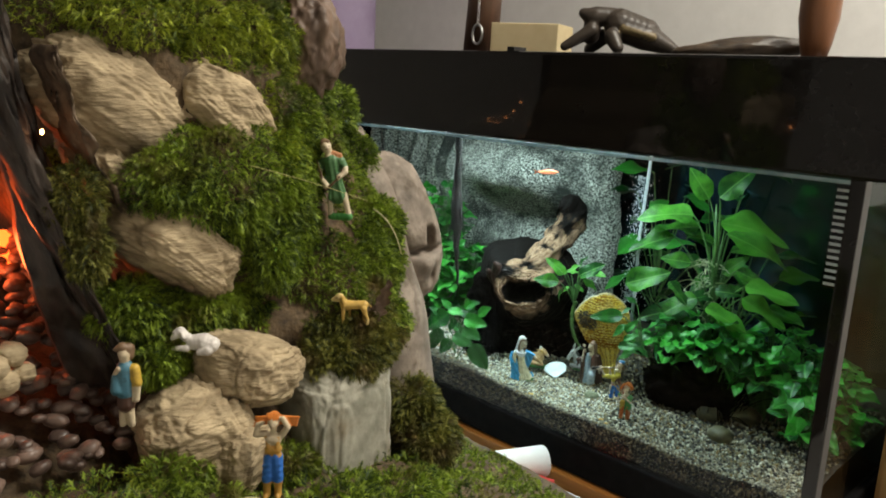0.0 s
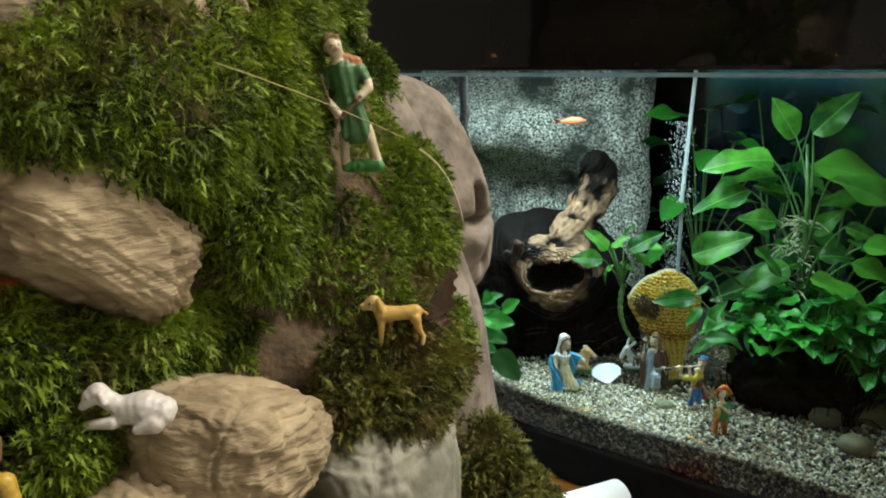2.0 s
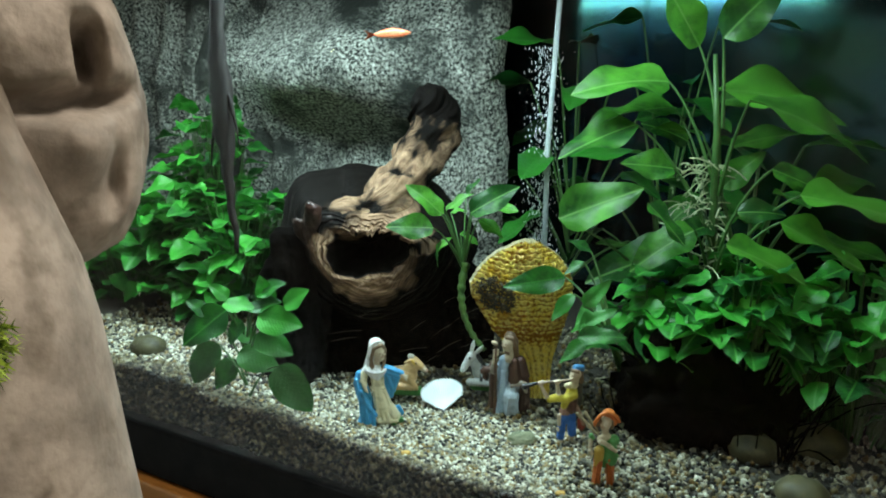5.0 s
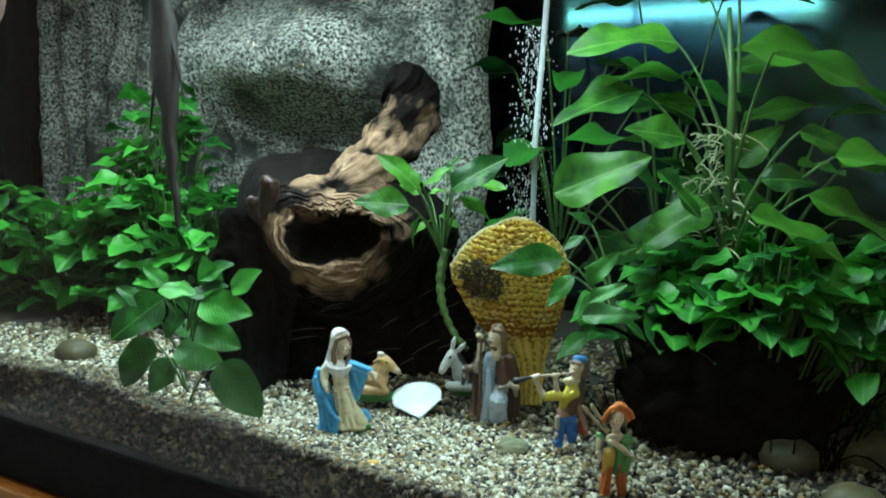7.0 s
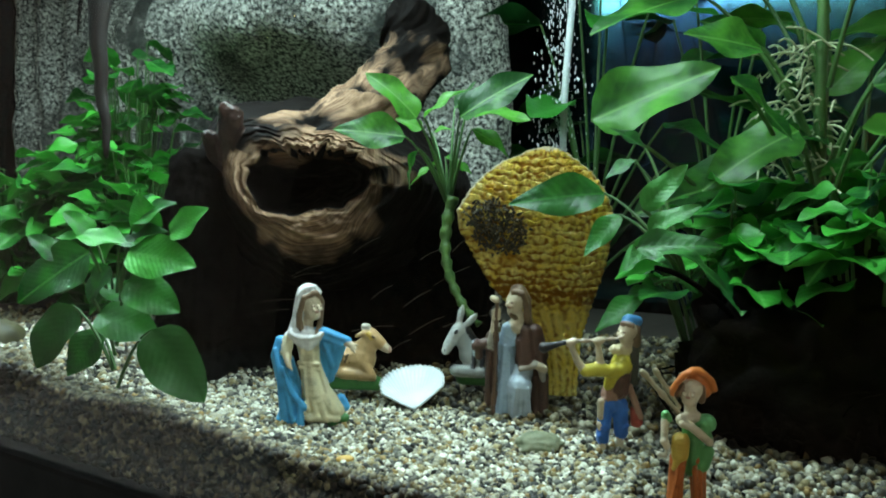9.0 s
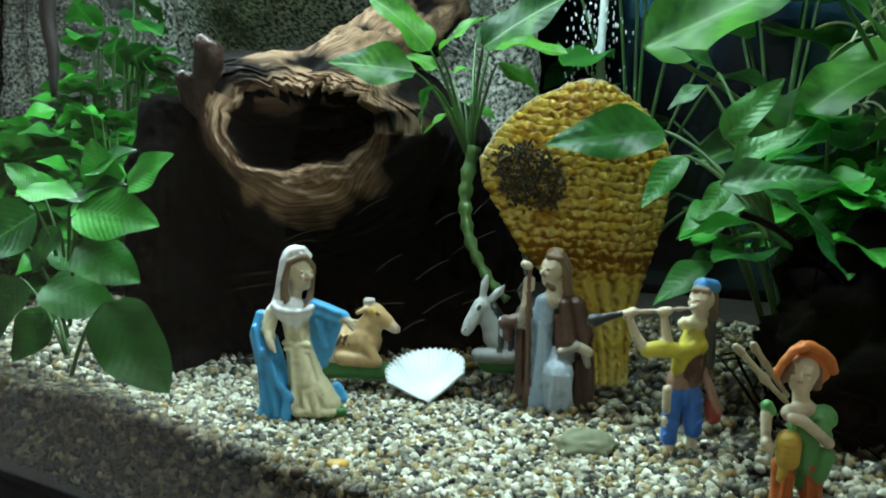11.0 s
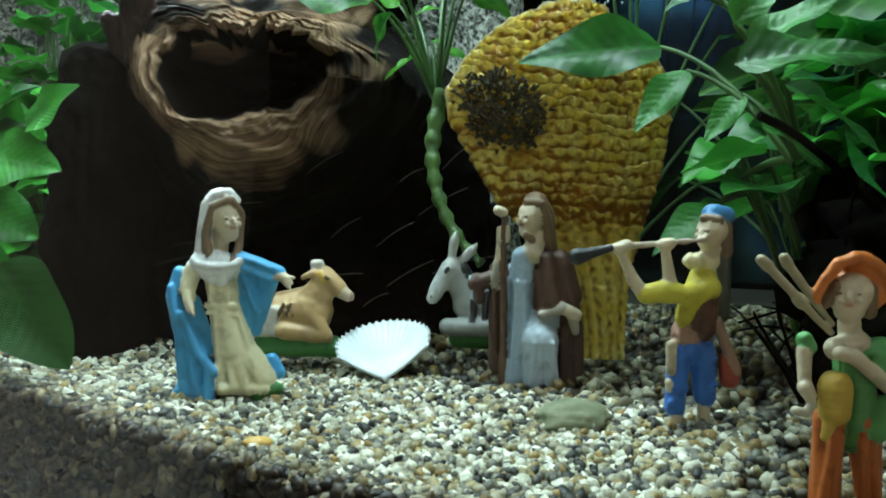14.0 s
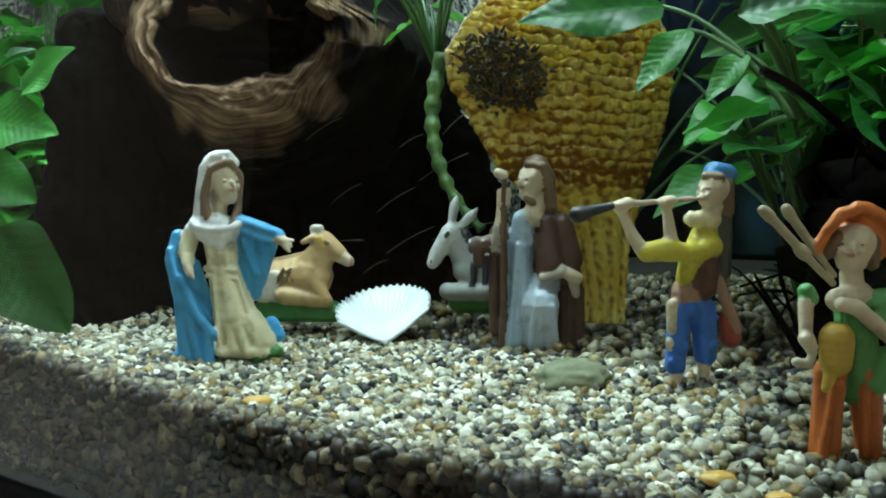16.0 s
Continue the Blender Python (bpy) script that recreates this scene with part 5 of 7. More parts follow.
c.make("statuette", {**FACE_COLS, "skin": (0.62, 0.38, 0.25), "green_tunic": (0.055, 0.15, 0.05), "green_dark": (0.03, 0.09, 0.035), "hair": (0.17, 0.07, 0.045), "scarf": (0.40, 0.17, 0.06), "wood": (0.17, 0.09, 0.05), "moss_green": (0.10, 0.15, 0.04)}, pose(-0.588, 0.4500, 1.110, 0, -5, 40) @ Matrix.Scale(1.22, 4), "standing shepherd statuette in a dark green tunic", "figurine", SHEPHERDS, folds=0.02)

c = Clay()
c.cone("dog_yellow", (-0.50, 0, 1.50), 0.44, (0.30, 0, 1.55), 0.36)
c.cone("dog_yellow", (0.30, 0, 1.55), 0.36, (1.0, 0.05, 1.60), 0.37)
c.cone("dog_yellow", (-0.60, 0, 1.6), 0.36, (-0.82, 0, 2.0), 0.30)
c.cone("dog_pale", (-0.95, -0.05, 2.10), 0.37, (-1.10, -0.08, 2.02), 0.32)
c.cone("dog_pale", (-1.15, -0.10, 1.97), 0.24, (-1.42, -0.13, 1.92), 0.19)
c.cone("dog_dark", (-1.58, -0.14, 1.98), 0.07)
c.cone("dog_dark", (-1.12, -0.40, 2.16), 0.055)
c.cone("dog_yellow", (-0.72, -0.30, 2.20), 0.15, (-0.62, -0.34, 1.85), 0.16)
c.cone("dog_yellow", (-0.60, -0.22, 1.2), 0.20, (-0.62, -0.25, 0.15), 0.12)
c.cone("dog_pale", (-0.66, -0.27, 0.1), 0.13, (-0.76, -0.29, 0.06), 0.10)
c.cone("dog_yellow", (-0.25, 0.18, 1.2), 0.20, (-0.15, 0.2, 0.3), 0.13)
c.cone("dog_yellow", (1.02, -0.18, 1.35), 0.28, (1.20, -0.2, 0.8), 0.16)
c.cone("dog_yellow", (1.20, -0.2, 0.8), 0.14, (1.40, -0.2, 0.45), 0.12)
c.cone("dog_pale", (1.40, -0.22, 0.45), 0.12, (1.35, -0.24, 0.1), 0.12)
c.cone("dog_yellow", (0.95, 0.2, 1.3), 0.22, (1.05, 0.2, 0.1), 0.13)
c.cone("dog_yellow", (1.15, 0.05, 1.80), 0.11, (1.60, 0.05, 1.45), 0.07)
c.make("dog_figurine", {"dog_yellow": (0.60, 0.39, 0.10), "dog_pale": (0.66, 0.50, 0.20), "dog_dark": (0.08, 0.05, 0.03)}, pose(-0.558, 0.446, 1.014, 0, 0, 42) @ Matrix.Scale(1.16, 4), "small standing yellow dog figurine", "figurine", SHEPHERDS, voxel=0.0006)

c = Clay()
c.cone("sheep_white", (-0.1, 0, 0.68), 0.58, (0.55, 0, 0.80), 0.70)
c.cone("sheep_white", (0.55, 0, 0.80), 0.70, (1.15, 0, 0.70), 0.62)
c.cone("sheep_white", (-0.45, -0.1, 0.85), 0.38, (-0.95, -0.15, 1.15), 0.36)
c.cone("sheep_white", (-1.15, -0.18, 1.28), 0.42, (-1.35, -0.25, 1.15), 0.34)
c.cone("sheep_white", (-1.40, -0.28, 1.05), 0.26, (-1.62, -0.34, 0.80), 0.17)
c.cone("sheep_white", (-0.95, -0.52, 1.35), 0.13, (-0.78, -0.55, 1.08), 0.13)
c.cone("sheep_white", (-0.5, -0.42, 0.30), 0.26, (-1.45, -0.45, 0.12), 0.17)
c.cone("sheep_white", (1.0, -0.42, 0.45), 0.42, (0.45, -0.62, 0.22), 0.20)
c.cone("sheep_eye", (-1.38, -0.58, 1.22), 0.05)
c.cone("sheep_eye", (-0.62, -0.40, 0.95), 0.06, (-0.50, -0.45, 0.72), 0.05)
c.make("sheep_figurine", {"sheep_white": (0.74, 0.70, 0.66), "sheep_eye": (0.30, 0.30, 0.33)}, pose(-0.580, 0.301, 1.010, 0, 6, 40) @ Matrix.Scale(1.18, 4), "small lying white sheep figurine", "figurine", SHEPHERDS, voxel=0.0006)

c = Clay()
for x, d in ((-0.38, -0.12), (0.32, 0.0)):
    c.cone("gold_boots", (x * 1.15, d - 0.28, 0.10), 0.20, (x, d, 0.22), 0.26)
    c.cone("gold_boots", (x, d, 0.22), 0.25, (x, d, 1.15), 0.27)
    c.cone("gold_boots", (x, d, 1.12), 0.34, (x, d, 1.18), 0.34)
    c.cone("blue_trousers", (x, d, 1.3), 0.36, (x * 0.62, 0, 2.9), 0.44)
    for k in range(3):
        c.cone("blue_trousers", (x - 0.25, d - 0.28, 1.5 + 0.42 * k), 0.07, (x + 0.22, d - 0.30, 1.62 + 0.42 * k), 0.07)
c.cone("gold_boots", (-0.35, -0.10, 3.05), 0.26, (0.35, -0.10, 3.05), 0.26)
c.cone("gold_boots", (-0.22, -0.10, 3.4), 0.36, (0.22, -0.10, 3.5), 0.36)
c.cone("gold_boots", (-0.30, -0.30, 3.7), 0.16, (-0.38, -0.22, 4.3), 0.12)
c.cone("gold_boots", (0.30, -0.30, 3.7), 0.16, (0.38, -0.22, 4.3), 0.12)
c.cone("skin", (-0.20, -0.05, 4.15), 0.38, (0.20, -0.05, 4.15), 0.38)
c.cone("skin", (-0.55, 0.0, 4.45), 0.25, (-1.15, -0.10, 4.35), 0.21)
c.cone("skin", (-1.15, -0.10, 4.35), 0.20, (-1.00, -0.15, 5.05), 0.17)
c.cone("skin", (-1.00, -0.15, 5.05), 0.15, (-0.70, -0.20, 5.25), 0.15)
c.cone("skin", (0.55, 0.0, 4.45), 0.25, (0.95, -0.10, 5.05), 0.20)
c.cone("skin", (0.95, -0.10, 5.05), 0.19, (0.62, -0.15, 5.65), 0.17)
c.cone("skin", (0.0, -0.05, 4.5), 0.22, (0.02, -0.15, 5.0), 0.22)
c.cone("skin", (0.02, -0.20, 5.35), 0.38, (0.02, -0.24, 5.12), 0.28)
features(c, 0.02, -0.20, 5.30, 0.38, 5)
c.cone("orange_hair", (0.02, 0.05, 5.62), 0.42, (0.02, 0.15, 5.3), 0.42)
for x in (-0.28, -0.10, 0.10, 0.28):
    c.cone("orange_hair", (x, -0.34, 5.66), 0.11, (x * 1.3, -0.18, 5.95), 0.08)
for k in range(4):
    c.cone("orange_hair", (-0.40, 0.1, 5.55 - 0.12 * k), 0.14, (-1.25 - 0.05 * k, 0.1, 5.50 - 0.22 * k), 0.07)
    c.cone("orange_hair", (0.45, 0.1, 5.62 - 0.12 * k), 0.15, (1.62 - 0.05 * k, 0.1, 5.72 - 0.20 * k), 0.09)
c.make("statuette", {**FACE_COLS, "gold_boots": (0.55, 0.30, 0.06), "blue_trousers": (0.03, 0.12, 0.42), "skin": (0.60, 0.36, 0.25), "orange_hair": (0.65, 0.20, 0.03)}, pose(-0.500, 0.325, 0.905, 0, 0, 42) @ Matrix.Scale(1.22, 4), "standing statuette with orange hair and blue trousers", "figurine", SHEPHERDS)

c = Clay()
c.cone("skin", (-0.25, 0, 0.05), 0.26, (-0.2, 0, 1.3), 0.3)
c.cone("skin", (0.35, 0, 0.05), 0.26, (0.25, 0, 1.3), 0.3)
c.cone("brown", (0, 0, 1.5), 0.62, (0, 0, 2.3), 0.56)
c.cone("teal", (0, 0, 2.3), 0.62, (0, 0, 4.0), 0.58)
c.cone("teal", (-0.4, -0.4, 2.6), 0.45, (-0.5, -0.3, 3.4), 0.3)
c.cone("ochre", (0.65, 0, 4.0), 0.36, (0.85, -0.1, 3.1), 0.34)
c.cone("skin", (0.85, -0.1, 3.0), 0.26, (0.75, -0.1, 1.9), 0.24)
c.cone("skin", (0.0, 0, 4.4), 0.3, (0, -0.1, 5.0), 0.42)
c.cone("hair", (0.2, 0.15, 5.3), 0.42, (0.25, 0.2, 4.8), 0.3)
c.cone("hair", (-0.1, -0.1, 5.45), 0.36, (-0.55, -0.3, 5.3), 0.14)
c.cone("skin", (-0.5, -0.3, 3.7), 0.2, (-0.2, -0.5, 4.1), 0.18)
c.make("statuette", {"skin": (0.58, 0.40, 0.26), "brown": (0.16, 0.08, 0.06), "teal": (0.06, 0.18, 0.25), "ochre": (0.50, 0.25, 0.05), "hair": (0.12, 0.08, 0.06), "wood": (0.3, 0.2, 0.12)}, pose(-0.572, 0.2385, 0.966, 0, 0, 42) @ Matrix.Scale(1.16, 4), "standing shepherd statuette in a blue vest", "figurine", SHEPHERDS)

# ---- the fan shell, dish and driftwood in the tank ----


FAN_EDGE = [(0.0, 0.0015, 0.0185), (0.012, 0.000, 0.0185), (0.030, -0.006, 0.0190), (0.045, -0.019, 0.0225), (0.056, -0.031, 0.0255), (0.070, -0.040, 0.0290), (0.084, -0.0490, 0.0310), (0.094, -0.0510, 0.0320), (0.104, -0.0460, 0.0290), (0.114, -0.0380, 0.0225), (0.121, -0.0290, 0.0150), (0.1262, -0.0170, 0.0060), (0.1290, -0.0080, -0.0020)]


def fan_edges(z):
    """The fan's two edges at a height, by straight steps."""
    for (z0, l0, r0), (z1, l1, r1) in zip(FAN_EDGE, FAN_EDGE[1:]):
        if z <= z1:
            k = (z - z0) / (z1 - z0)
            return l0 + (l1 - l0) * k, r0 + (r1 - r0) * k
    return FAN_EDGE[-1][1:]


def fan_shell():
    """A golden fan on a fluted foot: lapped rows of small scales in flat arcs; 'pit' marks the hollows under them, 'tip' the pale rim."""
    bm = bmesh.new()
    pit, tip = bm.verts.layers.float.new("pit"), bm.verts.layers.float.new("tip")
    rows, cols = 330, 190
    top = FAN_EDGE[-1][0]
    g = []
    for j in range(rows + 1):
        v = j / rows
        z = top * v
        lo, hi = fan_edges(z)
        line = []
        for i in range(cols + 1):
            u = 2 * i / cols - 1
            x = (lo + hi) / 2 + (hi - lo) / 2 * u
            w = (hi - lo) / 2
            y = -0.30 * w * (1 - u * u) - 0.004 * v
            cx = x - 0.008 + 0.12 * z
            n1 = noise.noise(Vector((x * 55, z * 55, 0)))
            arc = z - 56.0 * max(0.0, z - 0.03) * cx * cx + 0.0022 * n1 + 0.0019 * noise.noise(Vector((x * 260, z * 260, 4)))
            gap = 0.0041
            row = math.floor(arc / gap)
            f = arc / gap - row
            lap = f ** 0.7 if f < 0.82 else (1 - f) / 0.18
            step = 0.0036 * (1 + 0.25 * noise.noise(Vector((row * 3.1, 2, 0))))
            q = x / step + 0.5 * (row % 2) + 0.5 * noise.noise(Vector((x * 120, row * 1.7, 5)))
            cell = abs(math.sin(q * math.pi)) ** 0.6
            upper = min(1.0, max(0.0, (z - 0.075) / 0.03))
            amp = min(1.0, max(0.0, (z - 0.040 - 0.006 * n1) * 90))
            h = lap * (0.45 + 0.55 * cell * (0.5 + 0.5 * upper))
            h *= 0.62 + 0.80 * noise.noise(Vector((x * 340, z * 340, 9))) + 0.85 * abs(noise.noise(Vector((x * 620, z * 760, 14))))
            fine = noise.noise(Vector((x * 420, z * 420, 3)))
            flute = math.sin(u * 17 + 2.2 * noise.noise(Vector((x * 90, z * 14, 0))))
            y -= amp * (0.0021 + 0.0015 * upper) * h + 0.0007 * fine + (1 - amp) * 0.0006 * flute
            band = 0.45 * math.exp(-((z - 0.052) / 0.006) ** 2) + 0.3 * max(0.0, n1 + noise.noise(Vector((x * 40 + 9, z * 60, 1))))
            dark = (1.0 - 1.75 * h + 0.9 * band) * amp + (1 - amp) * (0.35 - 0.25 * flute)
            vert = bm.verts.new((x + 0.0008 * fine * (abs(u) > 0.95), y, z + (0.0010 * math.sin(u * 31 + fine) if v > 0.97 else 0)))
            vert[pit] = dark + 0.55 * fine
            rim = max(0.0, (z - 0.080) / 0.02) * max(0.0, 1 - (1 - abs(u)) * w / 0.0014) if z < top - 0.0012 else 1.0
            vert[tip] = min(1.0, rim)
            line.append(vert)
        g.append(line)
    for a, b in zip(g, g[1:]):
        for i in range(cols):
            bm.faces.new((a[i], a[i + 1], b[i + 1], b[i]))
    ret = bmesh.ops.extrude_face_region(bm, geom=bm.faces[:])
    for v in ret["geom"]:
        if isinstance(v, bmesh.types.BMVert):
            v.co.y = 0.55 * v.co.y + 0.006
    bmesh.ops.recalc_face_normals(bm, faces=bm.faces[:])
    return bm


def over(m, attribute, colour, lo, hi):
    """Lays a second colour over a material where a mesh attribute rises from lo to hi."""
    nt = m.node_tree
    at, mr, mx = nt.nodes.new("ShaderNodeAttribute"), nt.nodes.new("ShaderNodeMapRange"), nt.nodes.new("ShaderNodeMix")
    at.attribute_name, mx.data_type = attribute, "RGBA"
    mr.inputs["From Min"].default_value, mr.inputs["From Max"].default_value = lo, hi
    nt.links.new(at.outputs["Fac"], mr.inputs["Value"])
    nt.links.new(mr.outputs[0], mx.inputs["Factor"])
    nt.links.new(nt.nodes["Principled BSDF"].inputs["Base Color"].links[0].from_socket, mx.inputs["A"])
    mx.inputs["B"].default_value = (*colour, 1)
    for n in list(nt.nodes):
        if n.bl_idname in ("ShaderNodeBsdfPrincipled", "ShaderNodeBsdfTranslucent"):
            nt.links.new(mx.outputs["Result"], n.inputs["Base Color" if n.bl_idname == "ShaderNodeBsdfPrincipled" else "Color"])
    return m


M_FAN = over(mat("golden_scaled_shell", (0.90, 0.64, 0.05), (1.0, 0.88, 0.30), rough=0.16, scale=90, bump=0.8, bscale=700, stain=(0.60, 0.32, 0.03), stain_scale=40, stain_cut=0.62, through_light=0.45, pits=(0.34, 0.150, 0.014)), "tip", (0.84, 0.78, 0.52), 0.2, 0.9)
fan = holder("fan_shell", pose(-0.6245, 0.9840, 0.8135, -4, 2, 35), "golden ribbed fan shell standing on the gravel", "shell")
part("fan", fan_shell(), M_FAN, fan)
algae = bmesh.new()
r2 = random.Random(4)
for k in range(520):
    a, r = r2.random() * 6.283, math.sqrt(r2.random()) * r2.uniform(0.8, 1.12)
    x, z = -0.0315 + 0.0150 * r * math.cos(a) + 0.003 * r * math.sin(a), 0.0865 + 0.0125 * r * math.sin(a) - 0.0060 * r * math.cos(a)
    lo, hi = fan_edges(z)
    x = max(x, lo + 0.0015)
    u = (2 * x - lo - hi) / (hi - lo)
    p = Vector((x, -0.30 * (hi - lo) / 2 * (1 - u * u) - 0.0040, z))
    tube(algae, [p, p + Vector((r2.uniform(-2, 2), -r2.uniform(0.6, 2.6), r2.uniform(-2, 2))) * 0.001], [0.0009, 0.0003], 4, False)
part("algae", algae, mat("brown_algae", (0.035, 0.03, 0.014), (0.10, 0.08, 0.035), rough=0.9, scale=200), fan, "dark brown tuft of algae")


def dish():
    """A white scallop valve lying open as a cradle."""
    bm = bmesh.new()
    n, m = 72, 14
    hub = bm.verts.new((0, -0.0165, -0.0022))
    rings = []
    for j in range(1, m + 1):
        f = j / m
        line = []
        for i in range(n + 1):
            a = math.pi * (-0.10 + 1.20 * i / n)
            rib = 0.5 + 0.5 * math.cos(i / n * 2 * math.pi * 24)
            r = 0.0175 * f * (1 + 0.05 * rib * f ** 6)
            x, y = 1.12 * r * math.cos(a), -0.0165 + 0.0165 * f + 1.0 * r * math.sin(a) * 1.0
            z = 0.0105 * f ** 2 * (0.5 + 0.5 * math.sin(a)) + 0.0013 * rib * f + 0.004 * (1 - abs(math.sin(a))) * f
            line.append(bm.verts.new((x, y, z)))
        rings.append(line)
    for i in range(n):
        bm.faces.new((hub, rings[0][i], rings[0][i + 1]))
    for a, b in zip(rings, rings[1:]):
        for i in range(n):
            bm.faces.new((a[i], b[i], b[i + 1], a[i + 1]))
    bmesh.ops.recalc_face_normals(bm, faces=bm.faces[:])
    ret = bmesh.ops.extrude_face_region(bm, geom=bm.faces[:])
    for v in ret["geom"]:
        if isinstance(v, bmesh.types.BMVert):
            v.co.z -= 0.0016
    bmesh.ops.recalc_face_normals(bm, faces=bm.faces[:])
    return bm


thing("scallop_shell", dish(), mat("white_shell", (0.50, 0.56, 0.58), (0.64, 0.68, 0.68), rough=0.35, scale=60, bump=0.05, stain=(0.6, 0.55, 0.45), stain_scale=90, stain_cut=0.72), "open white scallop shell used as a crib", "shell", m=pose(-0.682, 0.948, 0.8115, 15, -9, FACE) @ Matrix.Scale(0.84, 4))


LOG_MOUTH = Vector((-0.755, 0.945, 0.924))
LOG_ACROSS, LOG_INWARD = Vector((0.848, 0.530, 0)), Vector((-0.530, 0.848, 0))


def log_at(a, d, z):
    return LOG_MOUTH + LOG_ACROSS * a + LOG_INWARD * d + Vector((0, 0, z))


def ring_table(table, angle):
    """A radius at an angle from twelve radii, one every thirty degrees, eased between them."""
    k = (angle / (math.pi / 6)) % 12
    i, f = int(k) % 12, k - int(k)
    f = f * f * (3 - 2 * f)
    return table[i] * (1 - f) + table[(i + 1) % 12] * f


def wood_grain(name, c1, c2, dark):
    """Weathered wood whose fibres follow the mesh attribute 'along'; 'pit' turns it near-black, for dark wood and for
    painted shade.
    """
    m = bpy.data.materials.new(name)
    m.use_nodes = True
    nt = m.node_tree
    L = nt.links.new
    b = nt.nodes["Principled BSDF"]
    b.inputs["Roughness"].default_value, b.inputs["Specular IOR Level"].default_value = 0.75, 0.08
    at = {}
    for key in ("along", "around", "pit"):
        at[key] = nt.nodes.new("ShaderNodeAttribute")
        at[key].attribute_name = key
    tones = []
    for sx, sy, detail in ((28.0, 620.0, 5.0), (55.0, 2100.0, 3.0), (14.0, 90.0, 3.0)):
        cv = nt.nodes.new("ShaderNodeCombineXYZ")
        for key, k, axis in (("along", sx, "X"), ("around", sy, "Y")):
            mu = nt.nodes.new("ShaderNodeMath")
            mu.operation = "MULTIPLY"
            mu.inputs[1].default_value = k
            L(at[key].outputs["Fac"], mu.inputs[0])
            L(mu.outputs[0], cv.inputs[axis])
        n = node(nt, "ShaderNodeTexNoise", Scale=1.0, Detail=detail, Roughness=0.6)
        L(cv.outputs[0], n.inputs["Vector"])
        tones.append(n.outputs["Fac"])
    mean = nt.nodes.new("ShaderNodeMix")
    mean.inputs["Factor"].default_value = 0.45
    L(tones[0], mean.inputs["A"])
    L(tones[1], mean.inputs["B"])
    ramp = nt.nodes.new("ShaderNodeValToRGB")
    ramp.color_ramp.elements[0].position, ramp.color_ramp.elements[1].position = 0.36, 0.64
    ramp.color_ramp.elements[0].color, ramp.color_ramp.elements[1].color = (*c1, 1), (*c2, 1)
    L(mean.outputs["Result"], ramp.inputs["Fac"])
    ad = nt.nodes.new("ShaderNodeMath")
    ad.operation = "MULTIPLY_ADD"
    ad.inputs[1].default_value = 0.9
    L(tones[2], ad.inputs[0])
    L(at["pit"].outputs["Fac"], ad.inputs[2])
    mr = nt.nodes.new("ShaderNodeMapRange")
    mr.inputs["From Min"].default_value, mr.inputs["From Max"].default_value = 0.62, 1.15
    L(ad.outputs[0], mr.inputs["Value"])
    mx = nt.nodes.new("ShaderNodeMix")
    mx.data_type = "RGBA"
    L(mr.outputs[0], mx.inputs["Factor"])
    L(ramp.outputs["Color"], mx.inputs["A"])
    mx.inputs["B"].default_value = (*dark, 1)
    L(mx.outputs["Result"], b.inputs["Base Color"])
    bp = node(nt, "ShaderNodeBump", Strength=0.55, Distance=0.0012)
    L(mean.outputs["Result"], bp.inputs["Height"])
    L(bp.outputs["Normal"], b.inputs["Normal"])
    return m


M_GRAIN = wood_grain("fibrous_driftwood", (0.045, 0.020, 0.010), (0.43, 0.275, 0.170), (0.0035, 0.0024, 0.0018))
LIP = (0.0335, 0.029, 0.0205, 0.0150, 0.0195, 0.030, 0.0345, 0.031, 0.022, 0.0165, 0.0175, 0.023)
COLLAR = (0.066, 0.046, 0.034, 0.030, 0.040, 0.062, 0.053, 0.046, 0.046, 0.052, 0.052, 0.058)


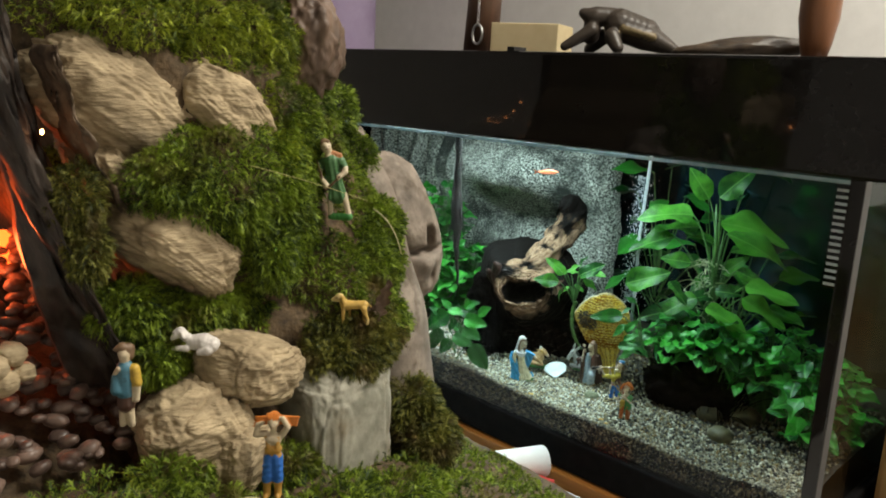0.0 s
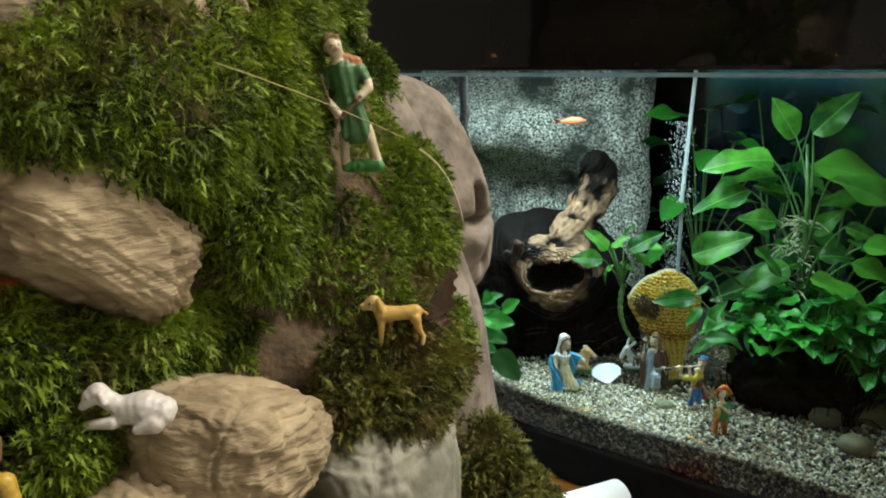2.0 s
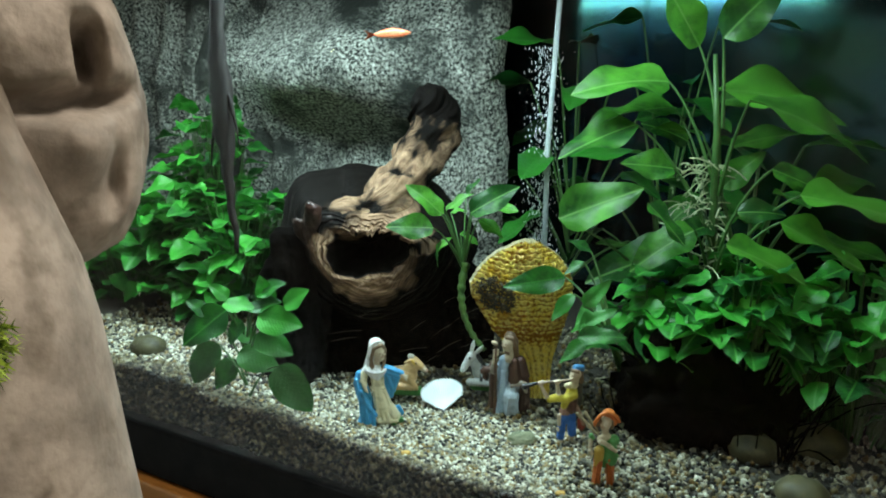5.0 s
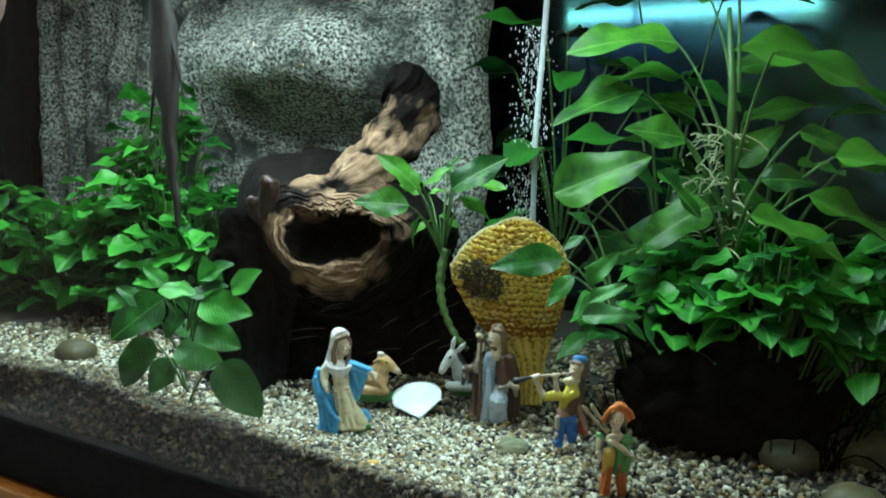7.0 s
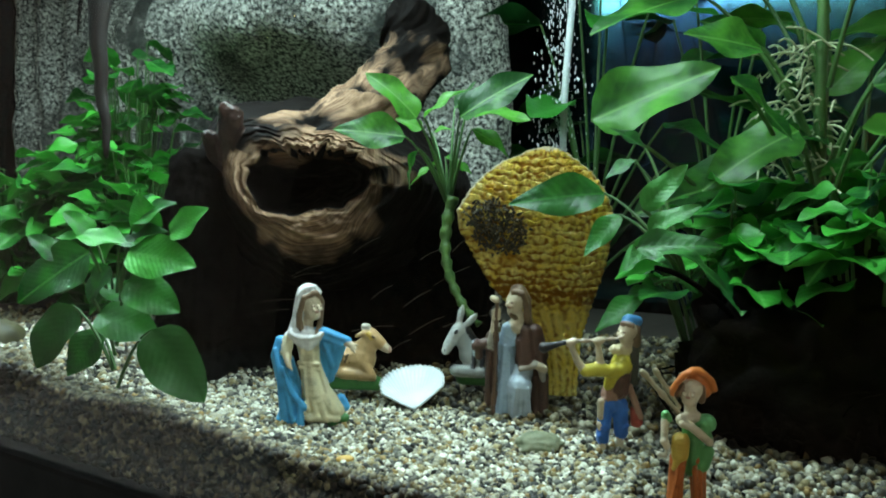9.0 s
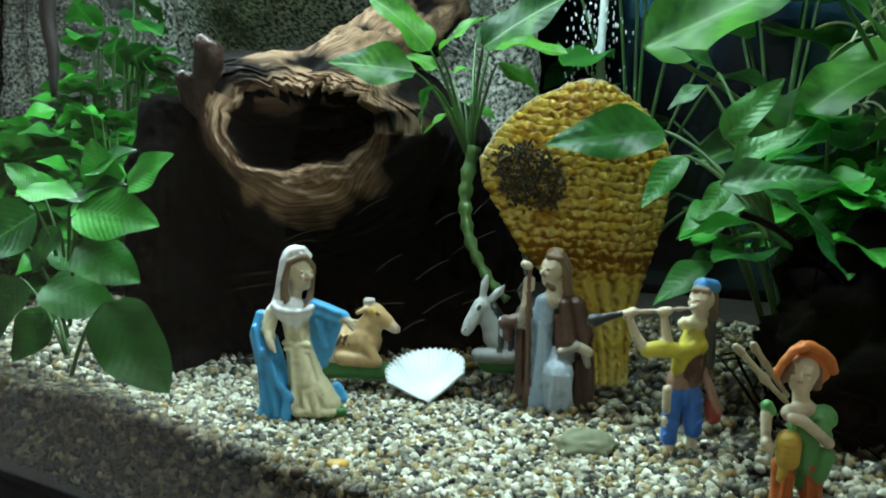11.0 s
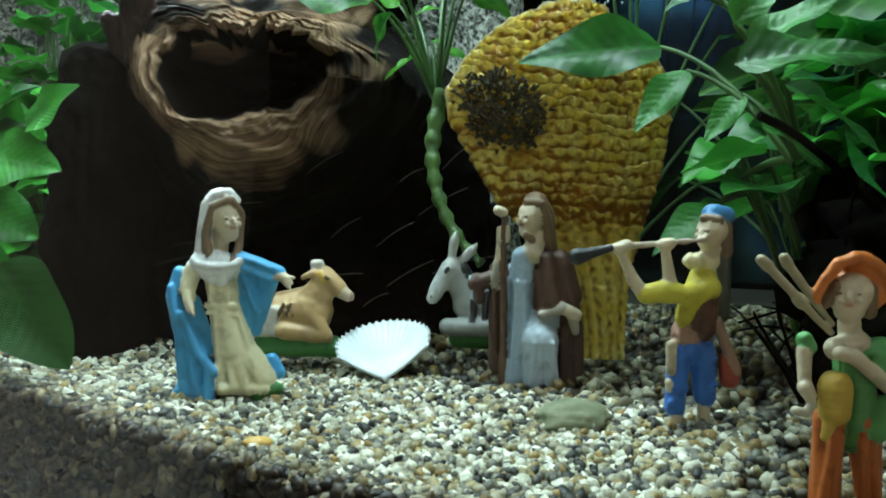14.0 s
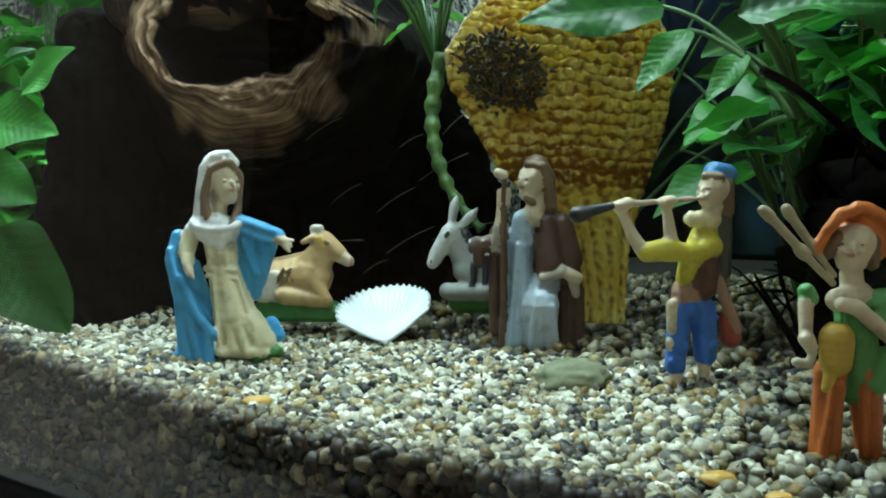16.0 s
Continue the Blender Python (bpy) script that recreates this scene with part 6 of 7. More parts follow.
def log_collar():
    """The rim of the hollow: from the pit's bottom over the lip and the fibrous collar to where it sinks into the dark wood."""
    bm = bmesh.new()
    along, around, pit = [bm.verts.layers.float.new(k) for k in ("along", "around", "pit")]
    nt_, ns = 220, 96
    g = []
    for j in range(ns + 1):
        s_ = 3.0 * j / ns
        line = []
        for i in range(nt_):
            th = 2 * math.pi * i / nt_
            c, sn = math.cos(th), math.sin(th)
            jag = noise.noise(Vector((c * 7, sn * 7, 2)))
            high = max(0.0, sn) ** 0.7
            r1 = ring_table(LIP, th) * (1 + 0.10 * noise.noise(Vector((c * 3, sn * 3, 6))) + (0.26 * jag + 0.10 * noise.noise(Vector((c * 18, sn * 18, 9)))) * high)
            r2 = ring_table(COLLAR, th)
            if s_ < 1:
                r = r1 * (0.05 + 0.95 * s_ ** 0.6)
                d = 0.062 * (1 - s_) ** 0.55 + 0.004
                d += 0.004 * noise.noise(Vector((c * 3, sn * 3, s_ * 5)))
            elif s_ < 2:
                f = s_ - 1
                r = r1 + (r2 - r1) * f
                d = 0.004 - 0.0042 * math.sin(math.pi * f ** 0.6) + 0.013 * f ** 1.6
            else:
                f = s_ - 2
                r = r2 + 0.030 * f
                d = 0.020 + 0.032 * f + 0.07 * f * high
            a, z = r * c, r * sn - 0.002
            d += 0.25 * max(0.0, a - 0.02) + 0.30 * max(0.0, z) - 0.05 * min(0.0, a + 0.02)
            rough_ = noise.fractal(Vector((th * 2.2, s_ * 7, 3)), 0.8, 2.0, 4)
            ridge = noise.noise(Vector((th * 2.0, r * 420, 8)))
            if s_ > 0.9:
                d += 0.0040 * rough_ + 0.0013 * ridge
                if high > 0.2:
                    d -= 0.0050 * max(0.0, noise.noise(Vector((a * 70, z * 70, 5)))) * high
            v = bm.verts.new(log_at(a, d, z))
            v[along], v[around] = th * 0.040 + 0.2 * (r - 0.03), r + 0.006 * noise.noise(Vector((th * 1.5, s_ * 1.5, 1)))
            # inside the lip the hollow's shade is painted in; the rest is dark wood
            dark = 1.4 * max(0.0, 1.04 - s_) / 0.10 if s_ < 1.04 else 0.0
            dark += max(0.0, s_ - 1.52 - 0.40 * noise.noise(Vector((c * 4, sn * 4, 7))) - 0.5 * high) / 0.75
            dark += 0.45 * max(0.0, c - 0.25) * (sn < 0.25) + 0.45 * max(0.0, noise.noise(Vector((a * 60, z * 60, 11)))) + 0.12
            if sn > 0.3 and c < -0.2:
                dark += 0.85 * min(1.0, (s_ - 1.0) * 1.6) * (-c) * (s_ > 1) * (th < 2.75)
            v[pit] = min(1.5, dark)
            line.append(v)
        g.append(line)
    for p, q in zip(g, g[1:]):
        for i in range(nt_):
            k = (i + 1) % nt_
            bm.faces.new((p[i], p[k], q[k], q[i]))
    bm.faces.new(g[0][::-1])
    bmesh.ops.recalc_face_normals(bm, faces=bm.faces[:])
    return bm


def log_limb():
    """The pale limb that climbs from the hollow to a curled, knotted end."""
    bm = bmesh.new()
    along, around, pit = [bm.verts.layers.float.new(k) for k in ("along", "around", "pit")]
    way = [(-0.046, 0.030, 0.012), (-0.022, 0.036, 0.018), (0.004, 0.052, 0.026), (0.022, 0.085, 0.044), (0.038, 0.115, 0.066), (0.053, 0.140, 0.092), (0.054, 0.152, 0.112), (0.038, 0.166, 0.122)]
    wide = [0.013, 0.018, 0.022, 0.021, 0.022, 0.025, 0.024, 0.017]
    n, seg = 120, 72
    rings = []
    for j in range(n + 1):
        f = j / n * (len(way) - 1)
        i = min(len(way) - 2, int(f))
        f -= i
        p = [Vector(way[max(0, min(len(way) - 1, i + k))]) for k in (-1, 0, 1, 2)]
        q = 0.5 * (2 * p[1] + (p[2] - p[0]) * f + (2 * p[0] - 5 * p[1] + 4 * p[2] - p[3]) * f * f + (3 * p[1] - p[0] - 3 * p[2] + p[3]) * f ** 3)
        rings.append((q, wide[i] + (wide[i + 1] - wide[i]) * f))
    g, run = [], 0.0
    for j, (q, r) in enumerate(rings):
        dirn = (rings[min(n, j + 1)][0] - rings[max(0, j - 1)][0]).normalized()
        side = dirn.cross(Vector((0, 0, 1))).normalized()
        up = side.cross(dirn)
        if j:
            run += (q - rings[j - 1][0]).length
        end = min(1.0, (n - j) / 7) ** 0.5
        line = []
        for i in range(seg):
            th = 2 * math.pi * i / seg
            c, sn = math.cos(th), math.sin(th)
            twist = th + run * 9
            k = 1 + 0.30 * noise.fractal(Vector((math.cos(twist) * 1.3, math.sin(twist) * 1.3, run * 26)), 0.8, 2.0, 4)
            k += 0.055 * noise.noise(Vector((math.cos(twist) * 6, math.sin(twist) * 6, run * 18)))
            w = side * c + up * sn
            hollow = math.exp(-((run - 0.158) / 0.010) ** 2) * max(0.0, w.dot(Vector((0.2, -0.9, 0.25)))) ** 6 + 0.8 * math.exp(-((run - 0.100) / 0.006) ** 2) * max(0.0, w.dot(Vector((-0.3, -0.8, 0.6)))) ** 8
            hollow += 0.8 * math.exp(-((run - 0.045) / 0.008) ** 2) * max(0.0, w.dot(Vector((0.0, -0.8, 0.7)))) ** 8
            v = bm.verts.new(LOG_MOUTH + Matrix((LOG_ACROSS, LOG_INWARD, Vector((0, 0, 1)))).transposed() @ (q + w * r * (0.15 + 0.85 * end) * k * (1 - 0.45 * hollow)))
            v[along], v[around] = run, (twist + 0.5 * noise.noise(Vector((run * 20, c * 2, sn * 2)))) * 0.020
            # underside and hollows get painted shade; noise adds the wood's own dark patches
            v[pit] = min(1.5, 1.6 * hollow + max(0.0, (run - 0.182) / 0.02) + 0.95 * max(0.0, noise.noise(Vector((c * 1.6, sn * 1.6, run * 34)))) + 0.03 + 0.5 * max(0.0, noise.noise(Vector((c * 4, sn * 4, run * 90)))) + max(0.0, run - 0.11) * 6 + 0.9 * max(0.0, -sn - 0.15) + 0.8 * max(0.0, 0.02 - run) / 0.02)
            line.append(v)
        g.append(line)
    for p, q in zip(g, g[1:]):
        for i in range(seg):
            k = (i + 1) % seg
            bm.faces.new((p[i], p[k], q[k], q[i]))
    bm.faces.new(g[0][::-1])
    bm.faces.new(g[-1])
    bmesh.ops.recalc_face_normals(bm, faces=bm.faces[:])
    return bm


def lumps(chains, voxel, amp):
    """Chains of balls fused into one rough skin."""
    ico = bmesh.new()
    bmesh.ops.create_icosphere(ico, subdivisions=2, radius=1)
    base = np.array([v.co[:] for v in ico.verts])
    tri = np.array([[v.index for v in f.verts] for f in ico.faces])
    ico.free()
    V, F = [], []
    for chain in chains:
        for (a, ra), (b, rb) in zip(chain, chain[1:]):
            a, b = np.array(log_at(*a)), np.array(log_at(*b))
            n = max(2, int(np.linalg.norm(b - a) / (0.35 * min(ra, rb))))
            for k in range(n + 1):
                f = k / n
                F.append(tri + len(base) * len(V))
                V.append(base * (ra + (rb - ra) * f) + a + (b - a) * f)
    tmp = new("tmp", arrays("tmp", np.concatenate(V).tolist(), np.concatenate(F).tolist(), []))
    rm = tmp.modifiers.new("r", "REMESH")
    rm.mode, rm.voxel_size = "VOXEL", voxel
    sm = tmp.modifiers.new("s", "SMOOTH")
    sm.iterations, sm.factor = 3, 0.5
    me = bpy.data.meshes.new_from_object(tmp.evaluated_get(bpy.context.evaluated_depsgraph_get()))
    bpy.data.objects.remove(tmp)
    bm = bmesh.new()
    bm.from_mesh(me)
    bm.normal_update()
    for v in bm.verts:
        q = v.co
        v.co = q + v.normal * (amp * noise.fractal(Vector((q.x * 30, q.y * 30, q.z * 30)), 0.8, 2.0, 5) + 0.25 * amp * noise.noise(Vector((q.x * 260, q.y * 260, q.z * 30))))
    bpy.data.meshes.remove(me)
    return bm


log = holder("driftwood", Matrix.Identity(4), "hollow dark driftwood log with a pale limb", "driftwood")
part("stump", lumps((
    [((-0.068, 0.030, 0.000), 0.017), ((-0.070, 0.030, -0.03), 0.022), ((-0.068, 0.030, -0.07), 0.024), ((-0.064, 0.028, -0.15), 0.024)],
    [((-0.072, 0.048, -0.026), 0.024), ((-0.074, 0.048, -0.15), 0.030)],
    [((-0.045, 0.075, -0.078), 0.040), ((0.03, 0.080, -0.080), 0.045), ((0.075, 0.090, -0.075), 0.042)],
    [((-0.050, 0.070, -0.13), 0.046), ((0.080, 0.085, -0.14), 0.048)],
    [((0.060, 0.060, -0.030), 0.020), ((0.078, 0.072, -0.05), 0.028), ((0.085, 0.075, -0.10), 0.030)]), 0.0021, 0.006), M_LOGDARK, log, "black rotten stump")
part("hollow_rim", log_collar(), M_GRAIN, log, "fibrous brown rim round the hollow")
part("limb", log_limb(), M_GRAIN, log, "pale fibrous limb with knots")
part("knot", lumps((
    [((-0.050, 0.026, 0.012), 0.012), ((-0.047, 0.016, 0.024), 0.009), ((-0.0445, 0.010, 0.033), 0.0065), ((-0.0475, 0.008, 0.0375), 0.004)],
    [((-0.056, 0.026, 0.014), 0.010), ((-0.060, 0.018, 0.022), 0.005)],
    [((-0.040, 0.022, 0.020), 0.009), ((-0.034, 0.018, 0.022), 0.007)]), 0.0010, 0.003), mat("wet_reddish_wood", (0.010, 0.005, 0.004), (0.050, 0.020, 0.014), rough=0.35, scale=90, bump=0.6, bscale=160), log, "dark reddish knot")
fibres = bmesh.new()
r4 = random.Random(17)
for k in range(15):
    p = log_at(-0.045 + 0.135 * r4.random(), 0.004 + 0.010 * r4.random(), -0.105 + 0.065 * r4.random())
    q = p + LOG_ACROSS * r4.uniform(0.010, 0.028) + Vector((0, 0, r4.uniform(0.002, 0.012)))
    tube(fibres, bend(p, p.lerp(q, 0.5) + Vector((0, 0, 0.002)), q, 6), 0.00017, 4, False)
tagged(part("rootlets", fibres, mat("pale_rootlet", (0.025, 0.02, 0.015), (0.09, 0.075, 0.06), rough=0.6, scale=80), log, "fine pale rootlets"), kind="stuff")

# ---- plants ----


def leaf_mesh(name, length, width, material, droop=0.35, wavy=0.05, seed=0, blunt=0.80):
    """A broad pointed leaf, folded along its midrib, with a raised rib and wavy margin; the stalk end is at the origin and it grows along x."""
    bm = bmesh.new()
    nl, nw = 14, 3
    rng2 = random.Random(seed)
    tw = rng2.uniform(-0.25, 0.25)
    g = []
    for i in range(nl + 1):
        f = i / nl
        half = width / 2 * (math.sin(math.pi * f ** 0.78) ** blunt * (1 - 0.25 * f ** 4)) if 0 < i < nl else 0.0005
        line = []
        for k in range(-nw, nw + 1):
            s = k / nw
            x = length * (f - 0.03 * abs(s) * math.sin(math.pi * f))
            z = -droop * length * f * f + abs(s) * half * 0.22 + wavy * half * math.sin(f * 8 + seed + (2 if s > 0 else 0)) * s * s + tw * s * half * f
            z -= 0.0006 if k == 0 else 0.0
            line.append(bm.verts.new((x, half * s, z)))
        g.append(line)
    for a, b in zip(g, g[1:]):
        for k in range(2 * nw):
            bm.faces.new((a[k], b[k], b[k + 1], a[k + 1]))
    return mesh_of(bm, name, material)


ANUBIAS = [leaf_mesh("leaf", 0.027, 0.0215, M_LEAF, 0.05 + 0.07 * k, 0.26, k, 0.66) for k in range(6)]
SWORD = [leaf_mesh("leaf", 0.060, 0.033, M_LEAF2, 0.05 + 0.06 * k, 0.30, 10 + k, 0.62) for k in range(6)]


BROAD = [leaf_mesh("leaf", 0.060, 0.040, M_LEAF, 0.05 + 0.07 * k, 0.22, 50 + k, 0.60) for k in range(5)]
# the next three sets carry shade in their leaf colour
DIMMED = [leaf_mesh("leaf", 0.060, 0.040, M_DIMLEAF, 0.06 + 0.07 * k, 0.22, 80 + k, 0.60) for k in range(3)]
SHADED = [leaf_mesh("leaf", 0.060, 0.040, M_SHADELEAF, 0.06 + 0.07 * k, 0.22, 70 + k, 0.60) for k in range(2)]
SLIM = [leaf_mesh("leaf", 0.060, 0.027, M_DIMLEAF, 0.05 + 0.08 * k, 0.30, 40 + k, 0.66) for k in range(5)]


def plant(name, base, stems, leaves, label, group, material_stem, stalk_r=0.0008, seed=0):
    """A plant: a stalk for every leaf, each leaf an object of its own. stems yields (foot, tip, leaf heading, leaf pitch, size)."""
    root = holder(name, Matrix.Translation(base), label, "plant", group)
    bm = bmesh.new()
    n = 0
    for foot_, tip, head, pitch, size in stems:
        a, b = Vector(foot_), Vector(tip)
        mid = a.lerp(b, 0.5) + Vector((0, 0, 0.15 * (b - a).length))
        tube(bm, bend(a, mid, b, 5), [stalk_r * (1.3 - 0.1 * k) for k in range(6)], 5, False)
        ob = new("leaf", leaves[(n * 7 + seed) % len(leaves)])
        ob.parent = root
        ob.matrix_basis = pose(*tip, (n * 37 % 50) - 25, -pitch, head) @ Matrix.Scale(size, 4)
        n += 1
    part("stem", bm, material_stem, root)
    return root


def bush(seed, count, spread, height, low=0.25, size=(0.7, 1.2), lean=(0, 0), pitch=(-25, 35)):
    """Stalks for a low bush of small broad leaves on creeping stems."""
    r = random.Random(seed)
    for k in range(count):
        a = r.random() * 2 * math.pi
        rad = math.sqrt(r.random())
        h = height * (low + (1 - low) * r.random()) * (1 - 0.35 * rad * rad)
        foot_ = (0.45 * spread[0] * rad * math.cos(a), 0.45 * spread[1] * rad * math.sin(a), -0.004)
        tip = (spread[0] * rad * math.cos(a) + lean[0] * h, spread[1] * rad * math.sin(a) + lean[1] * h, h)
        yield foot_, tip, math.degrees(a) + r.uniform(-50, 50), r.uniform(*pitch), r.uniform(*size)


BUSHES = "broad-leaved water plants"
LEFT_BUSH = "dense bright green broad-leaved bush on the gravel"
plant("water_plant", (-1.00, 1.04, 0.81), bush(1, 190, (0.065, 0.060), 0.150, 0.1, (0.9, 1.4)), ANUBIAS, LEFT_BUSH, BUSHES, M_STEM, seed=1)
plant("water_plant", (-1.08, 1.05, 0.81), bush(2, 190, (0.070, 0.065), 0.15, 0.1, (0.9, 1.4)), ANUBIAS, LEFT_BUSH, BUSHES, M_STEM, seed=2)
plant("water_plant", (-1.09, 1.09, 0.815), bush(3, 120, (0.05, 0.04), 0.245, 0.3, (0.9, 1.3)), ANUBIAS, "tall leafy green stem plant against the rock wall", BUSHES, M_STEM, seed=3)
plant("water_plant", (-1.18, 1.03, 0.81), bush(4, 140, (0.075, 0.07), 0.13, 0.1, (0.9, 1.4)), ANUBIAS, LEFT_BUSH, BUSHES, M_STEM, seed=4)
plant("water_plant", (-1.25, 0.98, 0.81), bush(14, 80, (0.06, 0.07), 0.14), ANUBIAS, LEFT_BUSH, BUSHES, M_STEM, seed=4)
thing("rhizome", tube(bmesh.new(), bend((-0.688, 0.993, 0.916), (-0.696, 0.982, 0.872), (-0.664, 0.985, 0.846), 30), [0.0034 - 0.00005 * k + 0.0007 * math.sin(k * 1.9) for k in range(31)], 10), mat("rhizome_green", (0.02, 0.07, 0.012), (0.10, 0.20, 0.04), rough=0.5, scale=160, bump=0.6), "green creeping rhizome hanging beside the shell", "rhizome")


def sword(seed, count, height, reach, size):
    """Stalks and leaves of a rosette plant, the youngest standing highest."""
    r = random.Random(seed)
    for k in range(count):
        a = k * 2.4 + r.uniform(-0.4, 0.4)
        q = (k + 0.5) / count
        h = height * (0.25 + 0.75 * q) * r.uniform(0.9, 1.1)
        d = reach * (1.0 - 0.6 * q) * r.uniform(0.7, 1.1)
        yield (0.004 * math.cos(a), 0.004 * math.sin(a), 0.02 + 0.3 * h), (d * math.cos(a), d * math.sin(a), h), math.degrees(a) + r.uniform(-25, 25), r.uniform(-5, 35) - 25 * (1 - q), r.uniform(*size)


class Fronds:
    """A plant leaf by leaf: where a leaf joins its stalk and where it ends (along the tank, up), how deep it stands, and how far its face is turned to the front glass."""

    def __init__(self):
        self.rows = []

    def leaf(self, joint, tip, deep, facing, kinds=None):
        self.rows.append((joint, tip, deep, facing, kinds))
        return self

    def grow(self, name, base, crown, leaves, label, stalk_r, seed, low=0.0, turn=0):
        root = holder(name, Matrix.Translation(base), label, "plant", BUSHES)
        flat = Matrix((LOG_ACROSS, LOG_INWARD, Vector((0, 0, 1)))).transposed()
        for k, (joint, tip, deep, facing, kinds) in enumerate(self.rows):
            facing += turn
            p, q = flat @ Vector((joint[0], deep, joint[1])), flat @ Vector((tip[0], deep, tip[1]))
            x = (q - p) - LOG_INWARD * 0.30 * (q - p).length
            ln = x.length
            x.normalize()
            z = Vector((0, 0, 1)) * math.cos(radians(facing)) - LOG_INWARD * math.sin(radians(facing))
            z = (z - x * z.dot(x)).normalized()
            m = Matrix((x, z.cross(x), z)).transposed().to_4x4()
            ob = new("leaf", (kinds or leaves)[(k * 5 + seed) % len(kinds or leaves)])
            ob.parent = root
            ob.matrix_basis = Matrix.Translation(p) @ m @ Matrix.Scale(ln / leaves[0].vertices[-1].co.x, 4)
            foot_ = Vector(crown) + Vector((0.06 * p.x, 0.06 * p.y, max(0.0, low * (p.z - crown[2] - 0.8 * math.hypot(p.x - crown[0], p.y - crown[1])))))
            mid = foot_.lerp(p, 0.5) + Vector((0, 0, 0.22 * (p - foot_).length))
            part("stalk", tube(bmesh.new(), bend(foot_, mid, p, 7), [stalk_r * (1.3 - 0.09 * q_) for q_ in range(8)], 6, False), M_STEM, root)
        return root


Fronds() \
    .leaf((-0.016, 0.074), (-0.050, 0.049), 0.003, 55) \
    .leaf((0.015, 0.077), (0.050, 0.073), -0.024, 65) \
    .leaf((0.036, 0.086), (0.055, 0.101), -0.025, 55) \
    .leaf((0.021, 0.083), (0.016, 0.106), -0.008, 60) \
    .leaf((-0.014, 0.084), (0.012, 0.083), -0.012, 30) \
    .leaf((-0.003, 0.044), (0.030, 0.036), -0.015, 50, DIMMED) \
    .leaf((-0.029, 0.043), (-0.047, 0.011), 0.014, 50, SHADED) \
    .leaf((-0.012, 0.030), (-0.027, 0.007), 0.009, 60, DIMMED) \
    .leaf((0.030, 0.039), (0.058, 0.007), -0.033, 78, SHADED) \
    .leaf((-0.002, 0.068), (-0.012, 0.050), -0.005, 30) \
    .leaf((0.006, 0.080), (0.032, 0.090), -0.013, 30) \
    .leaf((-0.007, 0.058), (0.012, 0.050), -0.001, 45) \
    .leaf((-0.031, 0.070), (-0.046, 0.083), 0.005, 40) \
    .leaf((0.013, 0.061), (0.043, 0.049), -0.022, 55, DIMMED) \
    .leaf((-0.015, 0.083), (-0.028, 0.096), 0.006, 45) \
    .leaf((0.013, 0.091), (0.035, 0.104), -0.011, 35) \
    .grow("water_plant", (-0.826, 0.875, 0.806), (0.0, 0.0, 0.0), BROAD, "green broad-leaved plant in front of dark driftwood", 0.0008, 1, 0.6)
Fronds() \
    .leaf((-0.019, 0.264), (-0.051, 0.307), 0.013, 75) \
    .leaf((-0.007, 0.269), (0.028, 0.315), -0.004, 60) \
    .leaf((-0.037, 0.237), (-0.112, 0.245), 0.026, 30) \
    .leaf((-0.023, 0.216), (-0.097, 0.219), 0.052, 10) \
    .leaf((-0.061, 0.203), (-0.126, 0.186), 0.026, 25) \
    .leaf((-0.035, 0.170), (-0.078, 0.177), 0.003, 55) \
    .leaf((-0.124, 0.129), (-0.064, 0.158), 0.003, 55) \
    .leaf((-0.003, 0.231), (0.088, 0.237), 0.012, 20) \
    .leaf((0.004, 0.224), (0.089, 0.205), -0.038, 25) \
    .leaf((0.011, 0.221), (0.044, 0.232), 0.044, 50) \
    .leaf((0.022, 0.175), (0.055, 0.164), -0.045, 60) \
    .leaf((0.031, 0.160), (0.098, 0.153), -0.073, 25) \
    .leaf((0.035, 0.135), (0.094, 0.105), -0.038, 20) \
    .leaf((-0.004, 0.144), (0.028, 0.150), -0.052, 50) \
    .leaf((-0.023, 0.125), (-0.074, 0.106), -0.020, 35) \
    .leaf((-0.025, 0.102), (-0.101, 0.095), 0.007, 30) \
    .leaf((-0.015, 0.123), (0.042, 0.105), -0.065, 30) \
    .leaf((-0.065, 0.148), (-0.036, 0.121), -0.037, 20) \
    .leaf((0.004, 0.144), (-0.032, 0.117), 0.046, 30) \
    .leaf((0.016, 0.151), (0.038, 0.185), 0.033, 40) \
    .leaf((0.001, 0.186), (-0.036, 0.207), 0.084, 50) \
    .leaf((0.023, 0.184), (0.070, 0.206), 0.044, 30) \
    .grow("sword_plant", (-0.506, 1.070, 0.83), (0, 0, 0.02), SWORD, "large bright green sword plant with broad leaves", 0.0013, 0, 0.75)
thing("plant_stalk", tube(bmesh.new(), [(-0.506, 1.070, 0.80), (-0.507, 1.071, 0.93), (-0.510, 1.069, 1.03), (-0.516, 1.068, 1.088)], [0.0042, 0.0036, 0.0028, 0.0016], 8), M_STEM, "upright green stalk of the sword plant", "plant", BUSHES)
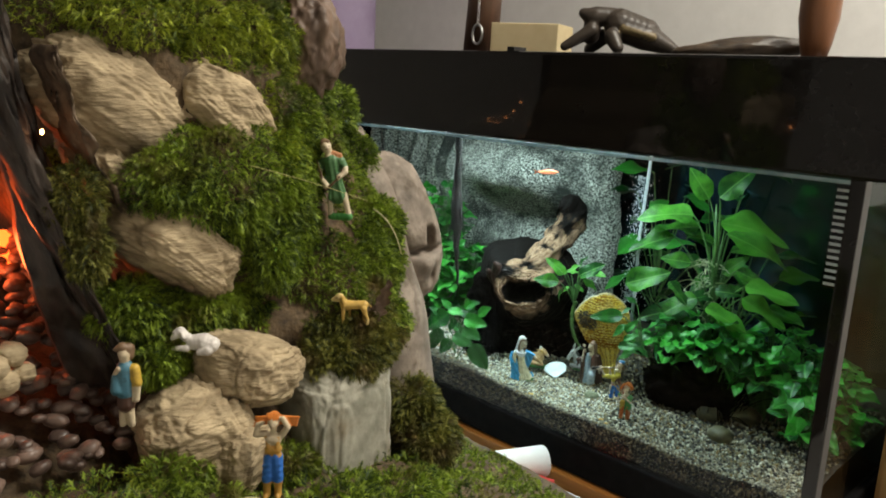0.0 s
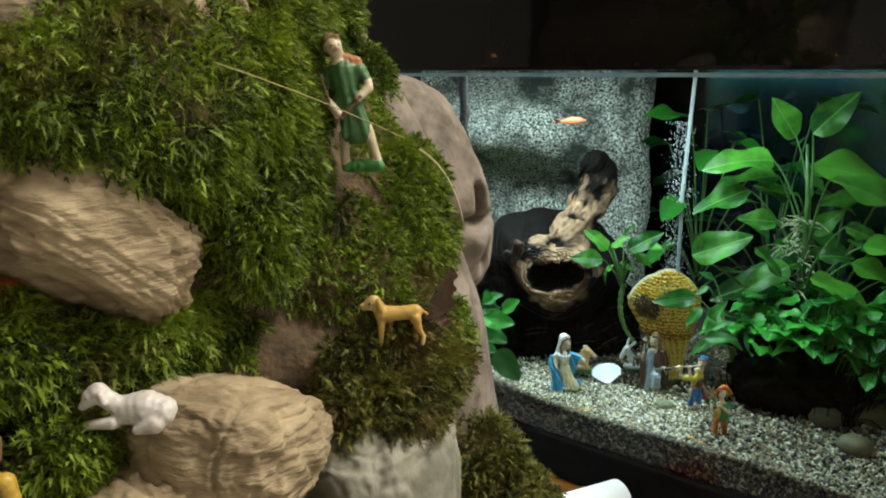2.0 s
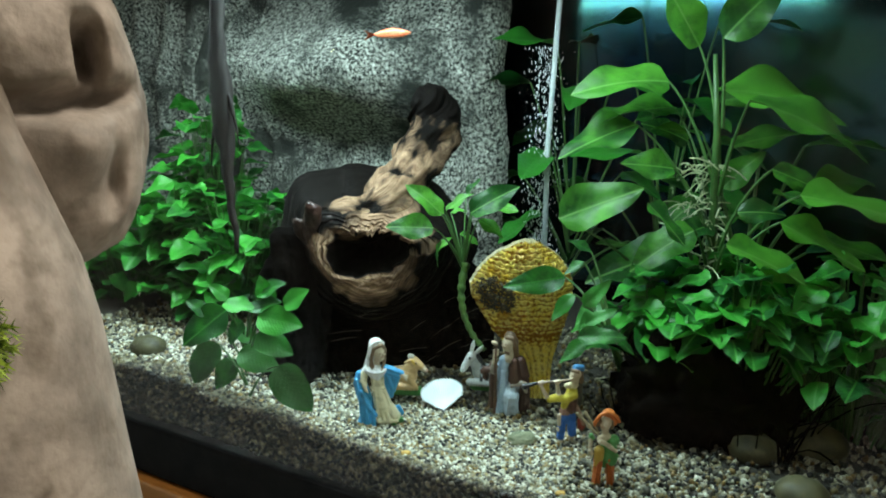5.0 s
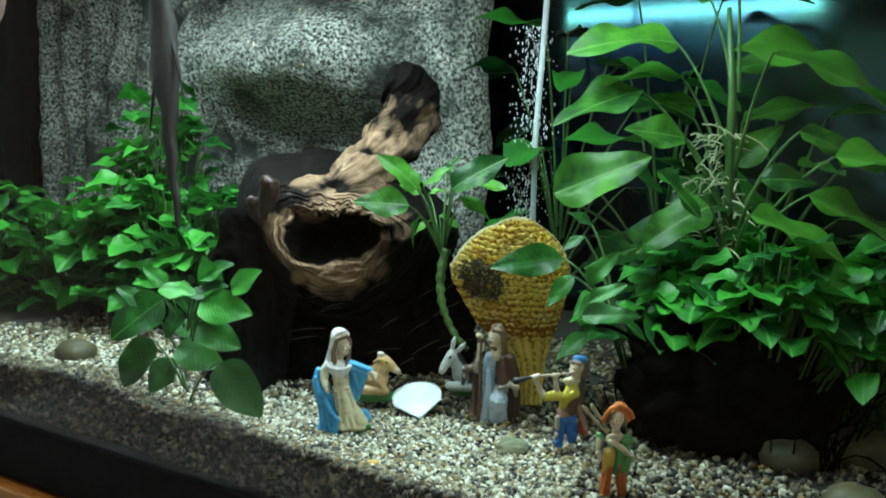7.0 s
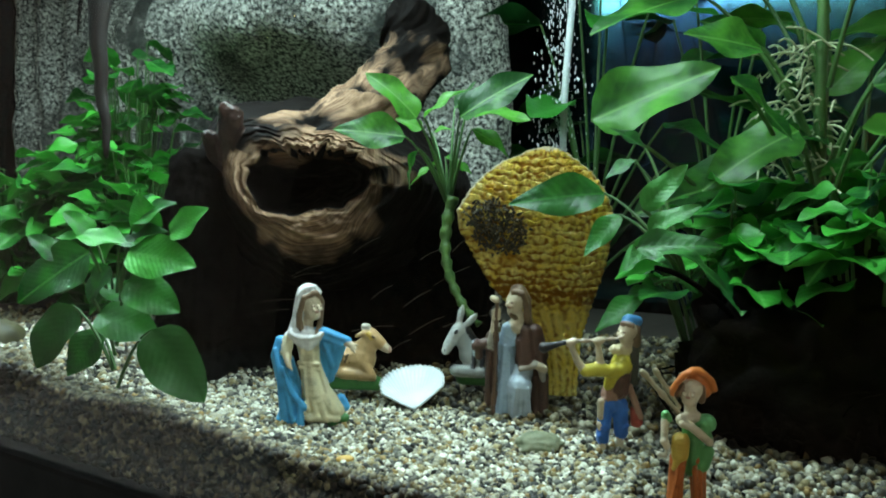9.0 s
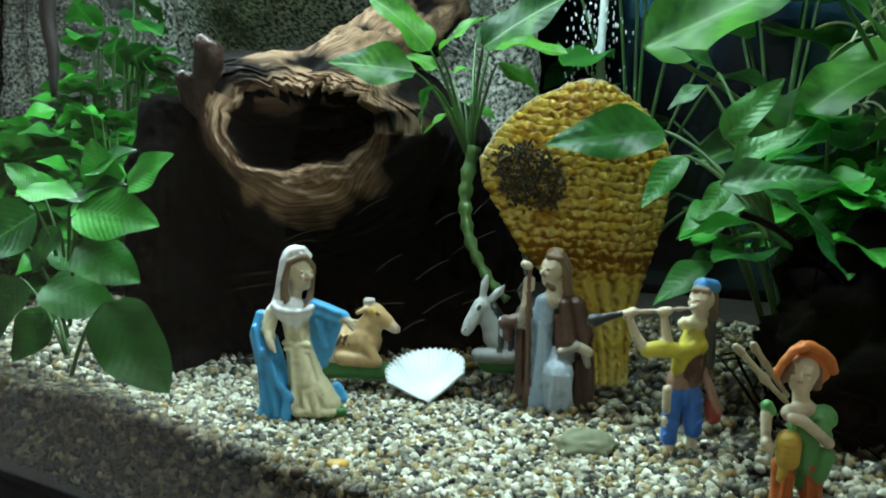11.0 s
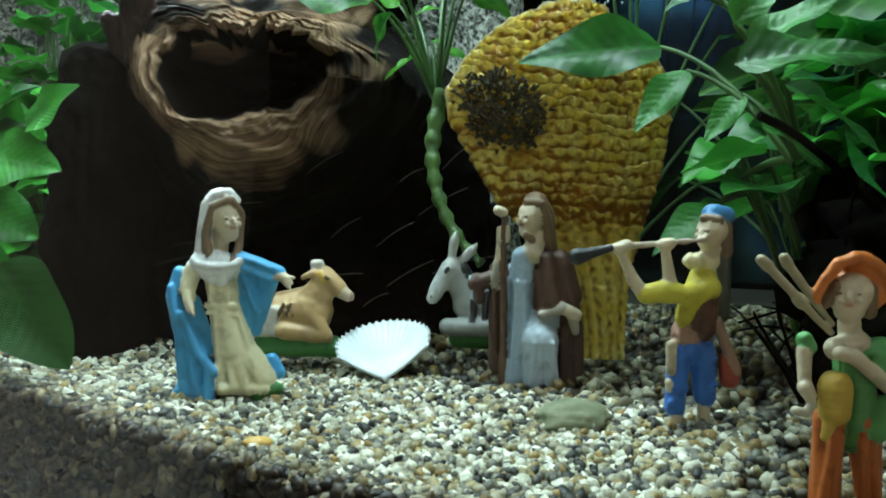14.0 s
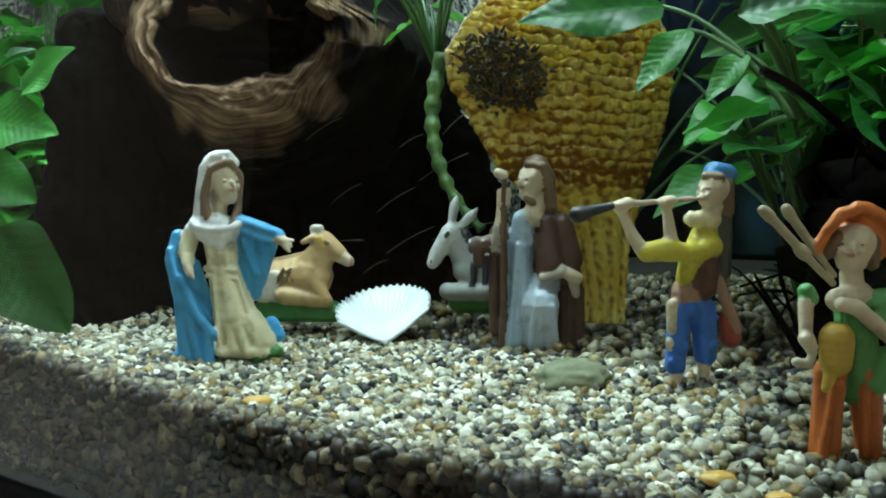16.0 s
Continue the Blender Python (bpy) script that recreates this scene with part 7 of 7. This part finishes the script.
Fronds() \
    .leaf((-0.009, 0.027), (-0.054, 0.024), 0.061, 68) \
    .leaf((-0.004, 0.017), (-0.022, -0.000), 0.049, 40) \
    .leaf((0.001, 0.043), (-0.014, 0.036), 0.045, 30) \
    .leaf((-0.013, 0.005), (0.017, 0.011), -0.018, 45) \
    .leaf((-0.006, 0.011), (0.011, 0.025), -0.008, 40) \
    .leaf((-0.005, 0.020), (0.009, 0.040), 0.005, 50) \
    .leaf((0.013, -0.024), (-0.012, -0.037), 0.065, 30) \
    .leaf((0.010, 0.008), (-0.003, -0.005), 0.039, 40) \
    .leaf((0.008, 0.005), (0.032, -0.008), 0.005, 20) \
    .leaf((0.008, -0.003), (0.025, -0.013), 0.019, 35) \
    .leaf((0.008, 0.049), (-0.008, 0.060), 0.053, 40) \
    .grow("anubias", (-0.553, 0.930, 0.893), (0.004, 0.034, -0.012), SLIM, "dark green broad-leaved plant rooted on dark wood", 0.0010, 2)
Fronds() \
    .leaf((-0.025, 0.068), (-0.047, 0.094), -0.005, 30) \
    .leaf((-0.021, 0.069), (-0.003, 0.088), 0.000, 10) \
    .leaf((-0.001, 0.069), (0.033, 0.095), -0.010, 35) \
    .leaf((-0.031, 0.057), (-0.068, 0.061), -0.012, 45) \
    .leaf((0.004, 0.076), (0.039, 0.071), 0.010, 20) \
    .leaf((-0.023, 0.050), (-0.034, 0.032), -0.020, -30) \
    .leaf((0.006, 0.063), (0.028, 0.053), -0.005, 20) \
    .leaf((-0.022, 0.064), (-0.036, 0.071), 0.020, 40) \
    .leaf((-0.008, 0.048), (0.008, 0.041), 0.015, 10) \
    .leaf((-0.013, 0.044), (-0.029, 0.033), 0.020, -20) \
    .leaf((-0.003, 0.078), (0.008, 0.094), 0.030, 10) \
    .leaf((-0.016, 0.063), (-0.004, 0.069), 0.030, 0) \
    .grow("water_plant", (-0.684, 0.992, 0.891), (-0.006, 0.0, 0.022), SWORD, "green fan-leaved plant growing on the driftwood", 0.0008, 4, turn=14)
# two added plants in place of the blurred leaf reflections in the back glass
plant("sword_plant", (-0.700, 1.255, 0.80), sword(8, 16, 0.34, 0.10, (0.9, 1.5)), SLIM, "added dim green plant standing in for leaves reflected in the back glass", BUSHES, M_STEM, 0.0012, seed=1)
plant("sword_plant", (-0.600, 1.265, 0.80), sword(9, 14, 0.33, 0.10, (0.9, 1.5)), SLIM, "added dim green plant standing in for leaves reflected in the back glass", BUSHES, M_STEM, 0.0012, seed=2)
plant("sword_plant", (-0.490, 1.120, 0.83), sword(3, 14, 0.20, 0.085, (0.7, 1.0)), SWORD, "green sword plant with broad leaves", BUSHES, M_STEM, 0.0014, seed=3)
DARK_BUSH = "dense dark green broad-leaved bush under the sword plant"
plant("water_plant", (-0.535, 1.03, 0.815), bush(7, 50, (0.045, 0.050), 0.115, 0.66, (0.75, 1.2), (0, 0), (-25, 20)), ANUBIAS, DARK_BUSH, BUSHES, M_STEM, seed=1)
plant("water_plant", (-0.475, 1.03, 0.815), bush(8, 150, (0.070, 0.050), 0.130, 0.66, (0.75, 1.2), (0, 0), (-25, 20)), ANUBIAS, DARK_BUSH, BUSHES, M_STEM, seed=2)
plant("water_plant", (-0.395, 1.06, 0.815), bush(9, 150, (0.07, 0.07), 0.130, 0.5, (0.7, 1.1), (0, 0), (-25, 20)), ANUBIAS, DARK_BUSH, BUSHES, M_STEM, seed=3)
plant("water_plant", (-0.325, 1.02, 0.815), bush(10, 100, (0.05, 0.07), 0.120, 0.2, (0.7, 1.1)), ANUBIAS, "leafy green stem plant beside the tank corner", BUSHES, M_STEM, seed=4)


def root_threads():
    """Pale fine roots round the sword plant's stem."""
    bm = bmesh.new()
    r = random.Random(12)
    for k in range(110):
        a = Vector((r.gauss(0, 0.010), r.gauss(0, 0.010), 0.075 + 0.10 * r.random()))
        b = a + Vector((r.uniform(-1, 1), r.uniform(-1, 1), r.uniform(-0.5, 0.5))) * 0.022
        tube(bm, bend(a, a.lerp(b, 0.5) + Vector((0, 0, 0.006)), b, 4), 0.0006, 4, False)
    return bm


thing("root_threads", root_threads(), mat("pale_roots", (0.26, 0.34, 0.16), (0.48, 0.54, 0.34), rough=0.6, scale=80), "fine pale aerial roots on the plant stem", "roots", kind="stuff", m=pose(-0.520, 1.065, 0.83))
hang = tube(bmesh.new(), bend((-0.822, 0.866, 0.930), (-0.836, 0.868, 1.00), (-0.842, 0.870, 1.19), 24), [0.0010 + 0.0009 * math.sqrt(k) + (0.0040 * math.exp(-((k - 13) / 4) ** 2)) for k in range(25)], 14)
for v in hang.verts:
    v.co += Vector((0.0035 * noise.noise(v.co * 60), 0.002 * noise.noise(v.co * 60 + Vector((7, 0, 0))), 0))
tube(hang, bend((-0.838, 0.868, 1.04), (-0.846, 0.868, 1.03), (-0.850, 0.868, 0.995), 8), [0.0028 - 0.0003 * k for k in range(9)], 8)
tube(hang, bend((-0.832, 0.868, 1.06), (-0.822, 0.868, 1.04), (-0.818, 0.868, 1.01), 8), [0.0026 - 0.0003 * k for k in range(9)], 8)
thing("hanging_root", hang, mat("brown_root", (0.003, 0.002, 0.0015), (0.014, 0.0075, 0.005), rough=0.7, scale=70, bump=0.6, stretch=(1, 1, 0.3)), "dark brown root hanging down into the water", "root")



def tangle():
    """A dark knot of roots under the plants."""
    bm = rough_ball((-0.492, 1.006, 0.838), (0.062, 0.038, 0.052), (0, 0, 20), 5, 0.35, 2.4, 41)
    r = random.Random(21)
    for k in range(220):
        a = Vector((-0.548 + 0.13 * r.random(), 0.972 + 0.06 * r.random(), 0.802))
        c = a + Vector((r.gauss(0, 0.014), r.gauss(0, 0.012), 0.02 + 0.030 * r.random()))
        e = c + Vector((r.gauss(0.008, 0.018), r.uniform(0, 0.03), r.gauss(0, 0.02)))
        tube(bm, bend(a, c, e, 6), [r.uniform(0.0005, 0.0013) * (1 - 0.1 * q) for q in range(7)], 5)
    return bm


thing("driftwood", tangle(), M_LOGDARK, "dark tangled root under the plants", "driftwood")
thing("rhizome", tube(bmesh.new(), bend((-0.553, 0.931, 0.889), (-0.540, 0.965, 0.885), (-0.510, 0.990, 0.84), 8), 0.0012, 8), M_LOGDARK, "dark creeping rhizome carrying a broad-leaved plant", "rhizome")
M_GOURD = mat("speckled_stone", (0.025, 0.025, 0.012), (0.10, 0.09, 0.035), rough=0.6, scale=70, bump=0.3)
for x, y, r, k in ((-0.449, 0.985, 0.015, 1), (-0.412, 1.015, 0.018, 2), (-0.980, 0.900, 0.015, 3), (-0.412, 0.943, 0.014, 5)):
    thing("stone", rough_ball((x, y, bed_height(x, y) + r * 0.35), (r * 1.2, r, r * 0.75), sub=3, amp=0.1, seed=50 + k), M_GOURD, "rounded olive-brown stone half sunk in the gravel", "stone", "stones on the gravel")

thing("stone", rough_ball((-0.601, 0.926, 0.806), (0.011, 0.008, 0.0055), (8, -6, 20), 4, 0.16, 2.0, 54, 0.2), mat("greenish_slate", (0.11, 0.13, 0.07), (0.24, 0.25, 0.15), rough=0.7, scale=120, bump=0.3), "flat greenish stone half sunk in the gravel", "stone", "stones on the gravel")
for x, y, r in ((-0.548, 0.874, 0.0036), (-0.536, 0.868, 0.0026), (-0.665, 0.868, 0.004)):
    thing("chip", rough_ball((x, y, bed_height(x, y) + 0.002), (r, r * 0.8, r * 0.4), (0, 0, 40), 3, 0.15, 2, r * 9000, 0.1), mat("ochre_chip", (0.42, 0.24, 0.04), (0.55, 0.34, 0.08), rough=0.5, scale=120), "small ochre stone chip on the gravel", "stone", "ochre chips on the gravel")

# the bubble tube and the fish
M_BUB = mat("air_bubble", (0.75, 0.82, 0.85), (0.85, 0.9, 0.92), rough=0.15, scale=40)
hose = holder("air_hose", pose(-0.70, 1.18, 0.80), "pale air hose with rising bubbles", "hose")
part("hose", tube(bmesh.new(), [(0.002, 0, 0.0), (0.0, 0, 0.2), (0.010, 0, 0.42)], 0.0028, 8), mat("silicone_hose", (0.45, 0.52, 0.52), (0.6, 0.66, 0.66), rough=0.3, scale=60), hose)
bub = bmesh.new()
r3 = random.Random(6)
for k in range(900):
    z = 0.08 + 0.22 * r3.random() ** 1.3
    bmesh.ops.create_icosphere(bub, subdivisions=1, radius=r3.uniform(0.0003, 0.0008), matrix=Matrix.Translation((r3.gauss(-0.006, 0.009), r3.gauss(0, 0.006), z)) @ Matrix.Diagonal((0.7, 1, 2.6, 1)))
tagged(part("bubbles", bub, M_BUB, hose, "white rising air bubbles"), kind="stuff")


def fish(m, label, material):
    bm = bmesh.new()
    tube(bm, [(-0.013, 0, 0), (-0.008, 0, 0), (0, 0, 0.0005), (0.007, 0, 0), (0.013, 0, 0)], [0.0006, 0.0025, 0.0036, 0.0028, 0.0006], 10)
    for v in bm.verts:
        v.co.y *= 0.5
    root = thing("fish", bm, material, label, "fish", m=m)
    fin = bmesh.new()
    a = [fin.verts.new(p) for p in ((-0.012, 0, 0), (-0.020, 0.0008, 0.0036), (-0.017, 0, 0), (-0.020, -0.0008, -0.0036))]
    fin.faces.new((a[0], a[1], a[2]))
    fin.faces.new((a[0], a[2], a[3]))
    bmesh.ops.solidify(fin, geom=fin.faces[:], thickness=0.0004)
    part("tail_fin", fin, material, root)
    return root


fish(pose(-0.782, 1.02, 1.105, 0, -4, 30) @ Matrix.Scale(1.25, 4), "small orange-red fish near the surface", mat("red_fish", (0.75, 0.12, 0.04), (0.85, 0.28, 0.14), rough=0.35, scale=120))

# ---- things on the hood and in the room ----
thing("wooden_post", tube(bmesh.new(), [(-0.985, 1.06, 1.284), (-0.98, 1.06, 1.40), (-0.99, 1.06, 1.62)], [0.031, 0.029, 0.031], 20), mat("dark_walnut", (0.05, 0.025, 0.015), (0.12, 0.06, 0.035), rough=0.45, scale=20, stretch=(4, 4, 0.4), bump=0.2), "dark brown carved wooden post on the hood", "post")
thing("cardboard_box", box(bmesh.new(), -0.056, 0.056, -0.04, 0.04, 0, 0.05, 0.002), mat("buff_card", (0.52, 0.42, 0.24), (0.58, 0.48, 0.29), rough=0.8, scale=40), "small buff cardboard box on the hood", "box", smooth=False, m=pose(-0.845, 1.03, 1.285, 0, 0, 20))
M_TURT = mat("turtle_bronze", (0.02, 0.014, 0.010), (0.07, 0.048, 0.03), rough=0.4, scale=45, bump=0.4)
t = Clay()
t.cone("shell_dark", (-1.2, 0, 3.6), 2.4, (2.4, 0, 2.4), 2.3, 1.15)
t.cone("shell_dark", (2.4, 0, 2.2), 2.1, (6.6, 0, 0.4), 0.9, 1.3)
t.cone("shell_pale", (-0.4, -2.0, 3.0), 0.9, (3.6, -2.2, 1.9), 0.6)
t.cone("shell_dark", (-2.2, -0.3, 4.8), 1.2, (-4.6, -0.6, 4.6), 1.5)
t.cone("shell_dark", (-4.8, -0.6, 4.4), 1.5, (-6.4, -0.8, 5.0), 0.8)
t.cone("shell_dark", (-5.0, -0.6, 3.6), 1.3, (-5.2, -0.6, 2.0), 1.4)
t.cone("shell_dark", (-5.0, -1.6, 2.6), 1.1, (-8.6, -2.2, 0.2), 0.7)
t.cone("shell_dark", (-2.0, -2.4, 1.8), 1.2, (-1.0, -3.4, 0.2), 0.9)
t.cone("shell_dark", (-3.5, 2.2, 2.0), 1.2, (-5.5, 3.0, 0.2), 0.9)
t.make("turtle_statue", {"shell_dark": (0.040, 0.030, 0.022), "shell_pale": (0.16, 0.12, 0.055)}, pose(-0.66, 1.02, 1.296, 0, 0, 30), "dark carved turtle statue on the hood", "statue", voxel=0.002)
thing("carved_fish", rough_ball((0, 0, 0), (0.085, 0.022, 0.016), (0, -6, 0), 4, 0.15, 2, 61), M_TURT, "flat dark carved wooden figure on the hood", "carving", m=pose(-0.475, 1.0, 1.297, 0, 0, 30))
thing("wooden_vase", tube(bmesh.new(), [(0, 0, 0), (0, 0, 0.02), (0, 0, 0.05), (0, 0, 0.085), (0, 0, 0.12), (0, 0, 0.15)], [0.013, 0.018, 0.023, 0.023, 0.019, 0.012], 28), mat("polished_teak", (0.14, 0.055, 0.022), (0.24, 0.10, 0.045), rough=0.3, scale=14, stretch=(5, 5, 0.6), bump=0.1), "polished brown wooden vase on the hood", "vase", m=pose(-0.385, 1.0, 1.285))
thing("curtain", tube(bmesh.new(), [(-1.92, 1.40, 0.0), (-1.92, 1.40, 1.3), (-1.90, 1.40, 2.49)], [0.16, 0.15, 0.13], 24), mat("lilac_cloth", (0.36, 0.28, 0.45), (0.44, 0.36, 0.54), rough=0.8, scale=12), "gathered lilac curtain beside the wall", "curtain")
thing("paper_roll", tube(bmesh.new(), [(-0.645, 0.700, 0.742), (-0.594, 0.815, 0.742)], 0.021, 28), mat("white_paper", (0.75, 0.74, 0.72), (0.82, 0.81, 0.80), rough=0.6, scale=50), "white paper roll lying on the table", "roll")
thing("red_cloth", rough_ball((-0.572, 0.765, 0.722), (0.03, 0.045, 0.014), (0, 0, 15), 4, 0.25, 2, 71), mat("red_felt", (0.50, 0.02, 0.02), (0.62, 0.05, 0.04), rough=0.8, scale=80), "crumpled red cloth under the roll", "cloth")
thing("wooden_board", box(bmesh.new(), -0.245, -0.215, 1.02, 1.30, 0.0, 1.12, 0.006), mat("honey_wood", (0.22, 0.12, 0.04), (0.36, 0.22, 0.08), rough=0.5, scale=18, stretch=(6, 6, 0.5)), "honey-brown wooden board beside the tank", "board", smooth=False)

# a comb-like thermometer strip inside the corner
strip_ob = holder("thermometer", pose(-0.279, GLASS_Y + 0.004, 1.050), "narrow black thermometer strip with white marks on the glass", "thermometer")
part("backing", box(bmesh.new(), -0.008, 0.008, 0, 0.0015, 0, 0.108), M_BLACK, strip_ob, smooth=False)
M_MARK = mat("white_mark", (0.55, 0.58, 0.6), (0.68, 0.7, 0.72), rough=0.5, scale=80)
mark = mesh_of(box(bmesh.new(), -0.0065, 0.0065, -0.0012, -0.0002, 0, 0.0028), "mark", M_MARK, False)
for k in range(15):
    ob = new("mark", mark)
    ob.parent = strip_ob
    ob.matrix_basis = pose(0, 0, 0.003 + 0.007 * k)

# fairy lights on the rockery and on the scene beyond it
M_BULB = glow("warm_bulb", (1.0, 0.36, 0.11), 30.0)
bulb = mesh_of(rough_ball((0, 0, 0), (0.0014, 0.0014, 0.0022), sub=2, amp=0.02), "bulb", M_BULB)
wire = bmesh.new()
spots = [(-0.595, 0.195, 1.190), (-0.628, 0.258, 1.135)] + [(-1.35, 0.18, 1.150), (-1.315, 0.19, 1.146), (-1.295, 0.18, 1.160), (-1.272, 0.18, 1.176), (-1.250, 0.18, 1.200), (-1.252, 0.17, 1.114), (-1.212, 0.18, 1.150), (-1.19, 0.2, 1.17)]
lights_ob = holder("fairy_lights", pose(0, 0, 0), "string of small warm fairy lights", "lights")
for p in spots:
    ob = new("bulb", bulb)
    ob.parent = lights_ob
    ob.matrix_basis = Matrix.Translation(p)
tube(wire, [Vector(p) + Vector((0, 0, 0.004)) for p in spots[2:]], 0.0008, 5)
part("wire", wire, M_BLACK, lights_ob)

# a dry oak leaf leaning upright on the moss
def oak_leaf():
    bm = bmesh.new()
    n, lobes = 40, 4.5
    left, right, mids = [], [], []
    for i in range(n + 1):
        g = i / n
        w = 0.0098 * (0.25 + math.sin(math.pi * min(1.0, 0.08 + g * 0.98)) ** 0.6 * (1 - 0.45 * g))
        wl, wr = [w * (0.58 + 0.22 * math.sin(g * lobes * 6.28 + q) + 0.30 * noise.noise(Vector((g * 9, q, 0)))) for q in (0.0, 2.2)]
        x, z = 0.012 * g ** 1.2, 0.040 * g
        left.append(bm.verts.new((x - wl, -0.003 * math.sin(g * 9) - 0.002, z + 0.003)))
        mids.append(bm.verts.new((x, 0.002 * math.sin(g * 4), z)))
        right.append(bm.verts.new((x + wr, -0.002 * math.cos(g * 8) - 0.002, z + 0.003)))
    for i in range(n):
        bm.faces.new((left[i], mids[i], mids[i + 1], left[i + 1]))
        bm.faces.new((mids[i], right[i], right[i + 1], mids[i + 1]))
    bmesh.ops.solidify(bm, geom=bm.faces[:], thickness=0.0004)
    return bm


thing("oak_leaf", oak_leaf(), mat("dry_leaf", (0.19, 0.125, 0.095), (0.36, 0.25, 0.19), rough=0.7, scale=90, bump=0.4), "dry brown lobed oak leaf leaning on moss", "leaf", m=pose(-0.550, 0.470, 1.012, -8, 0, 42))
for p, q, r in (((-0.470, 0.250, 0.925), (-0.462, 0.285, 0.952), (-0.455, 0.300, 0.918)), ((-0.560, 0.470, 1.120), (-0.552, 0.490, 1.108), (-0.552, 0.500, 1.075))):
    thing("grass_stem", tube(bmesh.new(), bend(p, q, r, 10), 0.0006, 5), mat("straw", (0.40, 0.37, 0.20), (0.55, 0.50, 0.30), rough=0.7, scale=60), "pale dry grass stem bent over the moss", "grass")
# a dry grass stem across the moss
thing("grass_stem", tube(bmesh.new(), bend((-0.56, 0.34, 1.165), (-0.565, 0.40, 1.15), (-0.575, 0.475, 1.125), 10), 0.0003, 5), mat("dry_grass", (0.30, 0.28, 0.10), (0.42, 0.38, 0.16), rough=0.7, scale=60), "thin dry grass stem lying across the moss", "grass")

# a silver chain with an oval pendant hanging on the post
chain = holder("pendant_chain", pose(-0.955, 1.018, 1.30), "thin silver chain with an oval pendant on the wooden post", "chain")
M_SILVER = mat("tarnished_silver", (0.45, 0.45, 0.46), (0.62, 0.62, 0.63), rough=0.3, scale=90, metal=1.0)
oval = [(0.011 * math.cos(a), 0, 0.02 + 0.016 * math.sin(a)) for a in [k * math.pi / 12 for k in range(25)]]
part("pendant", tube(bmesh.new(), oval, 0.0022, 8, False), M_SILVER, chain, "oval silver ring pendant")
link_mesh = mesh_of(tube(bmesh.new(), [(0.002 * math.cos(a), 0, 0.004 * math.sin(a)) for a in [k * math.pi / 6 for k in range(13)]], 0.0008, 6, False), "link", M_SILVER)
for k in range(9):
    ob = new("link", link_mesh)
    ob.parent = chain
    ob.matrix_basis = pose(0, 0, 0.041 + 0.0065 * k, 0, 0, 90 * (k % 2))

thing("wood_knot", rough_ball((-0.640, 0.452, 1.268), (0.030, 0.030, 0.050), (10, 0, 0), 5, 0.22, 2.2, 81), mat("brown_knotwood", (0.05, 0.03, 0.02), (0.17, 0.11, 0.075), rough=0.6, scale=50, bump=0.6, stretch=(1, 1, 0.3)), "dark brown knot of wood set in the moss", "wood")
